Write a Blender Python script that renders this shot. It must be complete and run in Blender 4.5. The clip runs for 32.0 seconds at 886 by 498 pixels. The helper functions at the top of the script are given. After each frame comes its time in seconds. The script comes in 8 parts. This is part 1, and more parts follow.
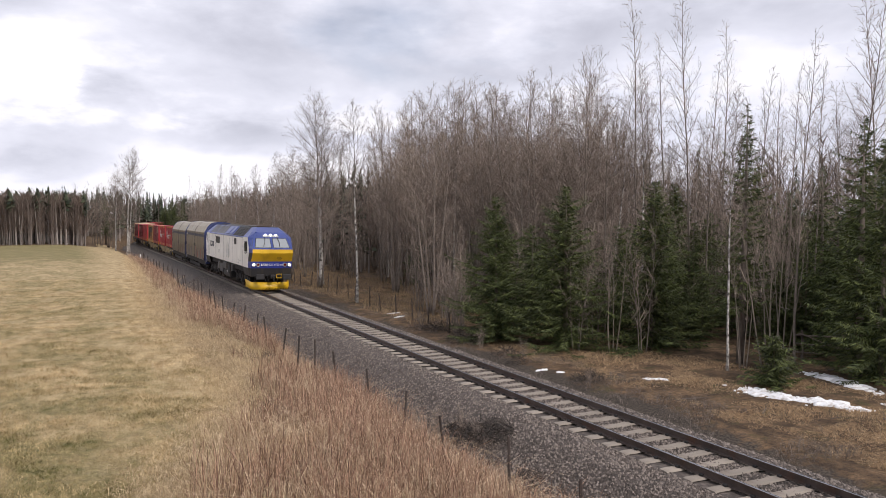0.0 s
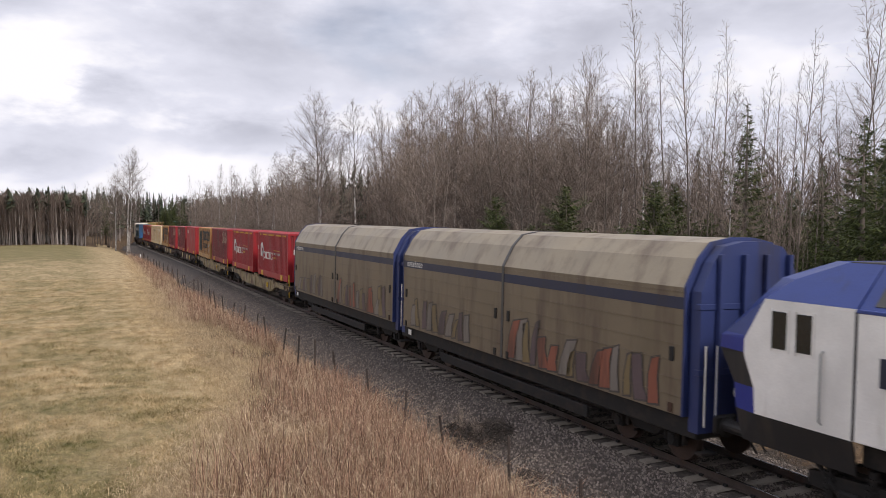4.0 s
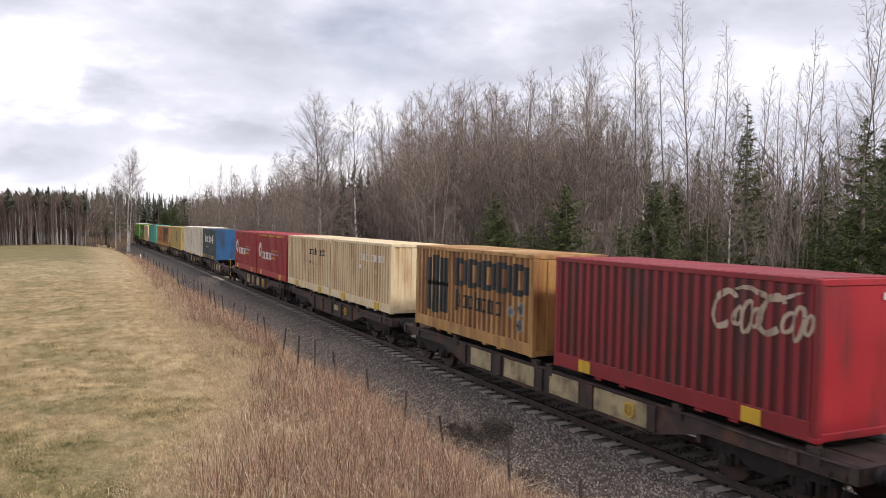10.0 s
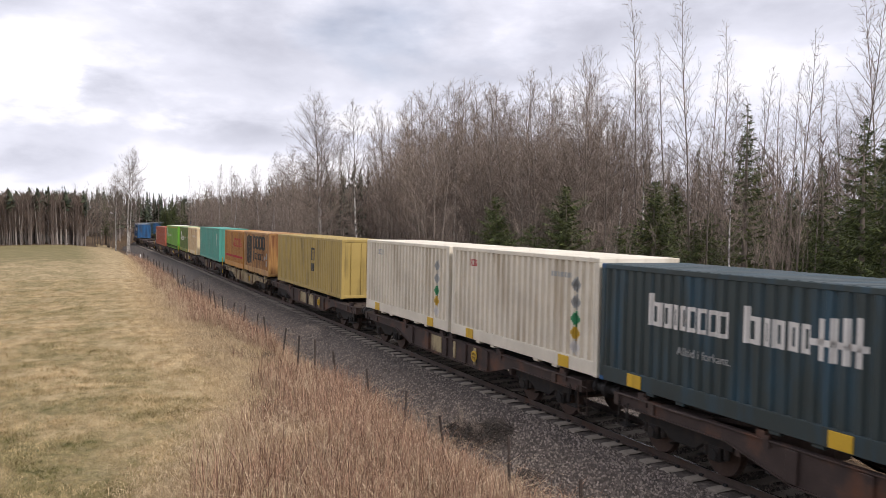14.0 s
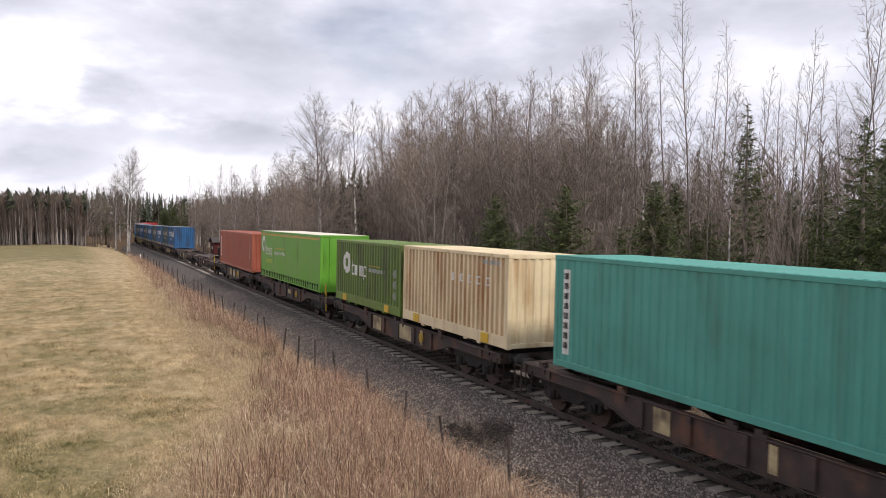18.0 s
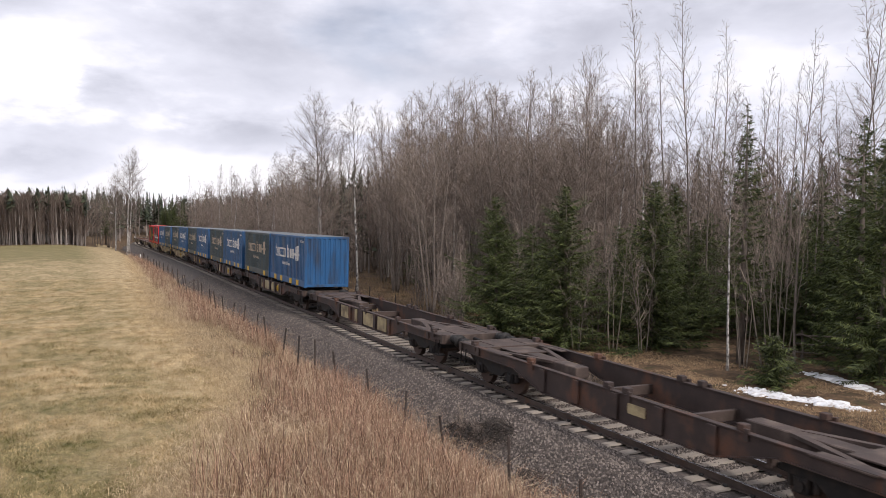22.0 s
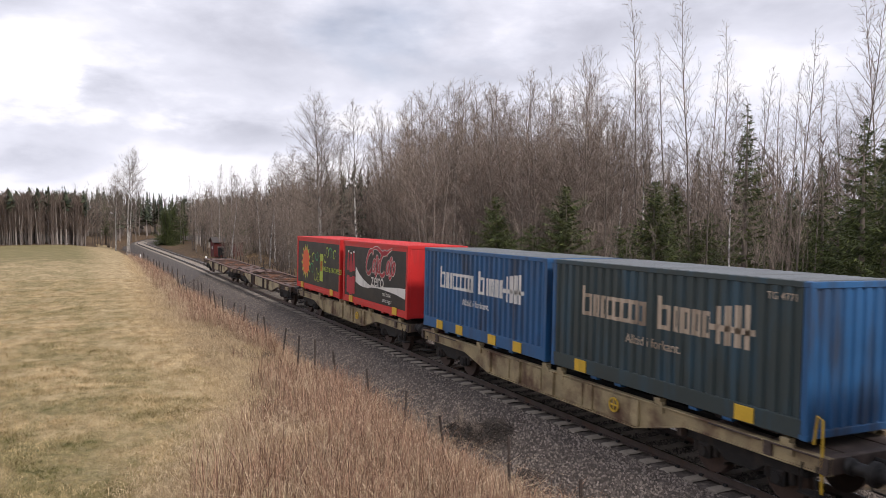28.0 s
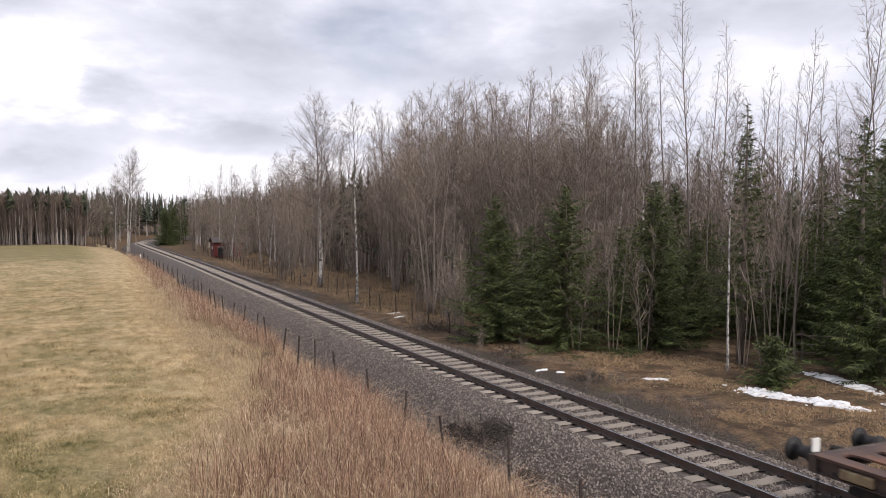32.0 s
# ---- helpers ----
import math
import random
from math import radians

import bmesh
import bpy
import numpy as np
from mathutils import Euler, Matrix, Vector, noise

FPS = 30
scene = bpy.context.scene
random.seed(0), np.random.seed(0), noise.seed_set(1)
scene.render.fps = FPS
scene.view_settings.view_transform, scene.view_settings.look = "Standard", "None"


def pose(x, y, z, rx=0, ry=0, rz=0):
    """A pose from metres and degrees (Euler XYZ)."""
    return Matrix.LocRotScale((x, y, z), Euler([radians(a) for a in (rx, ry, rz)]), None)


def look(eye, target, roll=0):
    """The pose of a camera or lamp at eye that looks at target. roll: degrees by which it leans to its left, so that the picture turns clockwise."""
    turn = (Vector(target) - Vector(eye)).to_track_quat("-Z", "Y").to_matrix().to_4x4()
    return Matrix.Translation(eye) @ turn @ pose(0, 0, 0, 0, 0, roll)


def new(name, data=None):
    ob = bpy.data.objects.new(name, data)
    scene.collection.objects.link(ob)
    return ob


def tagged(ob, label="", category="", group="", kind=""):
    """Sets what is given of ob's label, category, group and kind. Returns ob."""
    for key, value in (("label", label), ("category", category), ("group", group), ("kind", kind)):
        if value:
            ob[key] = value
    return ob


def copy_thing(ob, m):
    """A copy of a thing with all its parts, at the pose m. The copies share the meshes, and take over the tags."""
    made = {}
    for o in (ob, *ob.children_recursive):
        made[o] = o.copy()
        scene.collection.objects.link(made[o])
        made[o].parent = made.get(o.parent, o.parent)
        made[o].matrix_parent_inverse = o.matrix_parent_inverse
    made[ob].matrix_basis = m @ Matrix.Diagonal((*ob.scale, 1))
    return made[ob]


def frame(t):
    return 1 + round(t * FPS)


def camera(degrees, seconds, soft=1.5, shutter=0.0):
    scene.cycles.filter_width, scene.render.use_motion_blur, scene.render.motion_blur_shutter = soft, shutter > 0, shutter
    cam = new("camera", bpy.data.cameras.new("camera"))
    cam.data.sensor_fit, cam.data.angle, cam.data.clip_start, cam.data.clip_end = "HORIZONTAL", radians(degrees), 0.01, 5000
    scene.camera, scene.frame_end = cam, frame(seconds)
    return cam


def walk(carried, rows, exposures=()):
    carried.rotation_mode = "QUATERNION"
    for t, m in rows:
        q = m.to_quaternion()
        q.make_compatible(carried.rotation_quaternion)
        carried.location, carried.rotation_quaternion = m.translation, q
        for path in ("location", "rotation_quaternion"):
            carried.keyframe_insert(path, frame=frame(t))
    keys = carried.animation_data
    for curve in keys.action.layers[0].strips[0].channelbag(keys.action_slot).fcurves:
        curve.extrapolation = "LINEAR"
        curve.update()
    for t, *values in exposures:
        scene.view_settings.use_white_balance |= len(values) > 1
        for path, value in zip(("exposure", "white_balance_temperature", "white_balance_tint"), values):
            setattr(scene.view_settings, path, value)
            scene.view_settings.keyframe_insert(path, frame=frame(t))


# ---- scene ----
# One still camera on a bank beside a single-track railway; x to the far side of the track, y along it, z = 0 at rail top.
EYE = Vector((0.0, 0.0, 5.197))
YAW, DIP = 0.4478, 0.0431
cam = camera(59.0, 32.0, soft=0.7, shutter=0.12)
AIM = EYE + Vector((math.sin(YAW) * math.cos(DIP), math.cos(YAW) * math.cos(DIP), -math.sin(DIP)))
EXPOSURE = ((0.0, -0.09), (1.0, -0.09), (2.0, -0.13), (3.0, -0.23), (3.5, -0.23), (5.5, -0.13), (6.0, -0.13), (7.0, -0.09), (9.0, -0.07), (10.0, -0.07), (11.0, -0.13), (12.0, -0.26), (13.0, -0.09), 
            (14.0, -0.07), (16.5, -0.13), (17.0, -0.13), (18.0, -0.09), (19.0, -0.24), (20.0, -0.11), (21.0, -0.05), (22.0, -0.09), (23.0, -0.07), (24.0, -0.05), (25.0, -0.07), (28.0, -0.09), (29.0, -0.13), (30.0, -0.11), (31.0, -0.08), (32.0, -0.08))
walk(cam, [(0.0, look(EYE, AIM)), (32.0, look(EYE, AIM))], exposures=[(t, e, 6400, 16) for t, e in EXPOSURE])

# ---------------------------------------------------------------- world and sun
SUN_EL, SUN_AZ = radians(42), radians(167)      # azimuth clockwise from +y
world = bpy.data.worlds.new("sky")
scene.world = world
world.use_nodes = True


CLOUDS = ((-2.6, 8.7, 7.9, 3.1, 0.55), (1.1, 11.6, 3.7, 1.7, 0.3), (7.5, 1.9, 17.4, 1.9, 0.34), (31.7, 13.4, 2.9, 2.5, 0.3), (45.7, 9.6, 7.0, 2.5, 0.24), (18.9, 7.3, 6.6, 2.5, 0.1), (-1.9, 12.4, 7.0, 1.7, -0.33),
          (3.0, 7.8, 2.1, 1.4, -0.37), (7.5, 5.5, 10.7, 1.1, -0.27), (16.5, 11.6, 9.1, 2.5, -0.17), (41.6, 13.3, 10.7, 1.9, -0.28), (-3.2, 3.2, 4.5, 0.8, -0.27), (25.5, 10.6, 5.0, 2.1, -0.09), (34.5, 9.3, 6.6, 1.7, -0.09))


def build_world():
    nt = world.node_tree
    n, l = nt.nodes, nt.links
    n.clear()
    out = n.new("ShaderNodeOutputWorld")
    bg = n.new("ShaderNodeBackground")
    l.new(bg.outputs[0], out.inputs[0])
    sky = n.new("ShaderNodeTexSky")
    sky.sky_type = "NISHITA"
    sky.sun_disc = False
    sky.sun_elevation, sky.sun_rotation = SUN_EL, SUN_AZ
    bg.inputs[1].default_value = 0.093
    co = n.new("ShaderNodeTexCoord")
    # heaped clouds seen from the side, flattened about two to one
    mp = n.new("ShaderNodeMapping")
    mp.inputs["Scale"].default_value = (1.0, 1.0, 2.3)
    mp.inputs["Location"].default_value = (0.35, 0.2, 0.1)
    l.new(co.outputs["Generated"], mp.inputs[0])

    def fbm(scale, detail, rough, dist):
        t = n.new("ShaderNodeTexNoise")
        t.inputs["Scale"].default_value = scale; t.inputs["Detail"].default_value = detail
        t.inputs["Roughness"].default_value = rough; t.inputs["Distortion"].default_value = dist
        l.new(mp.outputs[0], t.inputs[0])
        return t

    def ramp(src, stops):
        r = n.new("ShaderNodeValToRGB")
        while len(r.color_ramp.elements) < len(stops):
            r.color_ramp.elements.new(0.5)
        for e, (pos, c) in zip(r.color_ramp.elements, stops):
            e.position = pos; e.color = (*c, 1)
        l.new(src, r.inputs[0])
        return r
    big = fbm(5.0, 10.0, 0.52, 0.2)
    puffs = fbm(13.0, 9.0, 0.55, 0.1)

    def calc(op, *src):
        x = n.new("ShaderNodeMath"); x.operation = op
        for sock, v in zip(x.inputs, src):
            if isinstance(v, (int, float)):
                sock.default_value = v
            else:
                l.new(v, sock)
        return x.outputs[0]
    # bearing and height of the line of sight in degrees, with a ragged shift that breaks the outlines of the heaps
    sep = n.new("ShaderNodeSeparateXYZ")
    l.new(co.outputs["Generated"], sep.inputs[0])
    bearing = calc("MULTIPLY", calc("ARCTAN2", sep.outputs[0], sep.outputs[1]), 57.2958)
    above = calc("MULTIPLY", calc("ARCSINE", sep.outputs[2]), 57.2958)
    rag = fbm(9.0, 8.0, 0.6, 0.0)
    bearing = calc("ADD", bearing, calc("MULTIPLY", calc("SUBTRACT", rag.outputs[0], 0.5), 9.0))
    above = calc("ADD", above, calc("MULTIPLY", calc("SUBTRACT", puffs.outputs[0], 0.5), 4.0))
    total = calc("ADD", calc("MULTIPLY", calc("SUBTRACT", big.outputs[0], 0.5), 1.1), calc("MULTIPLY_ADD", puffs.outputs[0], 0.5, 0.30))
    # thin bright places and heavier grey heaps of the cover: bearing, height, half widths, strength
    for b0, h0, rb, rh, k in CLOUDS:
        u = calc("DIVIDE", calc("SUBTRACT", bearing, b0), rb)
        v = calc("DIVIDE", calc("SUBTRACT", above, h0), rh)
        e = calc("EXPONENT", calc("MULTIPLY", calc("ADD", calc("MULTIPLY", u, u), calc("MULTIPLY", v, v)), -0.8))
        total = calc("MULTIPLY_ADD", e, k, total)
    shade = ramp(total, [(0.12, (6.2, 6.45, 7.2)), (0.38, (7.9, 8.2, 9.0)), (0.60, (9.6, 9.9, 10.7)), (0.80, (12.5, 12.55, 12.6))])
    hole = fbm(1.9, 6.0, 0.5, 0.1)
    mask = ramp(hole.outputs[0], [(0.28, (0.45, 0.45, 0.45)), (0.40, (1, 1, 1))])
    mix = n.new("ShaderNodeMix"); mix.data_type = "RGBA"
    l.new(mask.outputs[0], mix.inputs[0])
    l.new(sky.outputs[0], mix.inputs[6]); l.new(shade.outputs[0], mix.inputs[7])
    l.new(mix.outputs[2], bg.inputs[0])


build_world()
sun = new("sun", bpy.data.lights.new("sun", "SUN"))
sun.data.energy, sun.data.angle, sun.data.color = 2.9, radians(9), (1.0, 0.94, 0.85)
SUN_DIR = Vector((math.sin(SUN_AZ) * math.cos(SUN_EL), math.cos(SUN_AZ) * math.cos(SUN_EL), math.sin(SUN_EL)))
sun.matrix_world = look(SUN_DIR * 100, (0, 0, 0))

# ---------------------------------------------------------------- materials
def material(name, base, rough=0.6, metal=0.0, var=0.12, scale=3.0, fine=40.0, dirt=None, dirt_amount=0.0, dirt_scale=1.2,
             streak=0.0, bump=0.15, per_object=0.0, spec=0.5, second=None, second_at=(0.5, 0.62), island=None):
    """Base colour with variation at two scales, stains with a shape of their own, vertical streaks and fine relief."""
    m = bpy.data.materials.new(name)
    m.use_nodes = True
    nt = m.node_tree
    n, l = nt.nodes, nt.links
    bsdf = n["Principled BSDF"]
    bsdf.inputs["Metallic"].default_value = metal
    bsdf.inputs["Specular IOR Level"].default_value = spec
    co = n.new("ShaderNodeTexCoord")

    def noise_tex(s, detail=5.0, src=None, rough_=0.55):
        t = n.new("ShaderNodeTexNoise")
        t.inputs["Scale"].default_value = s; t.inputs["Detail"].default_value = detail; t.inputs["Roughness"].default_value = rough_
        l.new(src or co.outputs["Object"], t.inputs[0])
        return t

    def mixc(fac, a, b, mode="MIX"):
        x = n.new("ShaderNodeMix"); x.data_type = "RGBA"; x.blend_type = mode
        for sock, v in ((x.inputs[0], fac), (x.inputs[6], a), (x.inputs[7], b)):
            if isinstance(v, (int, float)):
                sock.default_value = v
            elif isinstance(v, tuple):
                sock.default_value = (*v, 1) if len(v) == 3 else v
            else:
                l.new(v, sock)
        return x.outputs[2]

    def span(src, lo, hi, a=0.0, b=1.0):
        r = n.new("ShaderNodeMapRange")
        for i, v in enumerate((lo, hi, a, b)):
            r.inputs[i + 1].default_value = v
        l.new(src, r.inputs[0])
        return r.outputs[0]
    coarse = noise_tex(scale)
    grain = noise_tex(fine, 3.0)
    dark = tuple(c * (1 - var * 1.6) for c in base)
    lite = tuple(min(1.0, c * (1 + var)) for c in base)
    col = mixc(span(coarse.outputs[0], 0.3, 0.7), dark, lite)
    if second:
        k = noise_tex(scale * 0.45, 6.0)
        col = mixc(span(k.outputs[0], *second_at), col, second)
    col = mixc(span(grain.outputs[0], 0.35, 0.65, 0.0, min(1.0, var * 1.5)), col, tuple(c * 0.6 for c in base))
    if per_object:
        info = n.new("ShaderNodeObjectInfo")
        v = n.new("ShaderNodeHueSaturation")
        l.new(span(info.outputs["Random"], 0, 1, 1 - per_object, 1 + per_object), v.inputs["Value"])
        l.new(col, v.inputs["Color"])
        col = v.outputs[0]
    if island:
        gi = n.new("ShaderNodeNewGeometry")
        col = mixc(span(gi.outputs["Random Per Island"], 0.25, 1.0, 0.0, 1.0), col, island)
    if dirt:
        st = n.new("ShaderNodeMapping")
        st.inputs["Scale"].default_value = (1, 1, 0.16 if streak else 1.0)
        l.new(co.outputs["Object"], st.inputs[0])
        dn = noise_tex(dirt_scale * (3.0 if streak else 1.0), 7.0, st.outputs[0], 0.62)
        col = mixc(span(dn.outputs[0], 0.62 - 0.3 * dirt_amount, 0.80 - 0.25 * dirt_amount, 0.0, min(1.0, 0.35 + dirt_amount)), col, dirt)
    l.new(col, bsdf.inputs["Base Color"])
    l.new(span(coarse.outputs[0], 0.3, 0.7, max(0.02, rough - 0.08), min(1.0, rough + 0.08)), bsdf.inputs["Roughness"])
    if bump:
        b = n.new("ShaderNodeBump")
        b.inputs["Strength"].default_value = bump; b.inputs["Distance"].default_value = 0.02
        l.new(grain.outputs[0], b.inputs["Height"]); l.new(b.outputs[0], bsdf.inputs["Normal"])
    return m


def glow(name, colour, strength):
    m = bpy.data.materials.new(name)
    m.use_nodes = True
    b = m.node_tree.nodes["Principled BSDF"]
    b.inputs["Base Color"].default_value = (*colour, 1)
    b.inputs["Emission Color"].default_value = (*colour, 1)
    b.inputs["Emission Strength"].default_value = strength
    return m


GRIME = (0.035, 0.028, 0.022)
RUST = (0.16, 0.065, 0.03)
M_STEEL = material("rail_steel", (0.11, 0.085, 0.075), 0.45, 0.5, 0.25, 2.0, 30, RUST, 0.3)
M_RAILTOP = material("polished_rail_head", (0.42, 0.42, 0.43), 0.22, 1.0, 0.1, 4.0, 60)
M_CONCRETE = material("sleeper_concrete", (0.30, 0.26, 0.215), 0.9, 0, 0.2, 4.0, 50, (0.13, 0.105, 0.085), 0.45, 2.0, per_object=0.14)
M_BALLAST = material("ballast_bed", (0.080, 0.065, 0.056), 0.95, 0, 0.5, 9.0, 26, (0.16, 0.132, 0.112), 0.5, 6.0, bump=1.0)
M_STONE = material("ballast_stone", (0.075, 0.060, 0.051), 0.9, 0, 0.3, 0.5, 12, island=(0.26, 0.218, 0.186), bump=0.0)
M_BIRCH = material("birch_bark", (0.60, 0.57, 0.53), 0.8, 0, 0.15, 3.0, 30, (0.06, 0.05, 0.045), 0.7, 4.0, bump=0.4)
M_BARK = material("grey_bark", (0.19, 0.156, 0.13), 0.9, 0, 0.3, 4.0, 30, (0.22, 0.195, 0.17), 0.3, 2.0, bump=0.6, per_object=0.25)
M_TWIG = material("grey_brown_twigs", (0.125, 0.094, 0.074), 0.9, 0, 0.2, 1.0, 20, bump=0.0, per_object=0.25, island=(0.42, 0.345, 0.285))
M_TWIG_BIRCH = material("birch_twigs", (0.095, 0.070, 0.058), 0.85, 0, 0.2, 1.0, 20, bump=0.0, per_object=0.2, island=(0.31, 0.255, 0.215))
M_NEEDLE = material("spruce_needles", (0.030, 0.044, 0.011), 0.75, 0, 0.45, 1.1, 14, bump=0.0, per_object=0.25, island=(0.118, 0.142, 0.034))
M_PINE = material("far_conifer", (0.024, 0.034, 0.018), 0.85, 0, 0.4, 0.3, 4, bump=0.0, island=(0.062, 0.072, 0.036))
M_FARTRUNK = material("far_pale_trunks", (0.15, 0.122, 0.105), 0.9, 0, 0.3, 0.4, 4, bump=0.0, island=(0.42, 0.375, 0.34))
M_FARTWIG = material("far_bare_wood", (0.10, 0.072, 0.058), 0.95, 0, 0.3, 0.2, 4, bump=0.0, island=(0.20, 0.148, 0.118))
M_STRAW = material("dry_grass", (0.36, 0.262, 0.145), 0.85, 0, 0.25, 0.6, 3, bump=0.0, island=(0.70, 0.545, 0.34))
M_REED = material("reddish_dry_stalks", (0.115, 0.052, 0.034), 0.85, 0, 0.28, 0.8, 4, bump=0.0, island=(0.54, 0.34, 0.23))
M_PALE_REED = material("pale_bent_stalks", (0.26, 0.16, 0.09), 0.85, 0, 0.25, 0.8, 4, bump=0.0, island=(0.74, 0.58, 0.39))
M_VERGE_BLADE = material("russet_dry_grass", (0.27, 0.165, 0.085), 0.85, 0, 0.3, 0.5, 3, bump=0.0, island=(0.60, 0.44, 0.26))
M_FLOORGRASS = material("clearing_grass", (0.26, 0.175, 0.095), 0.85, 0, 0.3, 0.5, 3, bump=0.0, island=(0.42, 0.31, 0.18))
M_BRUSH = material("dark_dead_brush", (0.085, 0.07, 0.06), 0.9, 0, 0.3, 2.0, 10, bump=0.0, island=(0.26, 0.215, 0.18))
M_DARKBRUSH = material("wet_dark_twigs", (0.030, 0.024, 0.020), 0.9, 0, 0.3, 2.0, 10, bump=0.0, island=(0.10, 0.082, 0.070))
M_SNOW = material("old_snow", (0.78, 0.79, 0.80), 0.75, 0, 0.10, 3.0, 14, (0.30, 0.25, 0.20), 0.42, 5.0, bump=0.8)
M_POST = material("weathered_post_wood", (0.060, 0.045, 0.038), 0.9, 0, 0.35, 5.0, 40, bump=0.5, per_object=0.3)
M_WIRE = material("fence_wire", (0.20, 0.18, 0.165), 0.6, 0.6, 0.2)
M_PALE_BARK = material("pale_young_bark", (0.21, 0.175, 0.14), 0.85, 0, 0.2, 3.0, 30, (0.12, 0.09, 0.07), 0.4, 3.0, bump=0.3)
M_OLDRAIL = material("old_grey_wood", (0.15, 0.12, 0.10), 0.9, 0, 0.3, 3.0, 40, bump=0.4)
M_SHED = material("red_shed_boards", (0.11, 0.020, 0.017), 0.85, 0, 0.25, 2.0, 20, (0.12, 0.05, 0.04), 0.3, per_object=0.15)
M_SHEDROOF = material("shed_roof_tin", (0.09, 0.078, 0.07), 0.6, 0.3, 0.2, 2, 20, RUST, 0.4)
M_WHITE = material("white_paint", (0.75, 0.74, 0.70), 0.5, 0, 0.06, 2.0, 30, (0.4, 0.37, 0.32), 0.25)
M_BLACK = material("black_iron", (0.018, 0.017, 0.017), 0.6, 0.2, 0.3, 3, 30, RUST, 0.15)

# ---------------------------------------------------------------- mesh helpers
class Build:
    """Collects vertices and faces of one mesh."""
    def __init__(self):
        self.v, self.f = [], []

    def add(self, verts, faces):
        o = len(self.v)
        self.v.extend(verts)
        self.f.extend([tuple(i + o for i in f) for f in faces])
        return self

    def box(self, x0, x1, y0, y1, z0, z1, c=0.0):
        if c <= 0:
            return self.add([(x, y, z) for z in (z0, z1) for y in (y0, y1) for x in (x0, x1)],
                            [(0, 2, 3, 1), (4, 5, 7, 6), (0, 1, 5, 4), (2, 6, 7, 3), (0, 4, 6, 2), (1, 3, 7, 5)])
        lo, hi = (x0, y0, z0), (x1, y1, z1)
        vs, ix = [], {}
        for a in (0, 1):
            for b in (0, 1):
                for d in (0, 1):
                    for k in range(3):
                        s = (a, b, d)
                        p = [(hi[i] if s[i] else lo[i]) + (0 if i == k else (-c if s[i] else c)) for i in range(3)]
                        ix[s, k] = len(vs); vs.append(tuple(p))
        fs = []
        for k in range(3):
            i, j = [q for q in range(3) if q != k]
            for side in (0, 1):
                ring = []
                for a, b in ((0, 0), (1, 0), (1, 1), (0, 1)):
                    s = [0, 0, 0]; s[k] = side; s[i] = a; s[j] = b
                    ring.append(ix[tuple(s), k])
                fs.append(tuple(ring if (side == 1) == ((i + 1) % 3 == j) else ring[::-1]))
            for a in (0, 1):
                for b in (0, 1):
                    s0, s1 = [0, 0, 0], [0, 0, 0]
                    s0[i] = s1[i] = a; s0[j] = s1[j] = b; s1[k] = 1
                    s0, s1 = tuple(s0), tuple(s1)
                    fs.append((ix[s0, i], ix[s1, i], ix[s1, j], ix[s0, j]))
        for a in (0, 1):
            for b in (0, 1):
                for d in (0, 1):
                    fs.append((ix[(a, b, d), 0], ix[(a, b, d), 1], ix[(a, b, d), 2]))
        return self.add(vs, fs)

    def prism(self, profile, axis, a0, a1):
        """Closed profile of 2D points, pushed along an axis (x: points are y,z; y: x,z; z: x,y)."""
        k = len(profile)
        def at(p, a):
            return {"x": (a, p[0], p[1]), "y": (p[0], a, p[1]), "z": (p[0], p[1], a)}[axis]
        vs = [at(p, a0) for p in profile] + [at(p, a1) for p in profile]
        fs = [tuple(range(k))[::-1], tuple(range(k, 2 * k))] + [(i, (i + 1) % k, k + (i + 1) % k, k + i) for i in range(k)]
        return self.add(vs, fs)

    def tube(self, points, radii, sides=6, cap=True):
        """A round bar along points."""
        pts = [Vector(p) for p in points]
        if isinstance(radii, (int, float)):
            radii = [radii] * len(pts)
        vs, fs = [], []
        ref = Vector((0.31, 0.17, 0.93))
        for i, p in enumerate(pts):
            t = (pts[min(i + 1, len(pts) - 1)] - pts[max(i - 1, 0)]).normalized()
            u = t.cross(ref)
            if u.length < 1e-3:
                u = t.cross(Vector((1, 0, 0)))
            u.normalize()
            w = t.cross(u)
            for k in range(sides):
                a = 2 * math.pi * k / sides
                vs.append(tuple(p + (u * math.cos(a) + w * math.sin(a)) * radii[i]))
        for i in range(len(pts) - 1):
            for k in range(sides):
                a, b = i * sides + k, i * sides + (k + 1) % sides
                fs.append((a, b, b + sides, a + sides))
        if cap:
            fs.append(tuple(range(sides))[::-1])
            fs.append(tuple(range((len(pts) - 1) * sides, len(pts) * sides)))
        return self.add(vs, fs)

    def disc(self, centre, axis, r, thick, sides=20, inner=0.0):
        """A wheel-like disc or ring along axis 'x', 'y' or 'z'."""
        c = Vector(centre)
        e = {"x": (Vector((1, 0, 0)), Vector((0, 1, 0)), Vector((0, 0, 1))), "y": (Vector((0, 1, 0)), Vector((0, 0, 1)), Vector((1, 0, 0))),
             "z": (Vector((0, 0, 1)), Vector((1, 0, 0)), Vector((0, 1, 0)))}[axis]
        vs, fs = [], []
        rings = [(r, -0.5), (r, 0.5)] + ([(inner, 0.5), (inner, -0.5)] if inner else [])
        for rr, h in rings:
            for k in range(sides):
                a = 2 * math.pi * k / sides
                vs.append(tuple(c + e[0] * h * thick + (e[1] * math.cos(a) + e[2] * math.sin(a)) * rr))
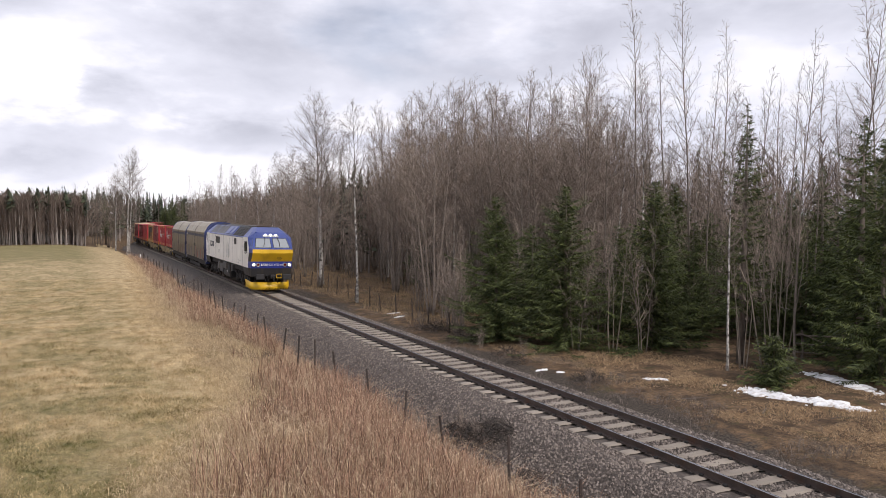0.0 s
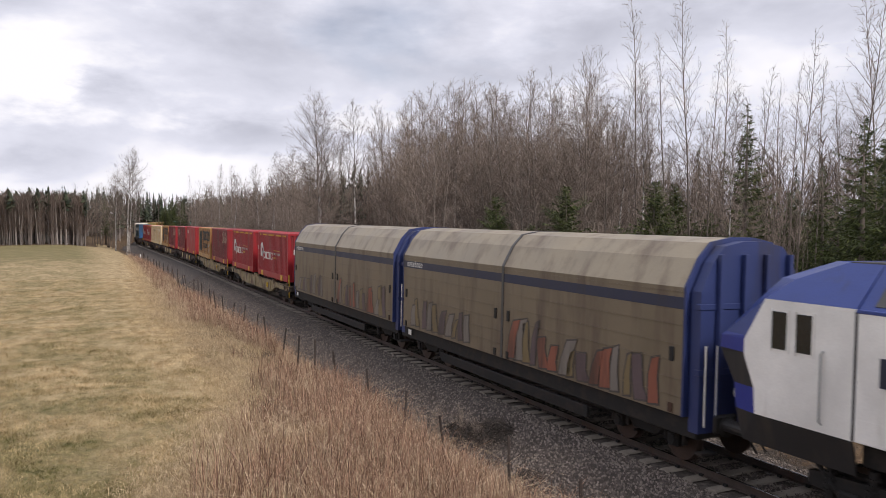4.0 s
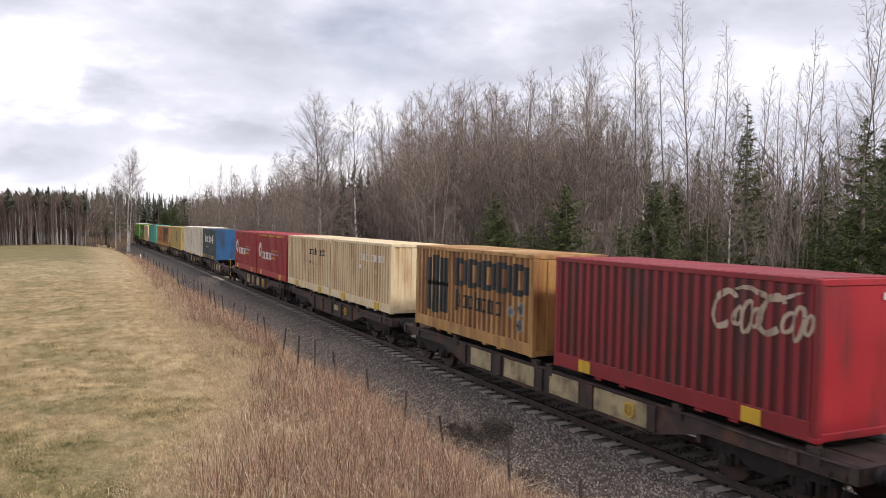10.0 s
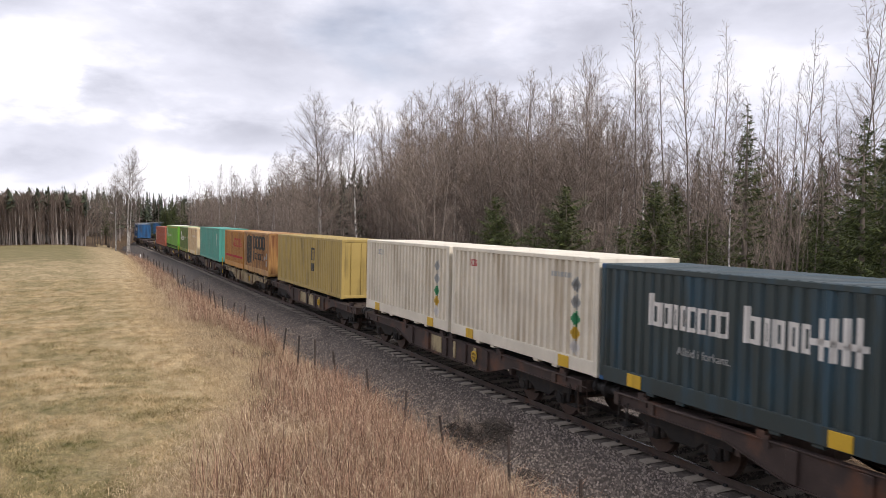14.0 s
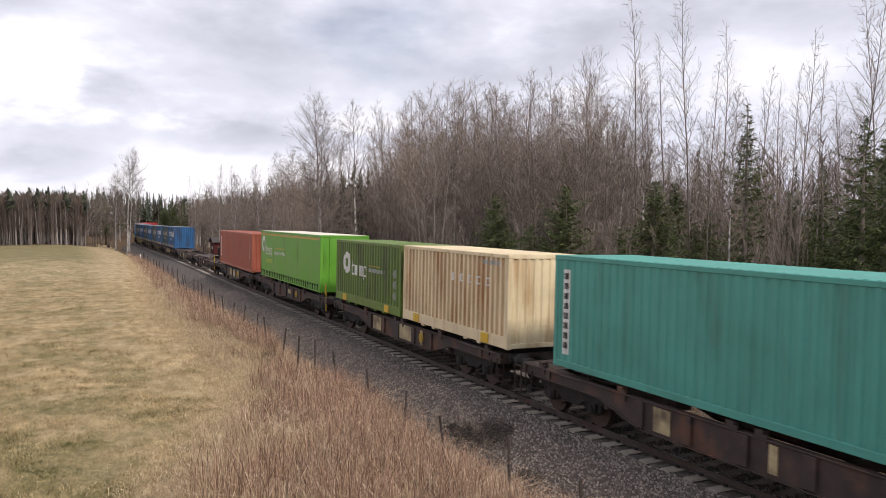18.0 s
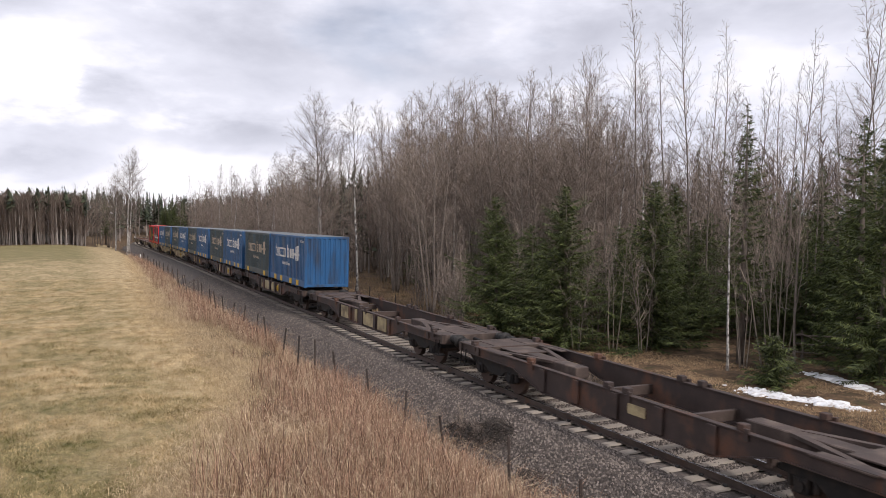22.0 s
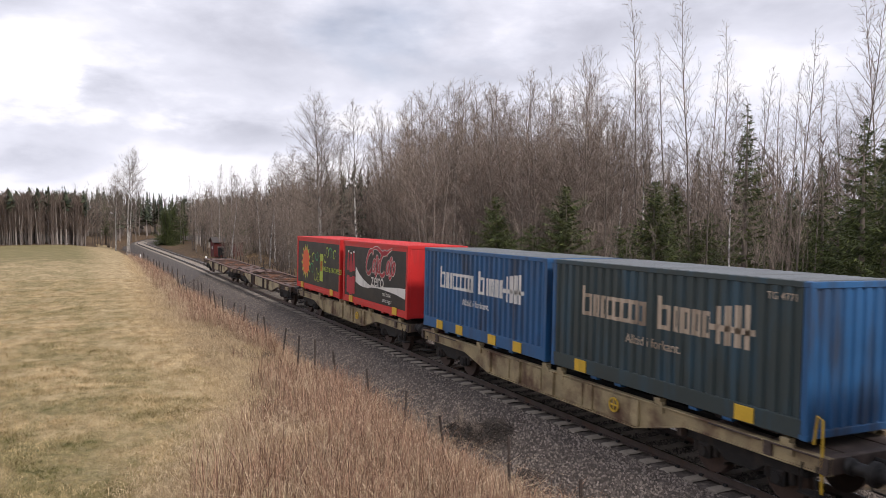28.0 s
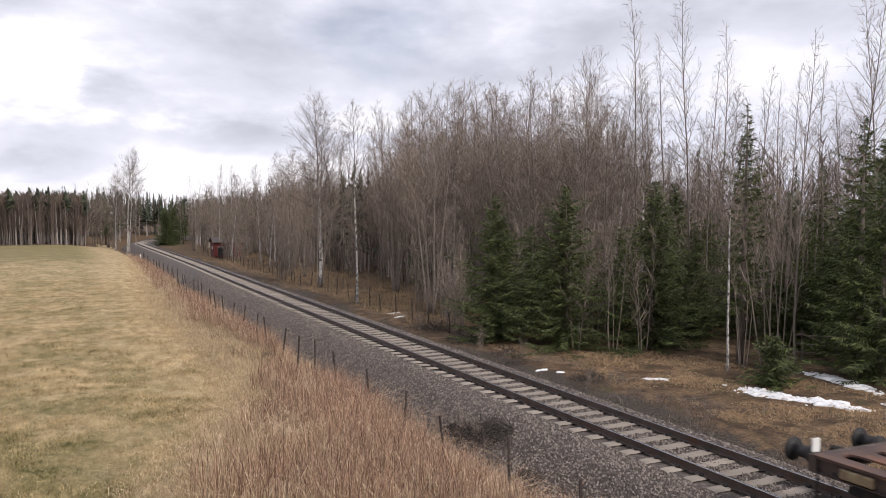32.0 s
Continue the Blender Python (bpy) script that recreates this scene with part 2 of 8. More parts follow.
        for j in range(len(rings) if inner else 1):
            for k in range(sides):
                a, b = j * sides + k, j * sides + (k + 1) % sides
                o = sides * ((j + 1) % len(rings)) - sides * j
                fs.append((a, b, b + o, a + o))
        if not inner:
            fs += [tuple(range(sides))[::-1], tuple(range(sides, 2 * sides))]
        return self.add(vs, fs)

    def mesh(self, name, mat, smooth=False):
        me = bpy.data.meshes.new(name)
        me.from_pydata(self.v, [], self.f)
        for mt in (mat if isinstance(mat, (list, tuple)) else [mat]):
            me.materials.append(mt)
        if smooth:
            me.polygons.foreach_set("use_smooth", [True] * len(me.polygons))
        me.update()
        return me


def outward(me):
    """Turns the faces of a closed mesh outwards."""
    bm = bmesh.new(); bm.from_mesh(me)
    bmesh.ops.recalc_face_normals(bm, faces=bm.faces)
    bm.to_mesh(me); bm.free()
    return me


def part(name, b, mat, parent=None, label="", at=None, smooth=False, fix=True):
    me = b if isinstance(b, bpy.types.Mesh) else b.mesh(name, mat, smooth)
    if fix and not isinstance(b, bpy.types.Mesh):
        outward(me)
    ob = new(name, me)
    ob.parent = parent
    if at is not None:
        ob.matrix_basis = at
    if label:
        ob["label"] = label
    return ob


def thing(name, label, category, group="", kind="", at=None):
    ob = new(name)
    ob.empty_display_size = 0.3
    if at is not None:
        ob.matrix_basis = at
    return tagged(ob, label, category, group, kind)


def solid(name, b, mat, label, category, group="", kind="", at=None, smooth=False, fix=True):
    return tagged(part(name, b, mat, None, "", at, smooth, fix), label, category, group, kind)

# ---------------------------------------------------------------- line of the track
TRACK_X = 12.478
CANT = 1.3


def ease(t):
    t = max(0.0, min(1.0, t))
    return t * t * (3 - 2 * t)


def track_x(y):
    """Centre line of the track across, for a place along; far off it swings to the right."""
    if y <= 0:
        return TRACK_X
    q = min(y, 105.0)
    x = TRACK_X + 0.36 * (q / 100) ** 2 + 0.00008 * max(0.0, q - 60) ** 2 + 0.5 * ease((q - 45) / 60)
    if y > 105:
        x += 0.0148 * (y - 105) - 0.00012 * (min(y, 260) - 105) ** 2
    if y > 172:
        x += (min(y, 260) - 172) ** 2 / 220 + 0.8 * max(0.0, y - 260)
    return x


def fall(y):
    """The line drops a little beyond the clearing."""
    return -0.7 * ease((y - 40) / 130)


_ys = np.arange(-520.0, 640.0, 1.0)
_xs = np.array([track_x(y) for y in _ys])
_arc = np.concatenate([[0], np.cumsum(np.hypot(np.diff(_xs), np.diff(_ys)))])
_arc -= np.interp(0.0, _ys, _arc)


def on_track(s):
    """Pose of a vehicle's middle at arc length s; its own y runs back along the train."""
    y = float(np.interp(s, _arc, _ys))
    slope = (track_x(y + 1) - track_x(y - 1)) / 2
    return Matrix.Translation((track_x(y), y, fall(y))) @ Euler((0, 0, -math.atan(slope))).to_matrix().to_4x4() @ Euler((0, radians(CANT), 0)).to_matrix().to_4x4()

# ---------------------------------------------------------------- ground
def bumps(x, y, s, seed=0.0):
    return noise.noise(Vector((x * s + seed, y * s - seed, seed * 0.37)))


def ground_z(x, y):
    l = x - track_x(y)
    side = np.interp(l, [-60, -9.5, -8.0, -6.2, -4.3, -3.2, 3.0, 4.2, 6.5, 9.0, 16, 60], [0.1, 0.0, -0.06, -0.35, -1.12, -1.2, -1.0, -0.82, -0.86, -0.78, -0.7, -0.3])
    z = float(side) + fall(y) * ease((l + 16) / 11)
    if l < -4.5:
        z += 0.10 * bumps(x, y, 0.09, 3.0) + (0.05 * bumps(x, y, 0.6, 7.0) if l > -9 else 0.012 * bumps(x, y, 0.8, 7.0))
    if l > 3.6:
        z += min(1.0, (l - 3.6) / 2) * (0.16 * bumps(x, y, 0.16, 5.0) + 0.07 * bumps(x, y, 0.7, 9.0))
    # the bank on which the camera stands, behind the lower edge of the view
    if x < 8.5:
        ramp = max(0.0, min(1.0, (9.0 - y) / 7.5)) * max(0.0, min(1.0, (8.5 - x) / 5.0))
        z += ramp * ramp * (3 - 2 * ramp) * 3.55
    return z


def footing(x, y):
    """Height of the ground or of the ballast's shoulder, whichever lies higher."""
    l = x - track_x(y)
    z = ground_z(x, y)
    if abs(l) < 3.55:
        z = max(z, float(np.interp(l, [-3.55, -2.0, 2.0, 3.2, 3.55], [-1.22, -0.36, -0.36, -0.88, -1.2])) - l * math.tan(radians(CANT)) + fall(y))
    return z


def steps(*spans):
    out = []
    for a, b, n in spans:
        out += list(np.linspace(a, b, n, endpoint=False))
    return out + [spans[-1][1]]


def mixed_ground_material(name, blades_only=False):
    """Mown field, forest floor and gravel; the field's own blades share its lanes and patches."""
    m = bpy.data.materials.new(name)
    m.use_nodes = True
    nt = m.node_tree
    n, l = nt.nodes, nt.links
    bsdf = n["Principled BSDF"]
    bsdf.inputs["Roughness"].default_value = 0.95
    bsdf.inputs["Specular IOR Level"].default_value = 0.15
    geo = n.new("ShaderNodeNewGeometry")

    def tex(scale, detail=6.0, stretch=(1, 1, 1), rough=0.6):
        mp = n.new("ShaderNodeMapping"); mp.inputs["Scale"].default_value = stretch
        l.new(geo.outputs["Position"], mp.inputs[0])
        t = n.new("ShaderNodeTexNoise")
        t.inputs["Scale"].default_value = scale; t.inputs["Detail"].default_value = detail; t.inputs["Roughness"].default_value = rough
        l.new(mp.outputs[0], t.inputs[0])
        return t.outputs[0]

    def span(src, lo, hi, a=0.0, b=1.0):
        r = n.new("ShaderNodeMapRange")
        for i, v in enumerate((lo, hi, a, b)):
            r.inputs[i + 1].default_value = v
        l.new(src, r.inputs[0])
        return r.outputs[0]

    def mixc(fac, a, b):
        x = n.new("ShaderNodeMix"); x.data_type = "RGBA"
        for sock, v in ((x.inputs[0], fac), (x.inputs[6], a), (x.inputs[7], b)):
            if isinstance(v, tuple):
                sock.default_value = (*v, 1)
            elif isinstance(v, float):
                sock.default_value = v
            else:
                l.new(v, sock)
        return x.outputs[2]

    def calc(op, a, b):
        x = n.new("ShaderNodeMath"); x.operation = op; x.use_clamp = True
        for sock, v in zip(x.inputs, (a, b)):
            if isinstance(v, float):
                sock.default_value = v
            else:
                l.new(v, sock)
        return x.outputs[0]
    straw = mixc(span(tex(1.3, 4.0, (1.5, 0.7, 1)), 0.36, 0.60), (0.34, 0.235, 0.12), (0.64, 0.49, 0.29))
    green = mixc(span(tex(4.0), 0.36, 0.62), (0.095, 0.095, 0.034), (0.225, 0.195, 0.082))
    # mown lanes along the field, broad greener patches, and a greener far end
    lane = span(tex(0.5, 5.0, (0.16, 0.8, 1.0)), 0.44, 0.56)
    patch = span(tex(0.34, 4.0, (1.5, 0.6, 1), 0.6), 0.43, 0.57)
    clump = span(tex(2.0, 4.0, (1.4, 0.7, 1)), 0.47, 0.60)
    pos = n.new("ShaderNodeSeparateXYZ"); l.new(geo.outputs["Position"], pos.inputs[0])
    far = span(pos.outputs[1], 92.0, 112.0, 0.0, 0.6)
    near = calc("MULTIPLY", span(pos.outputs[1], 26.0, 13.0, 0.0, 0.6), span(pos.outputs[0], 3.5, -1.0))
    w = calc("ADD", calc("MULTIPLY", lane, 0.22), calc("ADD", calc("MULTIPLY", patch, 0.36), calc("MULTIPLY", clump, 0.26)))
    w = calc("ADD", w, calc("ADD", far, near))
    w = calc("MULTIPLY", calc("ADD", w, 0.12), span(pos.outputs[0], 1.5, 4.5, 1.0, 0.3))
    field = mixc(w, straw, green)
    if blades_only:
        one = span(geo.outputs["Random Per Island"], 0.0, 1.0, 0.0, 0.7)
        field = mixc(one, field, mixc(span(tex(0.9, 3.0), 0.4, 0.6), (0.70, 0.53, 0.31), (0.13, 0.112, 0.045)))
        l.new(field, bsdf.inputs["Base Color"])
        return m
    field = mixc(span(tex(14.0, 4.0), 0.45, 0.70, 0.0, 0.6), field, (0.12, 0.088, 0.04))
    field = mixc(span(tex(38.0, 3.0, (1, 0.5, 1), 0.75), 0.42, 0.62, 0.0, 0.28), field, (0.66, 0.52, 0.32))
    field = mixc(span(tex(30.0, 3.0, (1, 0.5, 1), 0.75), 0.50, 0.66, 0.0, 0.5), field, (0.085, 0.065, 0.03))
    litter = mixc(span(tex(1.3), 0.38, 0.62), (0.075, 0.050, 0.032), (0.20, 0.13, 0.075))
    moss = span(tex(0.9, 6.0, (1, 1, 1), 0.7), 0.54, 0.66, 0.0, 0.8)
    litter = mixc(moss, litter, (0.075, 0.072, 0.030))
    litter = mixc(span(tex(9.0, 5.0, (1, 1, 1), 0.7), 0.45, 0.66, 0.0, 0.85), litter, (0.038, 0.030, 0.023))
    attr = n.new("ShaderNodeAttribute"); attr.attribute_name = "zone"
    sp = n.new("ShaderNodeSeparateColor"); l.new(attr.outputs["Color"], sp.inputs[0])
    col = mixc(sp.outputs[0], litter, field)
    gravel = mixc(span(tex(16.0), 0.4, 0.6), (0.038, 0.031, 0.025), (0.098, 0.081, 0.066))
    ragged = calc("ADD", sp.outputs[1], span(tex(3.0, 6.0), 0.3, 0.7, -0.25, 0.25))
    col = mixc(span(ragged, 0.35, 0.65), col, gravel)
    l.new(col, bsdf.inputs["Base Color"])
    b = n.new("ShaderNodeBump"); b.inputs["Strength"].default_value = 1.0; b.inputs["Distance"].default_value = 0.06
    l.new(tex(18.0, 5.0), b.inputs["Height"]); l.new(b.outputs[0], bsdf.inputs["Normal"])
    return m


M_FIELD_BLADE = mixed_ground_material("field_grass", True)


def ground():
    ls = steps((-3000, -300, 5), (-300, -60, 10), (-60, -12, 24), (-12, 12, 60), (12, 40, 20), (40, 300, 12), (300, 3000, 5))
    ys = steps((-3000, -500, 4), (-500, -20, 12), (-20, 60, 110), (60, 220, 70), (220, 700, 20), (700, 4000, 5))
    v, cols = [], []
    for y in ys:
        for q in ls:
            x = track_x(max(-500, min(640, y))) + q
            v.append((x, y, ground_z(x, y)))
            edge = -8.0 + 2.4 * max(0.0, min(1.0, (y - 40) / 60)) + 0.5 * bumps(x, y, 0.25, 1.0)
            f = max(0.0, min(1.0, (edge - q) / 0.9 + 0.5)) if y < (152 if q < -9 else 172) and q > -120 else 0.0
            g = max(0.0, min(1.0, (4.7 + 1.0 * bumps(x, y, 0.3, 4.0) - abs(q)) / 1.6))
            cols.append((f, g, 0.0, 1.0))
    w = len(ls)
    f = [(j * w + i, j * w + i + 1, (j + 1) * w + i + 1, (j + 1) * w + i) for j in range(len(ys) - 1) for i in range(w - 1)]
    me = bpy.data.meshes.new("ground")
    me.from_pydata(v, [], f)
    a = me.color_attributes.new("zone", "FLOAT_COLOR", "POINT")
    a.data.foreach_set("color", np.array(cols, dtype=np.float32).ravel())
    me.materials.append(mixed_ground_material("ground_cover"))
    me.polygons.foreach_set("use_smooth", [True] * len(me.polygons))
    tagged(new("ground", me), "pale mown field, dry grass bank and brown forest floor", "ground", kind="structure")


ground()


def sweep(profile, y0, y1, step, closed=False, cant=True):
    """A mesh that follows the track with a cross-section of (across, height) points."""
    b = Build()
    ys = list(np.arange(y0, y1 + 0.01, step))
    k = len(profile)
    tilt = math.tan(radians(CANT)) if cant else 0.0
    vs = [(track_x(y) + p[0], y, p[1] - p[0] * tilt + fall(y)) for y in ys for p in profile]
    fs = [(j * k + i, j * k + (i + 1) % k, (j + 1) * k + (i + 1) % k, (j + 1) * k + i) for j in range(len(ys) - 1) for i in range(k if closed else k - 1)]
    if closed:
        fs += [tuple(range(k)), tuple(range((len(ys) - 1) * k, len(ys) * k))[::-1]]
    return b.add(vs, fs)


def railway():
    bed = sweep([(-3.9, -1.5), (-3.55, -1.22), (-2.0, -0.34), (-1.6, -0.255), (-1.2, -0.235), (0, -0.245), (1.2, -0.235), (1.6, -0.25), (2.0, -0.34), (3.2, -0.86), (3.8, -1.4)], -480, 600, 2.0)
    solid("ballast_bed", bed, M_BALLAST, "grey crushed stone bed under the single track", "ballast", kind="structure", smooth=True, fix=False)
    track = thing("railway_track", "single line of rusty rails on pale concrete sleepers", "railway track", kind="structure")
    for name, off in (("rail", -0.7525), ("rail", 0.7525)):
        prof = [(off + a, b) for a, b in ((-0.07, -0.172), (0.07, -0.172), (0.07, -0.160), (0.012, -0.142), (0.011, -0.045), (0.035, -0.035), (0.036, -0.008),
                                          (-0.036, -0.008), (-0.035, -0.035), (-0.011, -0.045), (-0.012, -0.142), (-0.07, -0.160))]
        r = part(name, sweep(prof, -480, 600, 4.0, True), M_STEEL, track)
        part("rail_head", sweep([(off - 0.028, -0.0075), (off - 0.02, 0.0), (off + 0.02, 0.0), (off + 0.028, -0.0075)], -480, 600, 4.0), M_RAILTOP, r, "worn shiny running surface", fix=False)
    slp = Build()
    prof = [(-1.22, -0.30), (-1.22, -0.205), (-1.17, -0.19), (-0.45, -0.182), (-0.3, -0.20), (0.3, -0.20), (0.45, -0.182), (1.17, -0.19), (1.22, -0.205), (1.22, -0.30)]
    slp.add([(x, -0.145, z - 0.03) for x, z in prof] + [(x, -0.11, z) for x, z in prof] + [(x, 0.11, z) for x, z in prof] + [(x, 0.145, z - 0.03) for x, z in prof],
            [(j * 10 + i, j * 10 + i + 1, (j + 1) * 10 + i + 1, (j + 1) * 10 + i) for j in range(3) for i in range(9)] + [(0, 10, 20, 30), (9, 39, 29, 19)])
    me = outward(slp.mesh("sleeper", M_CONCRETE))
    clip = Build()
    for o in (-0.7525, 0.7525):
        for s in (-1, 1):
            clip.box(o + s * 0.075 - 0.035, o + s * 0.075 + 0.035, -0.05, 0.05, -0.19, -0.135, 0.012)
    cm = outward(clip.mesh("rail_clip", M_BLACK))
    y = 10.672 - 0.6726 * 60
    rest = Build()
    rnd = random.Random(5)
    while y < 230:
        if 3 < y < 130:
            o = part("sleeper", me, None, track, at=pose(track_x(y) + rnd.uniform(-0.02, 0.02), y, fall(y) + rnd.uniform(-0.012, 0.008), 0, CANT, rnd.uniform(-0.6, 0.6)))
            part("rail_clip", cm, None, o)
        else:
            rest.add([(track_x(y) + p.co.x, y + p.co.y, p.co.z + fall(y)) for p in me.vertices], [tuple(f.vertices) for f in me.polygons])
        y += 0.6726
    part("sleeper_rows", rest, M_CONCRETE, track, fix=False)["kind"] = "stuff"


railway()
# ---------------------------------------------------------------- train
SPEED = 15.87
MOVING = []          # (thing, place along the train, height over the rail)


def paint(name, base, dirt=0.35, streak=1.0, grime=GRIME, rough=0.5, var=0.10, second=None):
    return material(name, base, rough, 0.0, var, 0.9, 26, grime, dirt, 0.5, streak, bump=0.12, second=second)


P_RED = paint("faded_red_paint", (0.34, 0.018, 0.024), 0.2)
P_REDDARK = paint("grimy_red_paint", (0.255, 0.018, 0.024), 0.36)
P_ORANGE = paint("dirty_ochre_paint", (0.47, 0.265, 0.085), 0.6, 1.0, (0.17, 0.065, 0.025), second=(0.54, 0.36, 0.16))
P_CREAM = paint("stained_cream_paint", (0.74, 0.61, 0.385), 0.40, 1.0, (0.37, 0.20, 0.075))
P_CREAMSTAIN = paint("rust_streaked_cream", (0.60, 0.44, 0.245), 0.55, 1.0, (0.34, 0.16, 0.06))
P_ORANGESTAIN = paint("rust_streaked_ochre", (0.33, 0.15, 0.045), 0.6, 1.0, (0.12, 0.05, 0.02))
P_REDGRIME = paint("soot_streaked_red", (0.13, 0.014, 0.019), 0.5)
# darker copies of five paints: the shade inside the ribs' grooves, as colour
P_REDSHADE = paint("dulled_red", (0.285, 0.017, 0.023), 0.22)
P_BLUESHADE = paint("dulled_blue", (0.015, 0.085, 0.205), 0.4)
P_WHITESHADE = paint("dulled_off_white", (0.65, 0.585, 0.46), 0.35, 1.0, (0.3, 0.22, 0.12))
P_AMBERSHADE = paint("dulled_amber", (0.36, 0.155, 0.03), 0.5, 1.0, (0.2, 0.08, 0.02))
P_GREENSHADE = paint("dulled_green", (0.092, 0.15, 0.028), 0.4)
P_WHITE = paint("off_white_paint", (0.74, 0.685, 0.565), 0.25, 1.0, (0.3, 0.22, 0.12))
P_BLUE = paint("bright_blue_paint", (0.018, 0.100, 0.245), 0.42)
P_BLUEDARK = paint("sooty_blue_paint", (0.030, 0.047, 0.048), 0.42, 1.0, (0.02, 0.075, 0.12))
P_MUSTARD = paint("mustard_paint", (0.40, 0.29, 0.085), 0.3)
P_AMBER = paint("amber_paint", (0.50, 0.235, 0.045), 0.45, 1.0, (0.2, 0.08, 0.02))
P_BOXROOF = paint("dusty_grey_roof", (0.13, 0.145, 0.155), 0.4)
P_TEAL = paint("teal_paint", (0.070, 0.305, 0.245), 0.25, 1.0, (0.05, 0.13, 0.1))
P_GREEN = paint("dull_green_paint", (0.13, 0.205, 0.035), 0.4)
P_LIME = paint("bright_green_tarpaulin", (0.115, 0.33, 0.03), 0.2, rough=0.42)
P_BROWNRED = paint("brick_red_paint", (0.33, 0.085, 0.048), 0.2)
P_SCARLET = paint("scarlet_frame_paint", (0.56, 0.02, 0.018), 0.12)
P_SCARLETEND = paint("clean_red_paint", (0.35, 0.017, 0.024), 0.3)
P_PANELBLACK = paint("printed_black_panel", (0.010, 0.010, 0.010), 0.1, rough=0.5)
D_WHITE = paint("white_lettering", (0.72, 0.70, 0.66), 0.25)
D_GREY = paint("grey_lettering", (0.36, 0.37, 0.36), 0.25)
D_BLACK = paint("black_lettering", (0.016, 0.019, 0.021), 0.2, 1.0, (0.10, 0.07, 0.03))
D_CREAM = paint("worn_cream_lettering", (0.50, 0.40, 0.30), 0.5, 1.0, (0.12, 0.07, 0.04))
D_YELLOW = paint("yellow_pad_paint", (0.66, 0.41, 0.03), 0.3)
D_RED = paint("red_lettering", (0.42, 0.012, 0.03), 0.3)
D_GOLD = paint("gold_lettering", (0.55, 0.33, 0.06), 0.2)
D_LIME = paint("lime_print", (0.42, 0.52, 0.06), 0.1)
D_FLAME = paint("orange_red_print", (0.72, 0.10, 0.02), 0.1)
D_GREEN = paint("green_print", (0.03, 0.30, 0.12), 0.1)
F_BROWN = material("brown_wagon_frame", (0.062, 0.042, 0.036), 0.75, 0.1, 0.3, 2.0, 30, RUST, 0.35, 1.0)
F_TAN = material("tan_wagon_frame", (0.34, 0.27, 0.15), 0.7, 0.0, 0.2, 2.0, 30, (0.09, 0.045, 0.025), 0.6, 1.2)
F_PLATE = material("worn_deck_plate", (0.085, 0.06, 0.05), 0.7, 0.2, 0.35, 1.6, 20, (0.16, 0.12, 0.095), 0.4, 2.0)
F_PANEL = material("dull_yellow_panel", (0.42, 0.34, 0.19), 0.7, 0.0, 0.2, 2.0, 30, (0.07, 0.045, 0.03), 0.5, 1.5)
F_BOGIE = material("grimy_bogie", (0.014, 0.012, 0.011), 0.8, 0.1, 0.4, 3.0, 30, (0.040, 0.028, 0.021), 0.45, 3.0)
F_RUSTPLATE = material("rusty_brown_plate", (0.115, 0.068, 0.052), 0.7, 0.1, 0.35, 1.4, 22, (0.27, 0.105, 0.045), 0.42, 1.6)
F_WEBTAN = material("stained_tan_web", (0.43, 0.355, 0.215), 0.7, 0.0, 0.15, 1.5, 30, (0.12, 0.07, 0.04), 0.5, 1.8)
F_WHEEL = material("rusty_wheel", (0.07, 0.045, 0.035), 0.6, 0.4, 0.3, 3.0, 30)
F_GREYBUF = material("greasy_buffer", (0.025, 0.023, 0.022), 0.65, 0.2, 0.3, 3.0, 30)
F_YELLOWRAIL = material("yellow_hand_rail", (0.60, 0.38, 0.03), 0.6, 0, 0.2)


# ---- running gear and wagons
def bogie_meshes():
    w = Build()
    w.disc((-0.7525, 0, 0.46), "x", 0.46, 0.13, 24).disc((-0.69, 0, 0.46), "x", 0.49, 0.03, 24)
    w.disc((0.7525, 0, 0.46), "x", 0.46, 0.13, 24).disc((0.69, 0, 0.46), "x", 0.49, 0.03, 24)
    w.disc((-0.83, 0, 0.46), "x", 0.16, 0.06, 14).disc((0.83, 0, 0.46), "x", 0.16, 0.06, 14)
    w.tube([(-0.95, 0, 0.46), (0.95, 0, 0.46)], 0.075, 8)
    wheel = outward(w.mesh("wheelset", F_WHEEL))
    s = Build()
    s.prism([(-1.35, 0.62), (-1.35, 0.78), (-0.55, 0.80), (-0.3, 0.88), (0.3, 0.88), (0.55, 0.80), (1.35, 0.78), (1.35, 0.62), (0.6, 0.60), (0.35, 0.42), (-0.35, 0.42), (-0.6, 0.60)], "x", -0.06, 0.06)
    for y in (-0.9, 0.9):
        s.box(-0.1, 0.1, y - 0.16, y + 0.16, 0.32, 0.62, 0.03)
        s.disc((-0.11, y, 0.46), "x", 0.11, 0.05, 12)
        for k in (-0.27, 0.27):
            s.tube([(0, y + k, 0.40), (0, y + k, 0.66)], 0.065, 8)
    frame_side = outward(s.mesh("side_frame", F_BOGIE))
    b = Build().box(-1.0, 1.0, -0.2, 0.2, 0.5, 0.8, 0.03)
    for y in (-1.42, 1.42):
        b.box(-0.98, 0.98, y - 0.05, y + 0.05, 0.6, 0.72, 0.01)
    for y in (-0.42, 0.42):
        b.tube([(-1.0, y, 0.32), (1.0, y, 0.32)], 0.03, 6)
        b.box(-0.8, -0.7, y - 0.05, y + 0.05, 0.3, 0.62).box(0.7, 0.8, y - 0.05, y + 0.05, 0.3, 0.62)
    bolster = outward(b.mesh("bolster", F_BOGIE))
    return wheel, frame_side, bolster


WHEELSET, SIDE_FRAME, BOLSTER = bogie_meshes()


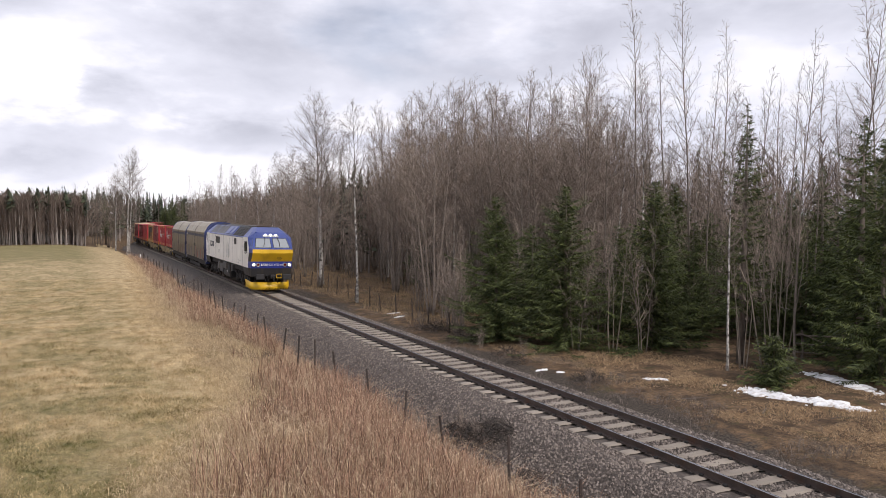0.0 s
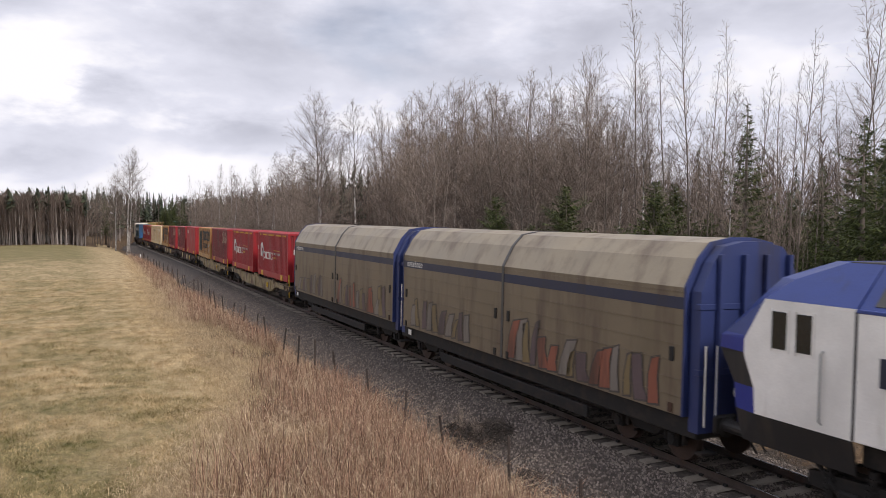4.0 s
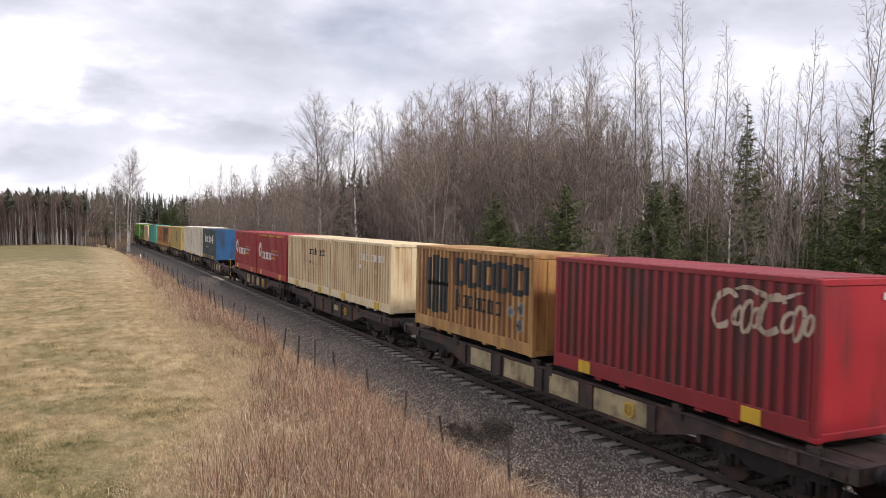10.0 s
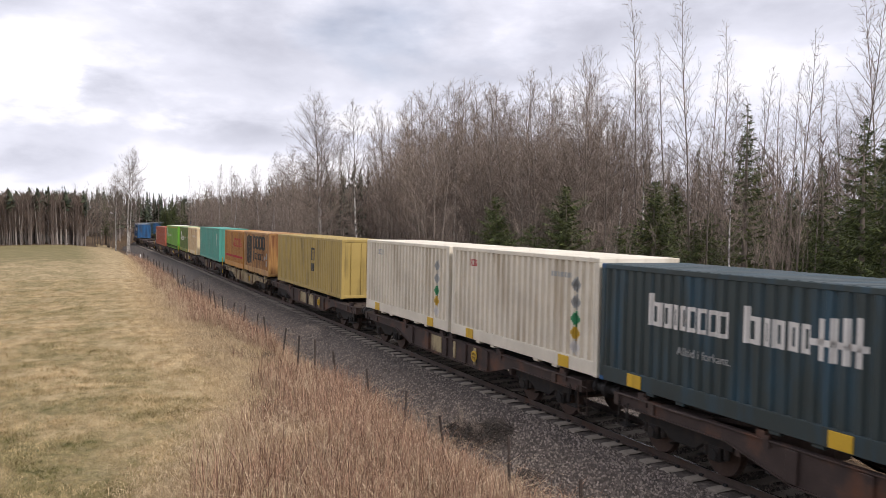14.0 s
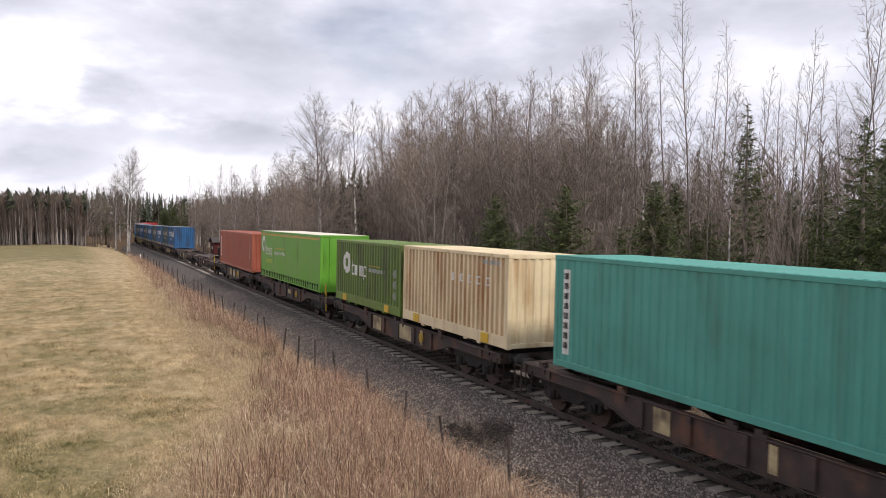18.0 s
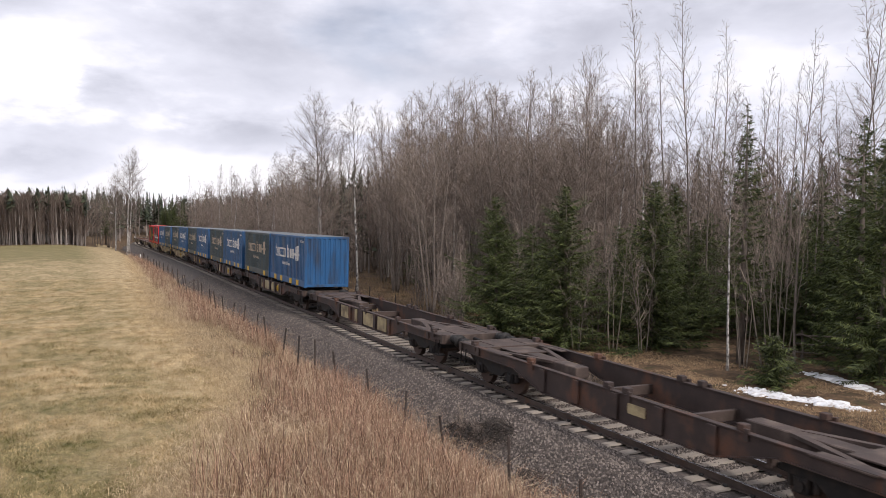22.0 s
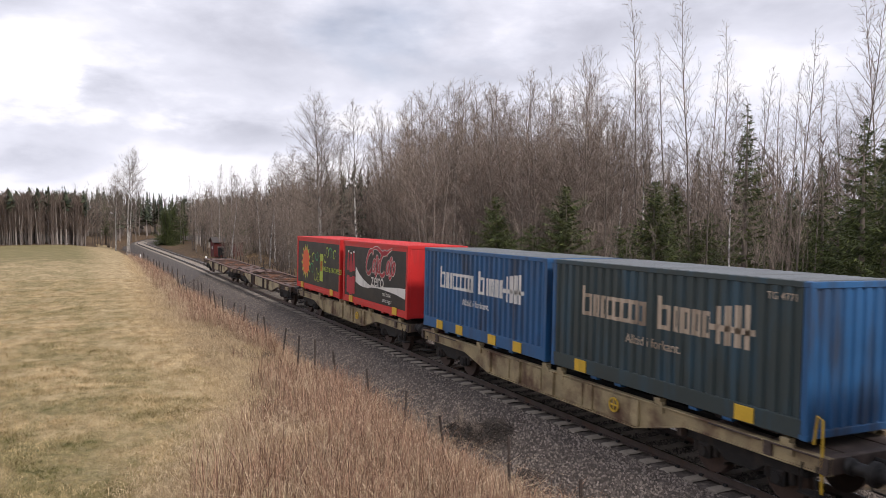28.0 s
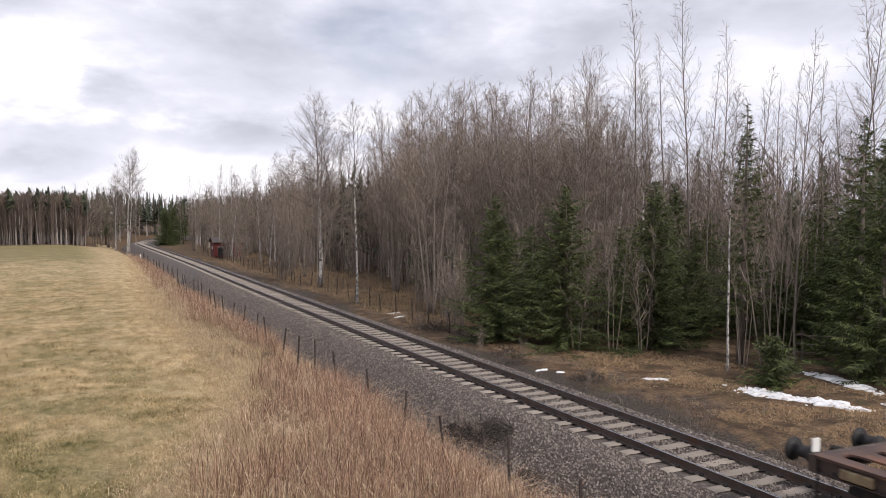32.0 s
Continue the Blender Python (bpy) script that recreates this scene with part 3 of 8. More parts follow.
def bogie(parent, y):
    b = part("bogie", BOLSTER, None, parent, "grimy two-axle bogie", pose(0, y, 0))
    for k in (-0.9, 0.9):
        part("wheelset", WHEELSET, None, b, at=pose(0, k, 0))
    for x in (-0.98, 0.98):
        part("side_frame", SIDE_FRAME, None, b, at=pose(x, 0, 0, 0, 0, 0 if x < 0 else 180))


def buffer_mesh():
    b = Build().disc((0, 0.12, 0), "y", 0.11, 0.42, 14).disc((0, 0.30, 0), "y", 0.15, 0.10, 14)
    b.disc((0, -0.11, 0), "y", 0.21, 0.04, 20).disc((0, -0.08, 0), "y", 0.12, 0.05, 20)
    return outward(b.mesh("buffer", F_GREYBUF, True))


BUFFER = buffer_mesh()
_wagon_meshes = {}


def y_mid(h, k):
    return -h + 4.9 + (2 * h - 9.8) * (k + 0.5) / 4


SLOTS = ((-0.70, 1.15, 0.17, 0.85), (0.70, 1.15, 0.17, 0.85), (0.0, 0.62, 0.14, 0.22), (-0.92, 2.70, 0.12, 0.5), (0.92, 2.70, 0.12, 0.5), (-0.32, 2.62, 0.19, 0.42), (0.32, 2.62, 0.19, 0.42))


def slotted_deck():
    """The end platform of a skeletal wagon: one plate with rounded openings and an arched inner edge."""
    b = Build()
    dy = 0.05
    y = 0.16
    while y < 4.45:
        ym = y + dy / 2
        holes = []
        for xc, yc, hw, hl in SLOTS:
            d = abs(ym - yc)
            if d < hl:
                w = hw if d < hl - hw else math.sqrt(max(0.0, hw * hw - (d - hl + hw) ** 2))
                holes.append((xc - w, xc + w))
        if ym > 3.3:
            w = 1.0 * math.sqrt(max(0.0, 1 - max(0.0, (4.4 - ym) / 1.1) ** 2))
            holes.append((-w, w))
        x = -1.23
        for a, c in sorted(holes) + [(1.23, 1.23)]:
            if a - x > 0.01:
                b.box(x, a, y, y + dy, 1.09, 1.128)
            x = max(x, c)
        y += dy
    return outward(b.mesh("slotted_deck", F_RUSTPLATE))


SLOTTED = slotted_deck()


def wagon(s0, s1, body, panels, label, loops=(), upright=False, tail=False, chocks=True, grid=False):
    """A skeletal container wagon, buffer to buffer from s0 to s1 along the train."""
    L = s1 - s0
    h = L / 2 - 0.62                     # half length of the frame
    w = thing("container_wagon", label, "railway wagon", "wagons of the goods train")
    key = round(L, 2)
    if key not in _wagon_meshes:
        sill = Build()
        bot = [(-h, 0.86), (-h + 3.35, 0.86), (-h + 4.9, 0.47), (h - 4.9, 0.47), (h - 3.35, 0.86), (h, 0.86)]
        sill.prism(bot + [(h, 1.10), (-h, 1.10)], "x", -0.03, 0.03)
        sill.box(-0.08, 0.08, -h, h, 1.10, 1.13, 0.006)
        sill.prism([(y, z - 0.025) for y, z in bot] + [(y, z) for y, z in bot[::-1]], "x", -0.08, 0.08)
        cross = Build().box(-1.13, 1.13, -0.06, 0.06, 0.60, 0.84, 0.01)
        brace = Build()
        for s in (-1, 1):
            brace.prism([(s * 1.1, -1.5), (s * 1.1, -1.2), (s * 0.25, 1.5), (s * 0.05, 1.5)], "z", 1.02, 1.09)
        brace.box(-0.22, 0.22, -1.5, 2.6, 0.78, 1.08, 0.02)
        plat = [("end_beam", (-1.23, 1.23, 0.0, 0.16, 0.84, 1.13)), ("deck_plate", (-1.23, -0.62, 0.17, 1.15, 1.09, 1.125)), ("deck_plate", (-0.55, 0.55, 0.17, 1.15, 1.09, 1.125)), ("deck_plate", (0.62, 1.23, 0.17, 1.15, 1.09, 1.125)),
                ("cross_beam", (-1.23, 1.23, 1.16, 1.34, 0.86, 1.125)), ("deck_plate", (-1.23, -0.85, 1.4, 2.7, 1.08, 1.12)), ("deck_plate", (0.85, 1.23, 1.4, 2.7, 1.08, 1.12)), ("deck_plate", (-0.5, 0.5, 1.4, 2.5, 1.06, 1.10))]
        plat = [outward(Build().box(*q, 0.008).mesh(n, F_PLATE)) for n, q in plat]
        _wagon_meshes[key] = [outward(b.mesh(n, F_PLATE)) for n, b in (("side_sill", sill), ("cross_member", cross), ("brace", brace))] + [plat]
    sill, cross, brace, plat = _wagon_meshes[key]
    bk = (key, body.name)
    if bk not in _wagon_meshes:
        m2 = sill.copy(); m2.materials[0] = body
        _wagon_meshes[bk] = m2
    for x in (-1.14, 1.14):
        part("side_sill", _wagon_meshes[bk], None, w, at=pose(x, 0, 0))
        if grid:
            part("top_flange", Build().box(x - 0.11, x + 0.11, -h + 0.1, h - 0.1, 1.131, 1.15, 0.006), F_RUSTPLATE, w, "rusty top flange")
    n = 5 if grid else 4
    for i in range(n):
        y = -h + 5.3 + (2 * h - 10.6) * i / (n - 1) if grid else -h + 3.6 + (2 * h - 7.2) * i / (n - 1)
        if grid:
            part("cross_member", Build().box(-1.04, 1.04, y - 0.06, y + 0.06, 1.03, 1.12, 0.01).box(-1.04, 1.04, y - 0.012, y + 0.012, 0.6, 1.03), F_RUSTPLATE, w)
        else:
            part("cross_member", cross, None, w, at=pose(0, y, 0.0))
    if grid:
        for x in (-0.36, 0.36):
            part("inner_beam", Build().box(x - 0.04, x + 0.04, -2.0, 2.0, 1.0, 1.10, 0.01), F_RUSTPLATE, w)
        part("brake_rod", Build().tube([(0.1, -h + 3.0, 0.62), (0.25, 0, 0.58), (0.1, h - 3.0, 0.62)], 0.03, 6), F_RUSTPLATE, w)
    for s in (-1, 1):
        if not grid:
            part("brace", brace, None, w, at=pose(0, s * (h - 2.4), 0, 0, 0, 0 if s < 0 else 180))
        else:
            part("slotted_deck", SLOTTED, None, w, "rusty end deck with rounded openings", pose(0, s * h, 0, 0, 0, 0 if s < 0 else 180))
        for pm in plat[:1] if grid else plat:
            part(pm.name.split(".")[0], pm, None, w, at=pose(0, s * h, 0, 0, 0, 0 if s < 0 else 180))
        bogie(w, s * (h - 2.05))
        for x in (-0.875, 0.875):
            part("buffer", BUFFER, None, w, at=pose(x, s * (h + 0.48), 1.02, 0, 0, 0 if s < 0 else 180))
        c = Build().tube([(0, h - 0.1, 0.98), (0, h + 0.5, 0.96)], 0.06, 8).tube([(0, h + 0.45, 0.98), (0.0, h + 0.6, 0.80), (0.06, h + 0.62, 0.7)], 0.03, 6)
        c.tube([(0.3, h, 0.85), (0.34, h + 0.2, 0.55), (0.2, h + 0.45, 0.48), (0.1, h + 0.6, 0.6)], 0.022, 6)
        part("coupling", c, F_BOGIE, w, at=pose(0, 0, 0, 0, 0, 0 if s > 0 else 180))
        for x in (-1, 1):
            st = Build().box(x * 1.0, x * 1.28, h - 0.55, h - 0.15, 0.42, 0.45)
            st.tube([(x * 1.25, h - 0.5, 0.44), (x * 1.22, h - 0.5, 0.95)], 0.018, 6).tube([(x * 1.25, h - 0.2, 0.44), (x * 1.22, h - 0.2, 0.95)], 0.018, 6)
            part("step", st, F_BOGIE, w, at=pose(0, 0, 0, 0, 0, 0 if s > 0 else 180))
    # lashing posts and coloured plates on the deep part of the sills
    rnd = random.Random(int(s0 * 10))
    deep = 2 * h - 9.8
    if "empty" not in label:
        part("centre_sill", Build().box(-0.45, 0.45, -h + 0.5, h - 0.5, 0.62, 1.05, 0.02), F_BOGIE, w)
        part("brake_gear", Build().box(-0.85, -0.5, -1.2, -0.3, 0.45, 0.85, 0.04).tube([(-0.75, 0.2, 0.6), (-0.75, 1.3, 0.6)], 0.16, 12).tube([(-0.3, -h + 2.5, 0.45), (-0.35, 0, 0.5), (-0.3, h - 2.5, 0.45)], 0.03, 6), F_BOGIE, w)
    for x in (-1, 1):
        if grid:
            # long tan web plates between dark stiffened stretches
            for y0, y1 in ((-h + 4.95, -h + 5.7), (-h + 6.25, -1.3), (-0.75, 1.6), (2.5, h - 5.9), (h - 5.3, h - 4.95)):
                part("web_plate", Build().box(-0.012, 0.012, y0, y1, 0.51, 1.07, 0.004), F_WEBTAN, w, "stained tan web plate", pose(x * 1.185, 0, 0))
            for s in (-1, 1):
                part("web_plate", Build().prism([(s * (h - 3.0), 0.93), (s * (h - 3.0), 1.07), (s * (h - 4.94), 1.07), (s * (h - 4.94), 0.52)], "x", -0.012, 0.012), F_WEBTAN, w, "stained tan web plate", pose(x * 1.185, 0, 0))
            for y in (-h + 5.85, -h + 6.1, -1.15, -0.9, 1.75, 2.0, 2.25, h - 5.75, h - 5.45):
                part("sill_post", Build().box(-0.05, 0.05, y - 0.05, y + 0.05, 0.5, 1.09, 0.01), F_BROWN, w, at=pose(x * 1.19, 0, 0))
            for s in (-1, 1):
                part("corner_bracket", Build().box(-0.05, 0.05, s * (h - 2.75) - 0.09, s * (h - 2.75) + 0.09, 0.80, 1.02, 0.02).box(-0.04, 0.06, s * (h - 0.9) - 0.3, s * (h - 0.9) + 0.3, 0.88, 1.05, 0.02), F_TAN, w, "ochre bracket", pose(x * 1.21, 0, 0))
            continue
        for k in range(5):
            y = -h + 4.9 + deep * k / 4
            part("sill_post", Build().box(-0.055, 0.055, y - 0.13, y + 0.13, 0.5, 1.09, 0.012), F_BROWN if panels is F_PANEL else body, w, at=pose(x * 1.19, 0, 0))
        for k in range(4):
            if panels is None:
                if k != 1:
                    continue
                part("panel", Build().box(-0.012, 0.012, y_mid(h, k) - 0.3, y_mid(h, k) + 0.3, 0.72, 0.95), F_PANEL, w, "small cream plate", pose(x * 1.19, 0, 0))
                continue
            if (panels is F_PANEL and rnd.random() < 0.25):
                continue
            y0 = -h + 5.04 + deep * k / 4
            y1 = y0 + deep / 4 - 0.28
            cut = rnd.choice((0.0, 0.3, 0.6, 0.9))
            part("panel", Build().box(-0.012, 0.012, y0 + cut * 0.6, y1 - cut * 0.5, 0.53, 1.06), panels or F_PANEL, w, "dull yellow plate" if panels is F_PANEL else "", pose(x * 1.19, 0, 0))
        if "empty" in label:
            continue
        hwl = part("hand_wheel", Build().disc((x * 1.25, -h + 5.6, 0.82), "x", 0.17, 0.03, 20, 0.135), F_YELLOWRAIL, w, "yellow brake hand wheel")
        part("spoke", Build().box(x * 1.25 - 0.01, x * 1.25 + 0.01, -h + 5.46, -h + 5.74, 0.805, 0.835).box(x * 1.25 - 0.01, x * 1.25 + 0.01, -h + 5.585, -h + 5.615, 0.68, 0.96), F_YELLOWRAIL, hwl)
    if chocks:
        for x in (-1, 1):
            for y in (() if grid else (-h + 0.9, -h + 4.2, -0.35, 0.35, h - 4.2, h - 0.9)):
                sp = Build().box(-0.09, 0.09, y - 0.1, y + 0.1, 1.13, 1.27, 0.015).box(x * 0.08 - 0.02, x * 0.08 + 0.05, y - 0.2, y - 0.08, 0.98, 1.2)
                part("container_spigot", sp, body, w, at=pose(x * 1.12, 0, 0))
    for s, mat in loops:
        lp = Build().tube([(-1.27, s * (h - 0.05), 0.35), (-1.3, s * (h - 0.05), 1.02), (-1.3, s * (h + 0.3), 1.02), (-1.27, s * (h + 0.3), 0.35), (-1.27, s * (h - 0.05), 0.35)], 0.022, 6)
        part("shunter_handle", lp, mat, w, "bent steel hand loop")
    if upright:
        up = Build().tube([(-1.2, -h + 0.12, 0.5), (-1.22, -h + 0.12, 1.75), (-1.22, -h + 0.22, 1.8), (-1.2, -h + 0.3, 1.3)], 0.024, 6)
        part("hand_rail", up, F_YELLOWRAIL, w, "yellow upright hand rail")
    if tail:
        for x in (-1.0,):
            part("tail_marker", Build().box(x - 0.09, x + 0.09, h + 0.02, h + 0.06, 1.12, 1.36, 0.01), M_WHITE, w, "small white end-of-train board")
    MOVING.append((w, (s0 + s1) / 2, 0.0))
    return w


# ---- boxes on the wagons
def ribs(L, pitch, depth):
    """Break points of a corrugated wall: (place, depth)."""
    half = L / 2 - 0.17
    n = max(1, round(2 * half / pitch))
    p = 2 * half / n
    out = [(-half, 0.0)]
    for i in range(n):
        a = -half + i * p
        out += [(a + 0.20 * p, 0.0), (a + 0.35 * p, depth), (a + 0.65 * p, depth), (a + 0.80 * p, 0.0)]
    return out + [(half, 0.0)]


def corrugated(points, z0, z1, back=0.07):
    """A closed sheet whose outer face is at x = -depth; runs along y."""
    b = Build()
    k = len(points)
    vs = []
    for z in (z0, z1):
        vs += [(d, y, z) for y, d in points]
    vs += [(back, points[0][0], z0), (back, points[-1][0], z0), (back, points[0][0], z1), (back, points[-1][0], z1)]
    fs = [(i, i + 1, k + i + 1, k + i) for i in range(k - 1)]
    a, c, d, e = 2 * k, 2 * k + 1, 2 * k + 2, 2 * k + 3
    fs += [tuple([a] + list(range(k)) + [c]), tuple([d] + list(range(k, 2 * k)) + [e])[::-1], (a, c, e, d), (a, 0, k, d), (c, e, 2 * k - 1, k - 1)]
    return b.add(vs, fs)


def rects_on(points, rects, x_out):
    """Painted shapes that follow the ribs: each (u0, u1, v0, v1), u to a viewer's right, on the wall facing -x."""
    b = Build()
    ys = [p[0] for p in points]
    ds = [p[1] for p in points]
    for u0, u1, v0, v1 in rects:
        a, c = -u1, -u0
        cut = [a] + [y for y in ys if a < y < c] + [c]
        for y0, y1 in zip(cut, cut[1:]):
            if y1 - y0 < 1e-4:
                continue
            d0, d1 = np.interp([y0, y1], ys, ds)
            b.add([(x_out + d0 - 0.004, y0, v0), (x_out + d1 - 0.004, y1, v0), (x_out + d1 - 0.004, y1, v1), (x_out + d0 - 0.004, y0, v1)], [(0, 1, 2, 3)])
    return b


def bars(u, v, h, widths, gap, tall=(), low=()):
    """A word that stays plain shapes: one hollow block a letter, solid where it is narrow."""
    out = []
    for i, w in enumerate(widths):
        lo, hi = v - (0.28 * h if i in low else 0), v + h * (1.35 if i in tall else 1.0)
        if w < 0.11:
            out.append((u, u + w, lo, hi))
        else:
            k, m = 0.30 * w, 0.17 * h
            out += [(u, u + k, lo, hi), (u + w - k, u + w, v, v + h), (u + k, u + w - k, v + h - m, v + h), (u + k, u + w - k, v, v + m)]
        u += w + gap
    return out


def ring(u, v, r, inner=0.0, step=0.05, keep=None):
    """A disc or ring as narrow upright strips."""
    out = []
    n = int(2 * r / step)
    for i in range(n):
        a, b = u - r + 2 * r * i / n, u - r + 2 * r * (i + 1) / n
        m = (a + b) / 2 - u
        o = math.sqrt(max(0, r * r - m * m))
        q = math.sqrt(max(0, inner * inner - m * m))
        for lo, hi in (((-o, -q), (q, o)) if q > 0 else ((-o, o),)):
            if keep is None or keep(m, (lo + hi) / 2):
                out.append((a, b, v + lo, v + hi))
    return out


def lettering(body, size, mat, parent, at, name="lettering", label=""):
    cu = bpy.data.curves.new("letters", "FONT")
    cu.body, cu.size, cu.extrude = body, size, 0.002
    tmp = new("letters_tmp", cu)
    me = bpy.data.meshes.new_from_object(tmp.evaluated_get(bpy.context.evaluated_depsgraph_get()))
    bpy.data.objects.remove(tmp)
    me.materials.clear(); me.materials.append(mat)
    return part(name, me, None, parent, label, at)


def on_side(x, u, v):
    """Pose of lettering on the wall facing -x, u to a viewer's right."""
    return Matrix(((0, 0, -1, x), (-1, 0, 0, -u), (0, 1, 0, v), (0, 0, 0, 1)))


def on_front(u, y, v):
    """Pose of lettering on the end facing -y."""
    return Matrix(((1, 0, 0, u), (0, 0, -1, y), (0, 1, 0, v), (0, 0, 0, 1)))


_box_cache = {}


def container(s0, s1, mat, label, H=2.74, W=2.46, base=1.30, pitch=0.30, depth=0.055, groove_mat=None, end_mat=None, pads=None, roof=None, side_mat=None,
              decals=(), texts=(), end_style="corrugated", side_style="corrugated", stripes=False, fork=True, name="container", end_decals=()):
    """A freight container or swap body from s0 to s1 along the train; its front end faces -y."""
    L = s1 - s0
    c = thing(name, label, "container", "containers on the goods train")
    end_mat, side_mat, roof = end_mat or mat, side_mat or mat, roof or mat
    hl, hw = L / 2, W / 2
    pts = ribs(L, pitch, depth) if side_style == "corrugated" else [(-hl + 0.17, 0.012), (hl - 0.17, 0.012)]
    skirt = 0.36 if side_style == "corrugated" and fork else 0.18
    wall = outward(corrugated(pts, skirt - 0.01, H - 0.10).mesh("side_wall", [side_mat, groove_mat or side_mat]))
    # groove faces take the second paint: rust and soot, elsewhere painted-in groove shade
    if groove_mat and side_style == "corrugated":
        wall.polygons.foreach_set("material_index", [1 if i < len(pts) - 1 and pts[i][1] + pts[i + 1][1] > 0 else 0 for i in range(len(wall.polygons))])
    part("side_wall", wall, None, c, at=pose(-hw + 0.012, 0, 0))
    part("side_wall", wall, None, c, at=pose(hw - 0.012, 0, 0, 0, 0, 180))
    for x in (-1, 1):
        part("bottom_rail", Build().box(x * hw - (0 if x < 0 else 0.12), x * hw + (0.12 if x < 0 else 0), -hl + 0.1, hl - 0.1, 0.02, skirt, 0.01), side_mat, c)
        part("top_rail", Build().box(x * hw - (0 if x < 0 else 0.08), x * hw + (0.08 if x < 0 else 0), -hl + 0.1, hl - 0.1, H - 0.11, H, 0.01), side_mat, c)
        for y in (-1, 1):
            part("corner_post", Build().box(x * hw - (0 if x < 0 else 0.14), x * hw + (0.14 if x < 0 else 0), y * hl - (0 if y < 0 else 0.15), y * hl + (0.15 if y < 0 else 0), 0.05, H - 0.03, 0.015), mat, c)
            for z in (0.0, H - 0.115):
                cc = Build().box(x * hw - (0.006 if x < 0 else 0.165), x * hw + (0.165 if x < 0 else 0.006), y * hl - (0.006 if y < 0 else 0.17), y * hl + (0.17 if y < 0 else 0.006), z, z + 0.118, 0.02)
                part("corner_casting", cc, end_mat, c)
    ew = 2 * hw - 0.26
    for y in (-1, 1):
        turn = 90 if y < 0 else -90
        at = pose(0, y * (hl - 0.012), 0, 0, 0, turn)
        if end_style == "corrugated" or y > 0:
            part("end_wall", corrugated(ribs(ew + 0.34, 0.26, 0.045), 0.16, H - 0.10), end_mat, c, at=at)
        elif end_style == "smooth":
            part("end_wall", corrugated([(-ew / 2, 0.012), (ew / 2, 0.012)], 0.16, H - 0.10), end_mat, c, at=at)
        else:
            for k in (-1, 1):
                door = part("door", corrugated([(-ew / 4 + 0.01, 0.012), (ew / 4 - 0.01, 0.012)], 0.16, H - 0.10), end_mat, c, at=pose(k * ew / 4, y * (hl - 0.012), 0, 0, 0, turn))
                for q in (-0.28, 0.22):
                    part("lock_bar", Build().tube([(-0.03, q, 0.2), (-0.03, q, H - 0.16)], 0.022, 8), end_mat, door, fix=True)
        part("end_sill", Build().box(-hw + 0.1, hw - 0.1, y * hl - (0 if y < 0 else 0.1), y * hl + (0.1 if y < 0 else 0), 0.03, 0.17, 0.01), end_mat, c)
        part("end_header", Build().box(-hw + 0.1, hw - 0.1, y * hl - (0 if y < 0 else 0.08), y * hl + (0.08 if y < 0 else 0), H - 0.12, H, 0.01), end_mat, c)
    part("roof", corrugated([(a, b - 0.02) for a, b in ribs(L, 0.26, 0.02)], -hw + 0.05, hw - 0.05, 0.04), roof, c, at=Matrix(((0, 0, 1, 0), (0, 1, 0, 0), (-1, 0, 0, H - 0.012), (0, 0, 0, 1))))
    part("floor", Build().box(-hw + 0.1, hw - 0.1, -hl + 0.12, hl - 0.12, 0.10, 0.16), F_BOGIE, c)
    if pads:
        for u in pads:
            for x in (-1, 1):
                part("lift_pad", Build().box(-0.014, 0.014, -u - 0.23, -u + 0.23, 0.04, 0.33, 0.006), D_YELLOW, c, "yellow lifting pad", pose(x * (hw + 0.012), 0, 0))
    if fork:
        for u in (-2.1, -1.2, 1.2, 2.1):
            part("foot", Build().box(-hw + 0.02, -hw + 0.2, -u - 0.12, -u + 0.12, -0.05, 0.03, 0.01).box(hw - 0.2, hw - 0.02, -u - 0.12, -u + 0.12, -0.05, 0.03, 0.01), mat, c)
    if stripes:
        st = [(-hl + 0.5 + i * 0.36, -hl + 0.5 + i * 0.36 + 0.24, H - 0.20, H - 0.105) for i in range(int((L - 1.0) / 0.36))]
        for r in st:
            part("warning_stripe", rects_on(pts, [r], -hw + 0.012), D_YELLOW, c, fix=False)
    for nm, m, rects in decals:
        part(nm, rects_on(pts, rects, -hw + 0.012), m, c, fix=False)
    for nm, m, rects in end_decals:
        e = Build()
        for u0, u1, v0, v1 in rects:
            e.add([(u0, -hl - 0.005, v0), (u1, -hl - 0.005, v0), (u1, -hl - 0.005, v1), (u0, -hl - 0.005, v1)], [(0, 1, 2, 3)])
        part(nm, e, m, c, fix=False)
    for body, size, m, u, v in texts:
        lettering(body, size, m, c, on_side(-hw - 0.003, u, v))
    MOVING.append((c, (s0 + s1) / 2, base))
    return c


def printed(c, name, mat, outline, x, label=""):
    """A flat printed shape on the wall facing -x: its outline in (u, v), joined to its centre."""
    n = len(outline)
    mu, mv = sum(p[0] for p in outline) / n, sum(p[1] for p in outline) / n
    b = Build().add([(x, -u, v) for u, v in outline] + [(x, -mu, mv)], [(i, (i + 1) % n, n) for i in range(n)])
    return part(name, b, mat, c, label, fix=False)


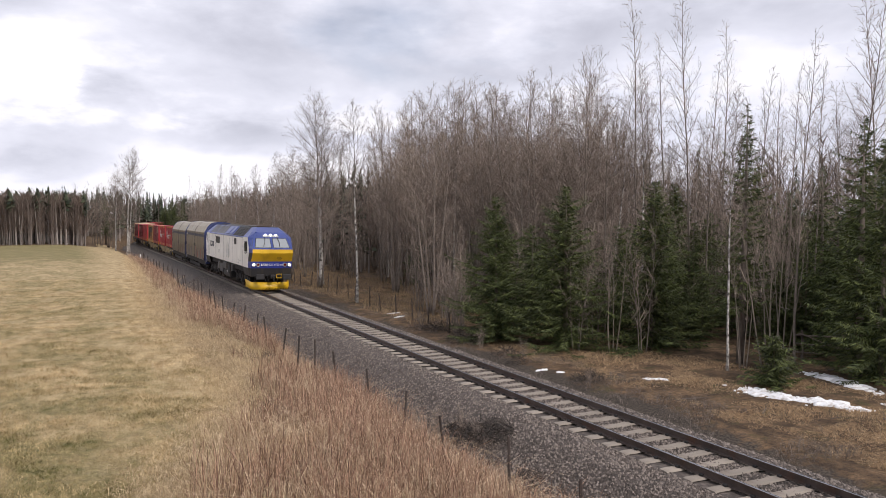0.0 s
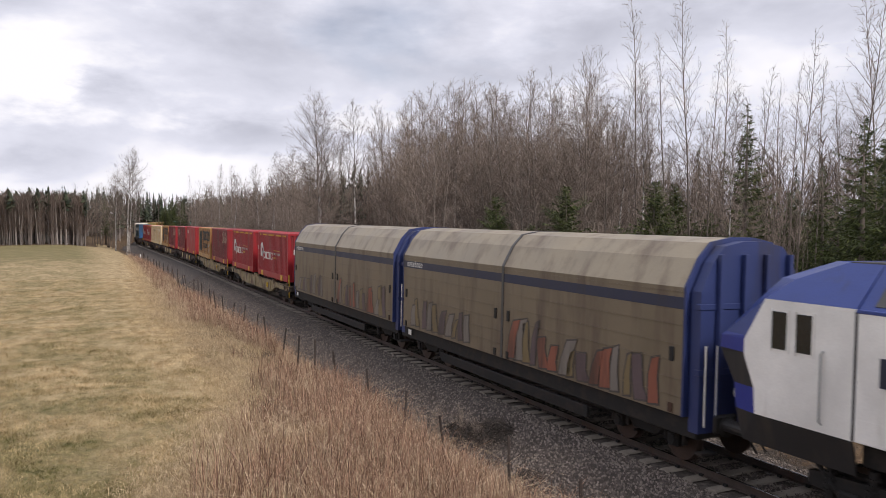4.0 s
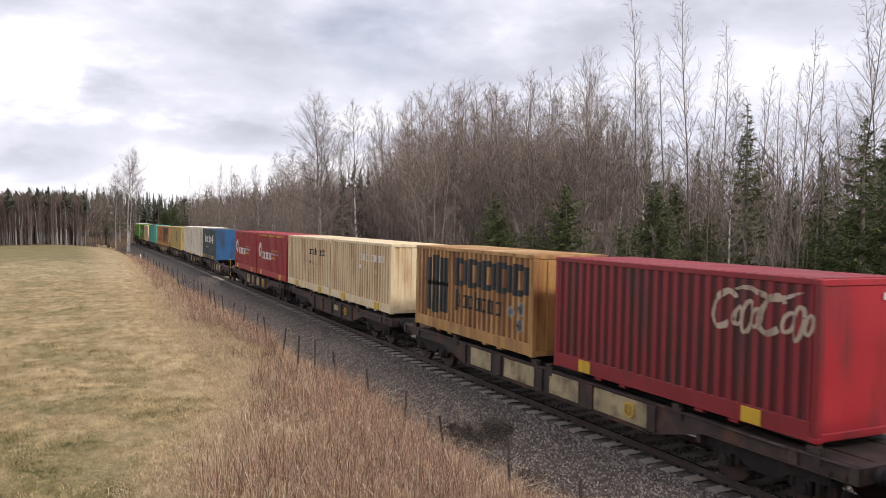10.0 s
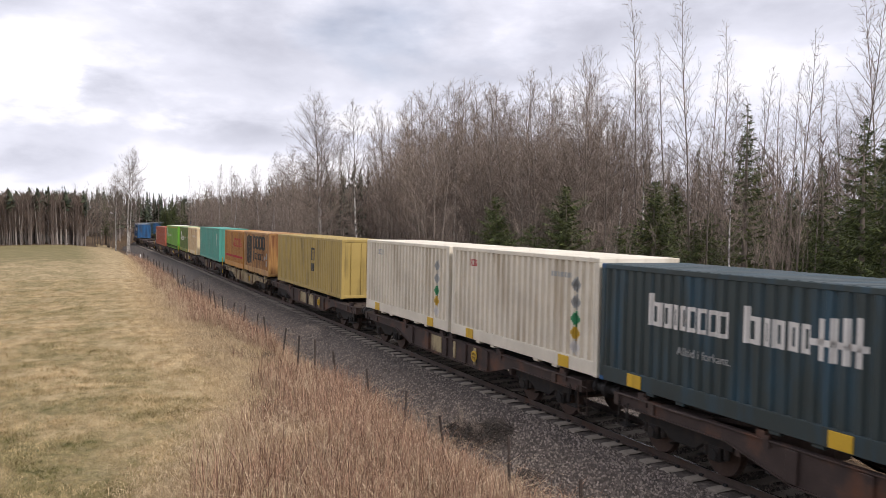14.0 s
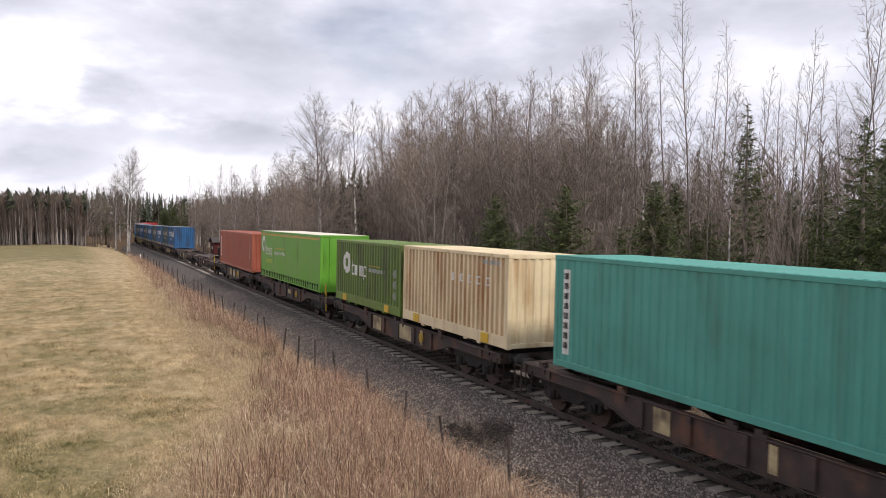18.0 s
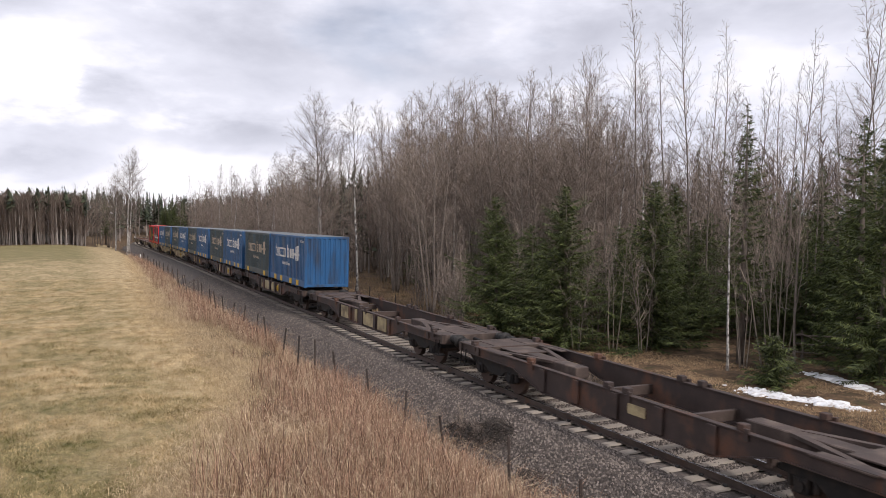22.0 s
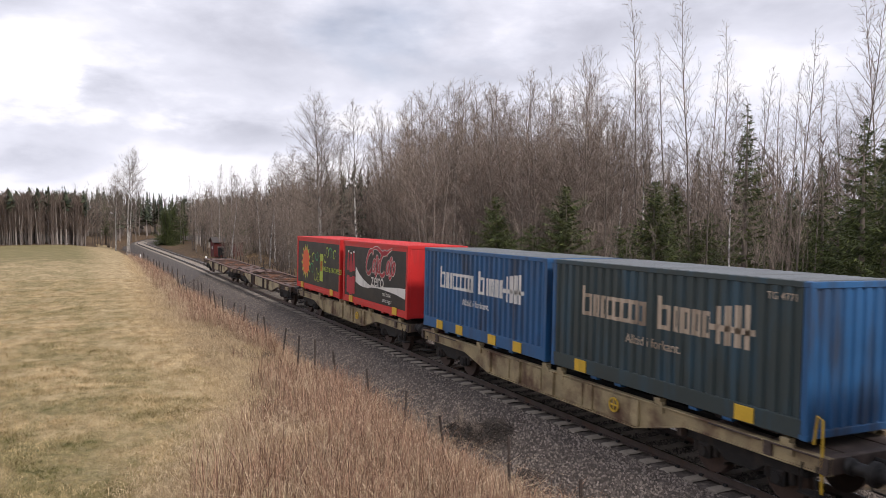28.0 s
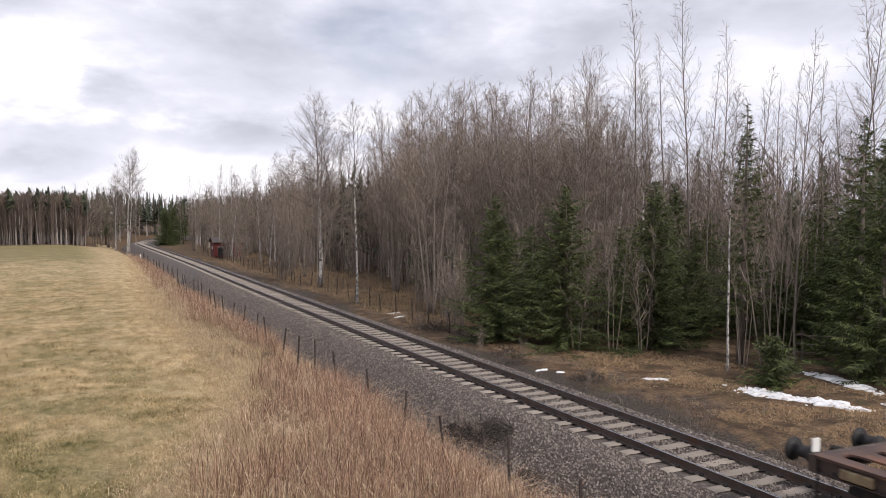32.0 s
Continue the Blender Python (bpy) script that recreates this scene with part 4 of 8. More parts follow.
def band(c, name, mat, path, x, ribs_at=None):
    """A printed stroke along (u, v, half width) points; it follows the ribs of the wall where those are given."""
    b = Build()
    ys, ds = ([p[0] for p in ribs_at], [p[1] for p in ribs_at]) if ribs_at else ([-9, 9], [0, 0])
    for i, (u, v, w) in enumerate(path):
        a, e = path[max(0, i - 1)], path[min(len(path) - 1, i + 1)]
        du, dv = e[0] - a[0], e[1] - a[1]
        k = math.hypot(du, dv) or 1.0
        for s in (-1, 1):
            uu, vv = u - s * dv / k * w, v + s * du / k * w
            b.v.append((x + float(np.interp(-uu, ys, ds)), -uu, vv))
    b.f = [(2 * i, 2 * i + 1, 2 * i + 3, 2 * i + 2) for i in range(len(path) - 1)]
    return part(name, b, mat, c, fix=False)


def flourish(u, v, k, grow=0.0):
    """The stroke of a looping script-like mark: two tall curls, each followed by low slanted curls."""
    out = []
    for u0, turns in ((0.0, 3), (1.42, 3)):
        path = []
        for i in range(23):
            a = 0.7 + i * 0.22
            path.append((u + k * (u0 + 0.36 + 0.34 * math.cos(a) + 0.16 * math.sin(a)), v + k * (0.46 + 0.44 * math.sin(a)), k * (0.045 + 0.035 * math.sin(a - 0.6) ** 2) + grow))
        out.append(path)
        for t in range(turns):
            path = []
            for i in range(17):
                a = 0.4 + i * 0.39
                path.append((u + k * (u0 + 0.80 + t * 0.27 + 0.12 * math.cos(a) + 0.06 * math.sin(a)), v + k * (0.34 + (0.22 + 0.16 * (t == 1)) * math.sin(a)), k * 0.045 + grow))
            out.append(path)
    out.append([(u + k * (0.6 + i * 0.11), v + k * (0.92 + 0.10 * math.sin(i * 0.42)), k * (0.02 + 0.05 * math.sin(i / 18 * 3.14)) + grow) for i in range(19)])
    return out


def globe_word(u, v, k=1.0):
    r = bars(u, v, 0.40 * k, [0.30 * k] + [0.19 * k, 0.14 * k, 0.14 * k, 0.19 * k, 0.20 * k, 0.16 * k, 0.17 * k], 0.035 * k, (0,))
    r += bars(u + 2.06 * k, v, 0.40 * k, [0.30 * k, 0.14 * k, 0.22 * k, 0.19 * k, 0.15 * k], 0.035 * k, (0,))
    x = u + 3.30 * k
    for i in range(4):
        r.append((x + i * 0.19 * k, x + (i * 0.19 + 0.09) * k, v - 0.06 * k, v + (0.50 + 0.025 * i) * k))
    r.append((x - 0.16 * k, x + 0.72 * k, v + 0.14 * k, v + 0.23 * k))
    return r


def cargo_word(blocks=5):
    """A split dark square, a row of heavy blocks and a row of thin ones below."""
    block = [(-3.07, -2.62, 0.62, 2.42), (-2.55, -2.02, 0.55, 2.52), (-1.95, -1.32, 0.62, 2.45), (-3.07, -1.32, 1.5, 1.62)]
    word = []
    u = -0.85
    for i in range(blocks):
        word += [(u, u + 0.30, 1.60, 2.50), (u + 0.30, u + 0.50, 2.32, 2.50), (u + 0.30, u + 0.50, 1.60, 1.78), (u + 0.50, u + 0.80, 1.66, 2.44)]
        u += 0.92
    script = bars(-0.76, 0.92, 0.42, [0.34] * 7, 0.09, (0, 3), (0,))
    signs = [("sign_plate", D_GREY, [(a - w, a + w, b - h, b + h) for w, h in ((0.05, 0.2), (0.10, 0.15), (0.15, 0.10), (0.2, 0.05))]) for a, b in ((2.75, 1.12), (3.28, 1.25), (3.22, 0.78))]
    return [("emblem", D_BLACK, block), ("word_mark", D_BLACK, word), ("script_mark", D_BLACK, script)] + signs


def post_mark(k=1.0, u=-2.9, v=1.66):
    """Round two-tone emblem, a six-block word and a slogan under a fine line."""
    return [("emblem", D_WHITE, ring(u, v, 0.47 * k, 0.17 * k, keep=lambda a, b: a < 0.05 or b > 0)),
            ("emblem", D_GREY, ring(u, v, 0.47 * k, 0.17 * k, keep=lambda a, b: a >= 0.05 and b <= 0)),
            ("word_mark", D_WHITE, bars(u + 0.57 * k, v - 0.54 * k, 0.44 * k, [0.36 * k, 0.37 * k, 0.32 * k, 0.24 * k, 0.37 * k, 0.36 * k], 0.07 * k, (3,), (0,))),
            ("slogan_line", D_GOLD, [(u + 3.2 * k, u + 4.8 * k, v + 0.03, v + 0.07)]),
            ("slogan_line", D_GREY, bars(u + 3.2 * k, v - 0.22, 0.14, [0.1] * 12, 0.04)),
            ("slogan_line", D_GOLD, bars(u + 3.2 * k, v - 0.46, 0.12, [0.1] * 7, 0.04))]


# ---------------------------------------------------------------- the consist
PADS = (-2.6, 2.55)
POST_END = [("emblem", D_WHITE, ring(-0.55, 1.75, 0.34, 0.14)), ("word_mark", D_WHITE, bars(-0.1, 1.5, 0.26, [0.15, 0.15, 0.13, 0.1, 0.15, 0.15], 0.03, (3,), (0,))), ("slogan_line", D_GREY, bars(0.1, 0.75, 0.1, [0.07] * 8, 0.03))]
NUMBER_END = [("number_bar", D_WHITE, bars(0.35, 2.42, 0.13, [0.09] * 6, 0.03))]
SWAP = dict(pads=PADS)


def consist():
    tan, brown = (F_TAN, F_TAN), (F_BROWN, F_PANEL)
    for s0, s1, (body, panels), label, kw in (
            (106.5, 126.5, tan, "tan container wagon with rusty edges under two red boxes", dict(upright=True)),
            (126.5, 146.4, tan, "tan container wagon with a red and an ochre box", dict(upright=True)),
            (146.4, 166.3, brown, "brown container wagon with pale plates", dict(upright=True)),
            (166.3, 186.2, brown, "brown container wagon with a pale plate", dict()),
            (186.2, 203.1, (F_BROWN, None), "dark brown container wagon under cream boxes", dict(loops=((1, F_WHEEL),))),
            (203.1, 220.5, brown, "brown container wagon with yellow plates under red boxes", dict(loops=((-1, F_WHEEL),))),
            (220.5, 237.2, brown, "brown container wagon, its front half empty", dict(upright=True)),
            (237.2, 253.9, brown, "brown container wagon with yellow plates under white boxes", dict(loops=((-1, F_WHEEL),))),
            (253.9, 270.8, brown, "brown container wagon under a mustard box", dict()),
            (270.8, 287.8, tan, "ochre container wagon under two amber boxes", dict(loops=((-1, F_WHEEL),))),
            (287.8, 304.7, brown, "brown container wagon under a teal box, ends empty", dict(upright=True, loops=((1, F_WHEEL),))),
            (304.7, 321.7, brown, "brown container wagon with yellow plates", dict(loops=((-1, F_WHEEL),))),
            (321.7, 338.9, (F_BROWN, None), "brown container wagon under a green trailer body", dict(upright=True)),
            (338.9, 355.8, brown, "brown container wagon with yellow plates under a brick-red box", dict(loops=((-1, F_WHEEL),))),
            (355.8, 372.9, (F_BROWN, None), "empty brown skeletal container wagon", dict(upright=True)),
            (372.9, 390.2, brown, "empty brown container wagon with pale plates", dict()),
            (390.2, 407.15, brown, "brown container wagon with pale plates under blue boxes", dict()),
            (407.15, 424.25, brown, "dark container wagon with lettered plates", dict()),
            (424.25, 441.4, brown, "dark container wagon with pale plates", dict()),
            (441.4, 458.9, tan, "ochre container wagon under two blue boxes", dict()),
            (458.9, 476.65, tan, "ochre container wagon with a yellow hand loop", dict(upright=True)),
            (476.65, 493.5, tan, "ochre container wagon under two scarlet boxes", dict()),
            (493.5, 511.2, brown, "empty brown container wagon with cream plates", dict(grid=True)),
            (511.2, 528.9, brown, "empty brown container wagon, last of all, with white end board", dict(tail=True, grid=True))):
        wagon(s0, s1, body, panels, label, **kw)
    red = "red ribbed swap body with a white round emblem"
    container(107.7, 115.55, P_RED, red, groove_mat=P_REDSHADE, end_mat=P_SCARLETEND, end_decals=POST_END, H=2.80, decals=post_mark(), stripes=True, **SWAP)
    container(117.25, 125.1, P_RED, red, groove_mat=P_REDSHADE, end_mat=P_SCARLETEND, end_decals=POST_END, H=2.80, decals=post_mark(), stripes=True, **SWAP)
    box = container(127.75, 135.7, P_REDDARK, "red ribbed swap body with a white script mark", H=2.80, end_mat=P_SCARLETEND, end_style="smooth", groove_mat=P_REDGRIME, end_decals=NUMBER_END, **SWAP)
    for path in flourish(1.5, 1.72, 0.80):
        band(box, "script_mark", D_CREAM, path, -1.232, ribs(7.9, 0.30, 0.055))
    container(137.15, 144.9, P_ORANGE, groove_mat=P_ORANGESTAIN, label="dirty ochre ribbed container with black block lettering", H=2.80, decals=cargo_word(), end_style="doors")
    container(147.7, 155.5, P_RED, "plain smooth red swap body", H=2.80, side_style="smooth", end_style="smooth", end_mat=P_SCARLETEND, end_decals=[("plate", D_WHITE, [(0.35, 1.05, 2.3, 2.46)])], decals=[("plate", D_WHITE, [(-3.0, -2.25, 2.12, 2.46)]), ("plate", D_GOLD, [(-2.6, -2.2, 0.32, 0.5)])],
              texts=[("TG 7911", 0.17, D_BLACK, -2.96, 2.16)], **SWAP)
    box = container(157.0, 164.85, P_REDDARK, "red ribbed swap body with a small white script mark", H=2.80, end_mat=P_SCARLETEND, end_style="smooth", groove_mat=P_REDGRIME, end_decals=NUMBER_END, **SWAP)
    for path in flourish(-3.35, 1.75, 0.68):
        band(box, "script_mark", D_CREAM, path, -1.232, ribs(7.9, 0.30, 0.055))
    box = container(167.7, 175.6, P_REDDARK, "red ribbed swap body with a small white script mark", H=2.80, end_mat=P_SCARLETEND, end_style="smooth", groove_mat=P_REDGRIME, end_decals=NUMBER_END, **SWAP)
    for path in flourish(1.5, 1.72, 0.80):
        band(box, "script_mark", D_CREAM, path, -1.232, ribs(7.9, 0.30, 0.055))
    container(176.65, 184.55, P_ORANGE, groove_mat=P_ORANGESTAIN, label="dirty ochre ribbed container with black block lettering", H=2.80, decals=cargo_word(), end_style="doors")
    squares = [("word_mark", D_BLACK, bars(0.3, 1.85, 0.27, [0.3] * 4, 0.07, (3,)) + bars(2.1, 1.85, 0.27, [0.3] * 3, 0.07, (2,)))]
    for i, m in enumerate((D_GREY, D_RED, D_RED, D_GREEN, D_RED)):
        squares.append(("colour_square", m, [(-0.55 + i * 0.5, -0.38 + i * 0.5, 1.45 - 0.04 * i, 1.62 - 0.04 * i)]))
    container(187.0, 194.75, P_CREAM, groove_mat=P_CREAMSTAIN, label="stained cream ribbed container", pads=(-1.9, 2.4), decals=[("word_mark", D_WHITE, bars(0.1, 1.95, 0.28, [0.3] * 3, 0.12) + bars(1.6, 1.95, 0.28, [0.3] * 4, 0.06, (3,)))] + [("white_square", D_WHITE, [(a, a + 0.16, b, b + 0.16)]) for a, b in ((-0.9, 1.72), (0.1, 1.6), (0.9, 1.55), (2.1, 1.45))])
    container(194.95, 202.85, P_CREAM, groove_mat=P_CREAMSTAIN, label="cream ribbed container with a black word and coloured squares", pads=(-1.9, 2.4), decals=squares)
    container(203.25, 211.2, P_RED, red, groove_mat=P_REDSHADE, decals=post_mark(1.0, -3.0, 1.63), stripes=True, **SWAP)
    container(211.45, 219.2, P_RED, red, groove_mat=P_REDSHADE, decals=post_mark(1.0, -3.0, 1.63), **SWAP)
    container(229.4, 237.15, P_BLUEDARK, "sooty dark blue container with white block lettering and a blue end", end_mat=P_BLUE, decals=[("word_mark", D_WHITE, globe_word(-2.2, 1.5, 1.28))], texts=[("Alltid i forkant.", 0.24, D_GREY, -1.3, 1.0)], end_style="smooth", **SWAP)
    plac = lambda u: [("hazard_diamond", m, [(u - w, u + w, v - h, v + h) for w, h in ((0.05, 0.2), (0.10, 0.15), (0.15, 0.10), (0.2, 0.05))]) for m, v in ((D_GREY, 2.15), (D_GREY, 1.72), (D_GREEN, 1.3), (D_YELLOW, 0.95), (D_WHITE, 0.6))]
    container(237.25, 245.1, P_WHITE, groove_mat=P_WHITESHADE, label="clean off-white ribbed container with hazard diamonds", H=2.85, decals=plac(3.0) + [("word_mark", D_RED, bars(-2.75, 2.3, 0.2, [0.15] * 3, 0.03)), ("number_bar", D_GREY, bars(1.8, 2.3, 0.13, [0.07] * 10, 0.03))], **SWAP)
    container(245.35, 253.2, P_WHITE, groove_mat=P_WHITESHADE, label="clean off-white ribbed container with hazard diamonds", H=2.85, decals=plac(3.0) + [("number_bar", D_GREY, bars(-2.7, 2.3, 0.2, [0.15] * 4, 0.03))], **SWAP)
    container(256.6, 268.79, P_MUSTARD, "mustard forty-foot container with a dark square mark", W=2.44, depth=0.03, decals=[("word_mark", D_BLACK, [(1.0, 1.15, 1.55, 2.2), (1.22, 1.37, 1.55, 2.2), (1.44, 1.59, 1.55, 2.2), (1.0, 1.59, 2.1, 2.2), (1.0, 1.27, 1.0, 1.4), (1.33, 1.6, 1.0, 1.4)])], end_style="doors", fork=False)
    container(271.2, 279.1, P_ORANGE, groove_mat=P_ORANGESTAIN, label="dirty ochre ribbed container with black block lettering", decals=cargo_word(4))
    container(279.5, 287.4, P_AMBER, groove_mat=P_AMBERSHADE, label="amber ribbed container with a dark red mark and band", decals=[("word_mark", D_RED, bars(0.3, 1.55, 0.62, [0.8, 0.8, 0.6], 0.08) + [(-0.25, 0.25, 1.62, 1.68), (-0.25, 0.25, 1.76, 1.82), (2.7, 3.4, 1.62, 1.68), (2.7, 3.4, 1.76, 1.82)]), ("painted_band", D_RED, [(-3.7, 3.7, 0.72, 0.88)])])
    container(290.4, 302.6, P_TEAL, "clean teal forty-foot container with a white lettered strip", W=2.44, depth=0.03, pitch=0.28, H=2.85, decals=[("letter_strip", D_WHITE, [(-5.75, -5.45, 0.35, 2.5)]), ("letter_strip", D_BLACK, [(-5.68, -5.52, 0.5 + i * 0.25, 0.66 + i * 0.25) for i in range(8)]), ("number_bar", D_WHITE, [(4.3 + 0.4 * j, 4.37 + 0.4 * j, 1.2, 2.4) for j in (0, 1)])], fork=False)
    container(304.95, 312.7, P_CREAM, groove_mat=P_CREAMSTAIN, label="rust-stained cream ribbed container", decals=[("number_bar", D_GREY, bars(2.3, 2.4, 0.13, [0.08] * 9, 0.03)), ("word_mark", D_WHITE, bars(0.2, 1.75, 0.25, [0.18] * 5, 0.4))], **SWAP)
    container(312.95, 320.85, P_GREEN, groove_mat=P_GREENSHADE, label="dull green ribbed container with a white emblem", decals=[("emblem", D_WHITE, ring(-2.45, 1.75, 0.48, 0.2)), ("word_mark", D_WHITE, bars(-1.78, 1.25, 0.45, [0.4, 0.28, 0.1, 0.4, 0.4], 0.08, (0,), (4,))), ("slogan_line", D_GREY, bars(0.3, 1.5, 0.15, [0.1] * 12, 0.06))] + [("hazard_diamond", D_GREY, [(3.3 - w, 3.3 + w, 0.75 + q * 0.42 - h, 0.75 + q * 0.42 + h) for w, h in ((0.05, 0.17), (0.10, 0.12), (0.15, 0.07))]) for q in range(3)] + [("slogan_line", D_GOLD, [(0.3, 1.7, 1.74, 1.77)])], **SWAP)
    bring = container(323.3, 336.6, P_LIME, "bright green curtain-sided trailer body with a white roof edge", W=2.55, H=2.88, side_style="smooth", roof=P_WHITE, fork=False, name="trailer_body", end_style="doors",
                      decals=[("emblem", D_WHITE, ring(-5.95, 2.05, 0.5, 0.24, keep=lambda a, b: b > 0 or a < -0.1)), ("emblem", D_GREY, ring(-5.95, 2.05, 0.5, 0.24, keep=lambda a, b: not (b > 0 or a < -0.1))), ("word_mark", D_WHITE, bars(-5.35, 1.42, 0.42, [0.3, 0.2, 0.12, 0.3, 0.3], 0.1, (0,), (4,))), ("word_mark", D_LIME, bars(-5.35, 0.92, 0.22, [0.16] * 9, 0.03)), ("slogan_line", D_GOLD, [(-3.0, -0.6, 1.85, 1.9)]), ("top_band", D_GOLD, [(-6.5, 6.5, 2.62, 2.72)]), ("top_band", D_WHITE, [(-6.5, 6.5, 2.76, 2.87)])],
                      texts=[("Finding New Ways", 0.33, D_WHITE, -3.0, 1.5)])
    for i in range(30):
        b = Build().box(-1.31, -1.285, -6.3 + i * 0.435, -6.27 + i * 0.435, 0.10, 0.42).box(-1.32, -1.28, -6.31 + i * 0.435, -6.24 + i * 0.435, 0.30, 0.40)
        part("curtain_strap", b, M_BLACK, bring, "dark buckled strap")
    for y in (-1.4, 0.0, 1.4):
        part("trailer_wheel", Build().disc((-0.9, 2.6 + y, -0.05), "x", 0.36, 0.3, 20).disc((0.9, 2.6 + y, -0.05), "x", 0.36, 0.3, 20), M_BLACK, bring)
    tri = container(339.75, 353.4, P_BROWNRED, "brick-red long container with a white upright mark", W=2.44, H=2.70, base=1.25, depth=0.03, pitch=0.28, fork=False, decals=[("letter_strip", D_WHITE, [(-6.25, -6.0, 0.62 + i * 0.28, 0.83 + i * 0.28) for i in range(6)]), ("number_bar", D_WHITE, [(5.9, 5.96, 0.9, 2.2), (6.2, 6.26, 1.2, 2.3)])])
    part("warning_triangle", Build().prism([(-0.45, 1.95), (-0.15, 1.95), (-0.3, 2.22)], "y", -6.845, -6.835), D_YELLOW, tri)
    blue = "blue ribbed swap body with white block lettering"
    dull = "sooty dark blue swap body with white block lettering"
    word = lambda k=1.0: [("word_mark", D_WHITE, globe_word(-2.62, 1.45, k))]
    slog = lambda num, ink: [("Alltid i forkant.", 0.29, ink, -0.93, 1.02)] + ([(num, 0.19, ink, 2.98, 2.38)] if num else [])
    for s0, m, lab, num in ((390.6, P_BLUE, blue, "TG 4586"), (398.78, P_BLUEDARK, dull, ""), (407.68, P_BLUE, blue, "TG 8544"), (415.78, P_BLUEDARK, dull, "TG 4577"), (424.88, P_BLUE, blue, ""),
                            (432.95, P_BLUEDARK, dull, ""), (442.0, P_BLUE, blue, ""), (450.05, P_BLUEDARK, dull, "TG 5432"), (459.95, P_BLUEDARK, dull, "TG 4771"), (468.05, P_BLUE, blue, "")):
        container(s0, s0 + 7.82, P_BLUE, lab, side_mat=m, roof=P_BOXROOF, groove_mat=P_BLUESHADE if m is P_BLUE else None, decals=[(a, D_WHITE if m is P_BLUE else D_CREAM, c) for a, b, c in word(1.32)], texts=slog(num, D_WHITE if m is P_BLUE else D_CREAM), pads=(-2.55, -1.1, 1.05, 2.5) if m is P_BLUE else PADS)
    cola = [("printed_panel", P_PANELBLACK, [(-3.55, 3.55, 0.30, 2.5)])]
    c1 = container(477.35, 484.85, P_SCARLET, "scarlet framed swap body with a black printed drinks panel", W=2.5, side_style="smooth", end_style="smooth", decals=cola, **SWAP)
    c2 = container(485.35, 492.85, P_SCARLET, "scarlet framed swap body with a black and lime printed panel", W=2.5, side_style="smooth", end_style="smooth", decals=cola, **SWAP)
    pts = [(-4.0, 0.008), (4.0, 0.008)]
    over = lambda c, nm, m, r: part(nm, rects_on(pts, r, -1.238), m, c, fix=False)
    us = [-2.05 + i * 0.1333 for i in range(43)]
    top = np.interp(us, [-2.05, -1.6, -1.05, -0.5, -0.1, 0.8, 1.6, 2.7, 3.55], [1.66, 1.36, 1.15, 1.01, 0.95, 0.96, 1.02, 1.09, 1.12])
    low = np.interp(us, [-2.05, -1.6, -1.05, -0.5, -0.1, 0.8, 1.6, 2.7, 3.55], [0.98, 0.87, 0.82, 0.82, 0.88, 0.91, 0.88, 0.82, 0.72])
    b = Build().add([(-1.243, -u, v) for u, v in zip(us, low)] + [(-1.243, -u, v) for u, v in zip(us, top)], [(i, i + 1, 44 + i, 43 + i) for i in range(42)])
    part("printed_wave", b, D_WHITE, c1, "white printed swoosh", fix=False)
    for path in flourish(-0.68, 1.42, 1.10, 0.025):
        band(c1, "script_edge", D_WHITE, path, -1.244)
    for path in flourish(-0.68, 1.42, 1.10):
        band(c1, "script_mark", D_RED, path, -1.248)
    for k, dv in ((0, 0.0), (2, 0.0), (1, -0.06)):
        u = -3.05 + k * 0.36
        half = [(0.15, 0.0), (0.18, 0.05), (0.18, 0.55), (0.15, 0.72), (0.18, 0.95), (0.165, 1.12), (0.075, 1.42), (0.07, 1.56)]
        line = [(u + a, 0.42 + dv + h * 1.15) for a, h in half] + [(u - a, 0.42 + dv + h * 1.15) for a, h in half[::-1]]
        printed(c1, "printed_bottle", D_RED, line, -1.244 - 0.003 * (k == 1))
        printed(c1, "printed_bottle_cap", D_WHITE, [(u + a, 0.42 + dv + h) for a, h in ((-0.08, 1.79), (0.08, 1.79), (0.08, 1.88), (-0.08, 1.88))], -1.244 - 0.003 * (k == 1))
        printed(c1, "printed_bottle_label", P_PANELBLACK, [(u + a, 0.42 + dv + h) for a, h in ((-0.17, 0.78), (0.17, 0.78), (0.17, 1.0), (-0.17, 1.0))], -1.247 - 0.003 * (k == 1))
    lettering("CC 102", 0.24, D_WHITE, c1, on_front(0.25, -3.752, 1.9))
    lettering("zero", 0.80, D_WHITE, c1, on_side(-1.252, -0.1, 0.96))
    lettering("real taste\nzero sugar", 0.24, D_WHITE, c1, on_side(-1.252, 1.2, 0.66))
    burst = lambda r, n, dip, ph: [(-2.0 + (r if i % 2 else r * dip) * math.cos(i * math.pi / n + ph), 1.45 + (r if i % 2 else r * dip) * 1.05 * math.sin(i * math.pi / n + ph)) for i in range(2 * n)]
    printed(c2, "printed_burst", D_LIME, burst(0.92, 13, 0.62, 0.1), -1.243, "lime spiky burst")
    printed(c2, "printed_burst", D_FLAME, burst(0.74, 15, 0.75, 0.0), -1.246, "orange-red spiky burst")
    over = lambda c, nm, m, r: part(nm, rects_on(pts, r, -1.246), m, c, fix=False)
    over(c2, "word_mark", D_LIME, [(a, b, c + 0.02, d) for a, b, c, d in bars(-2.35, 1.5, 0.3, [0.14] * 4, 0.05) + bars(-2.4, 1.15, 0.24, [0.1] * 6, 0.04)])
    over(c2, "printed_can", D_LIME, [(0.55, 1.05, 0.6, 1.95)])
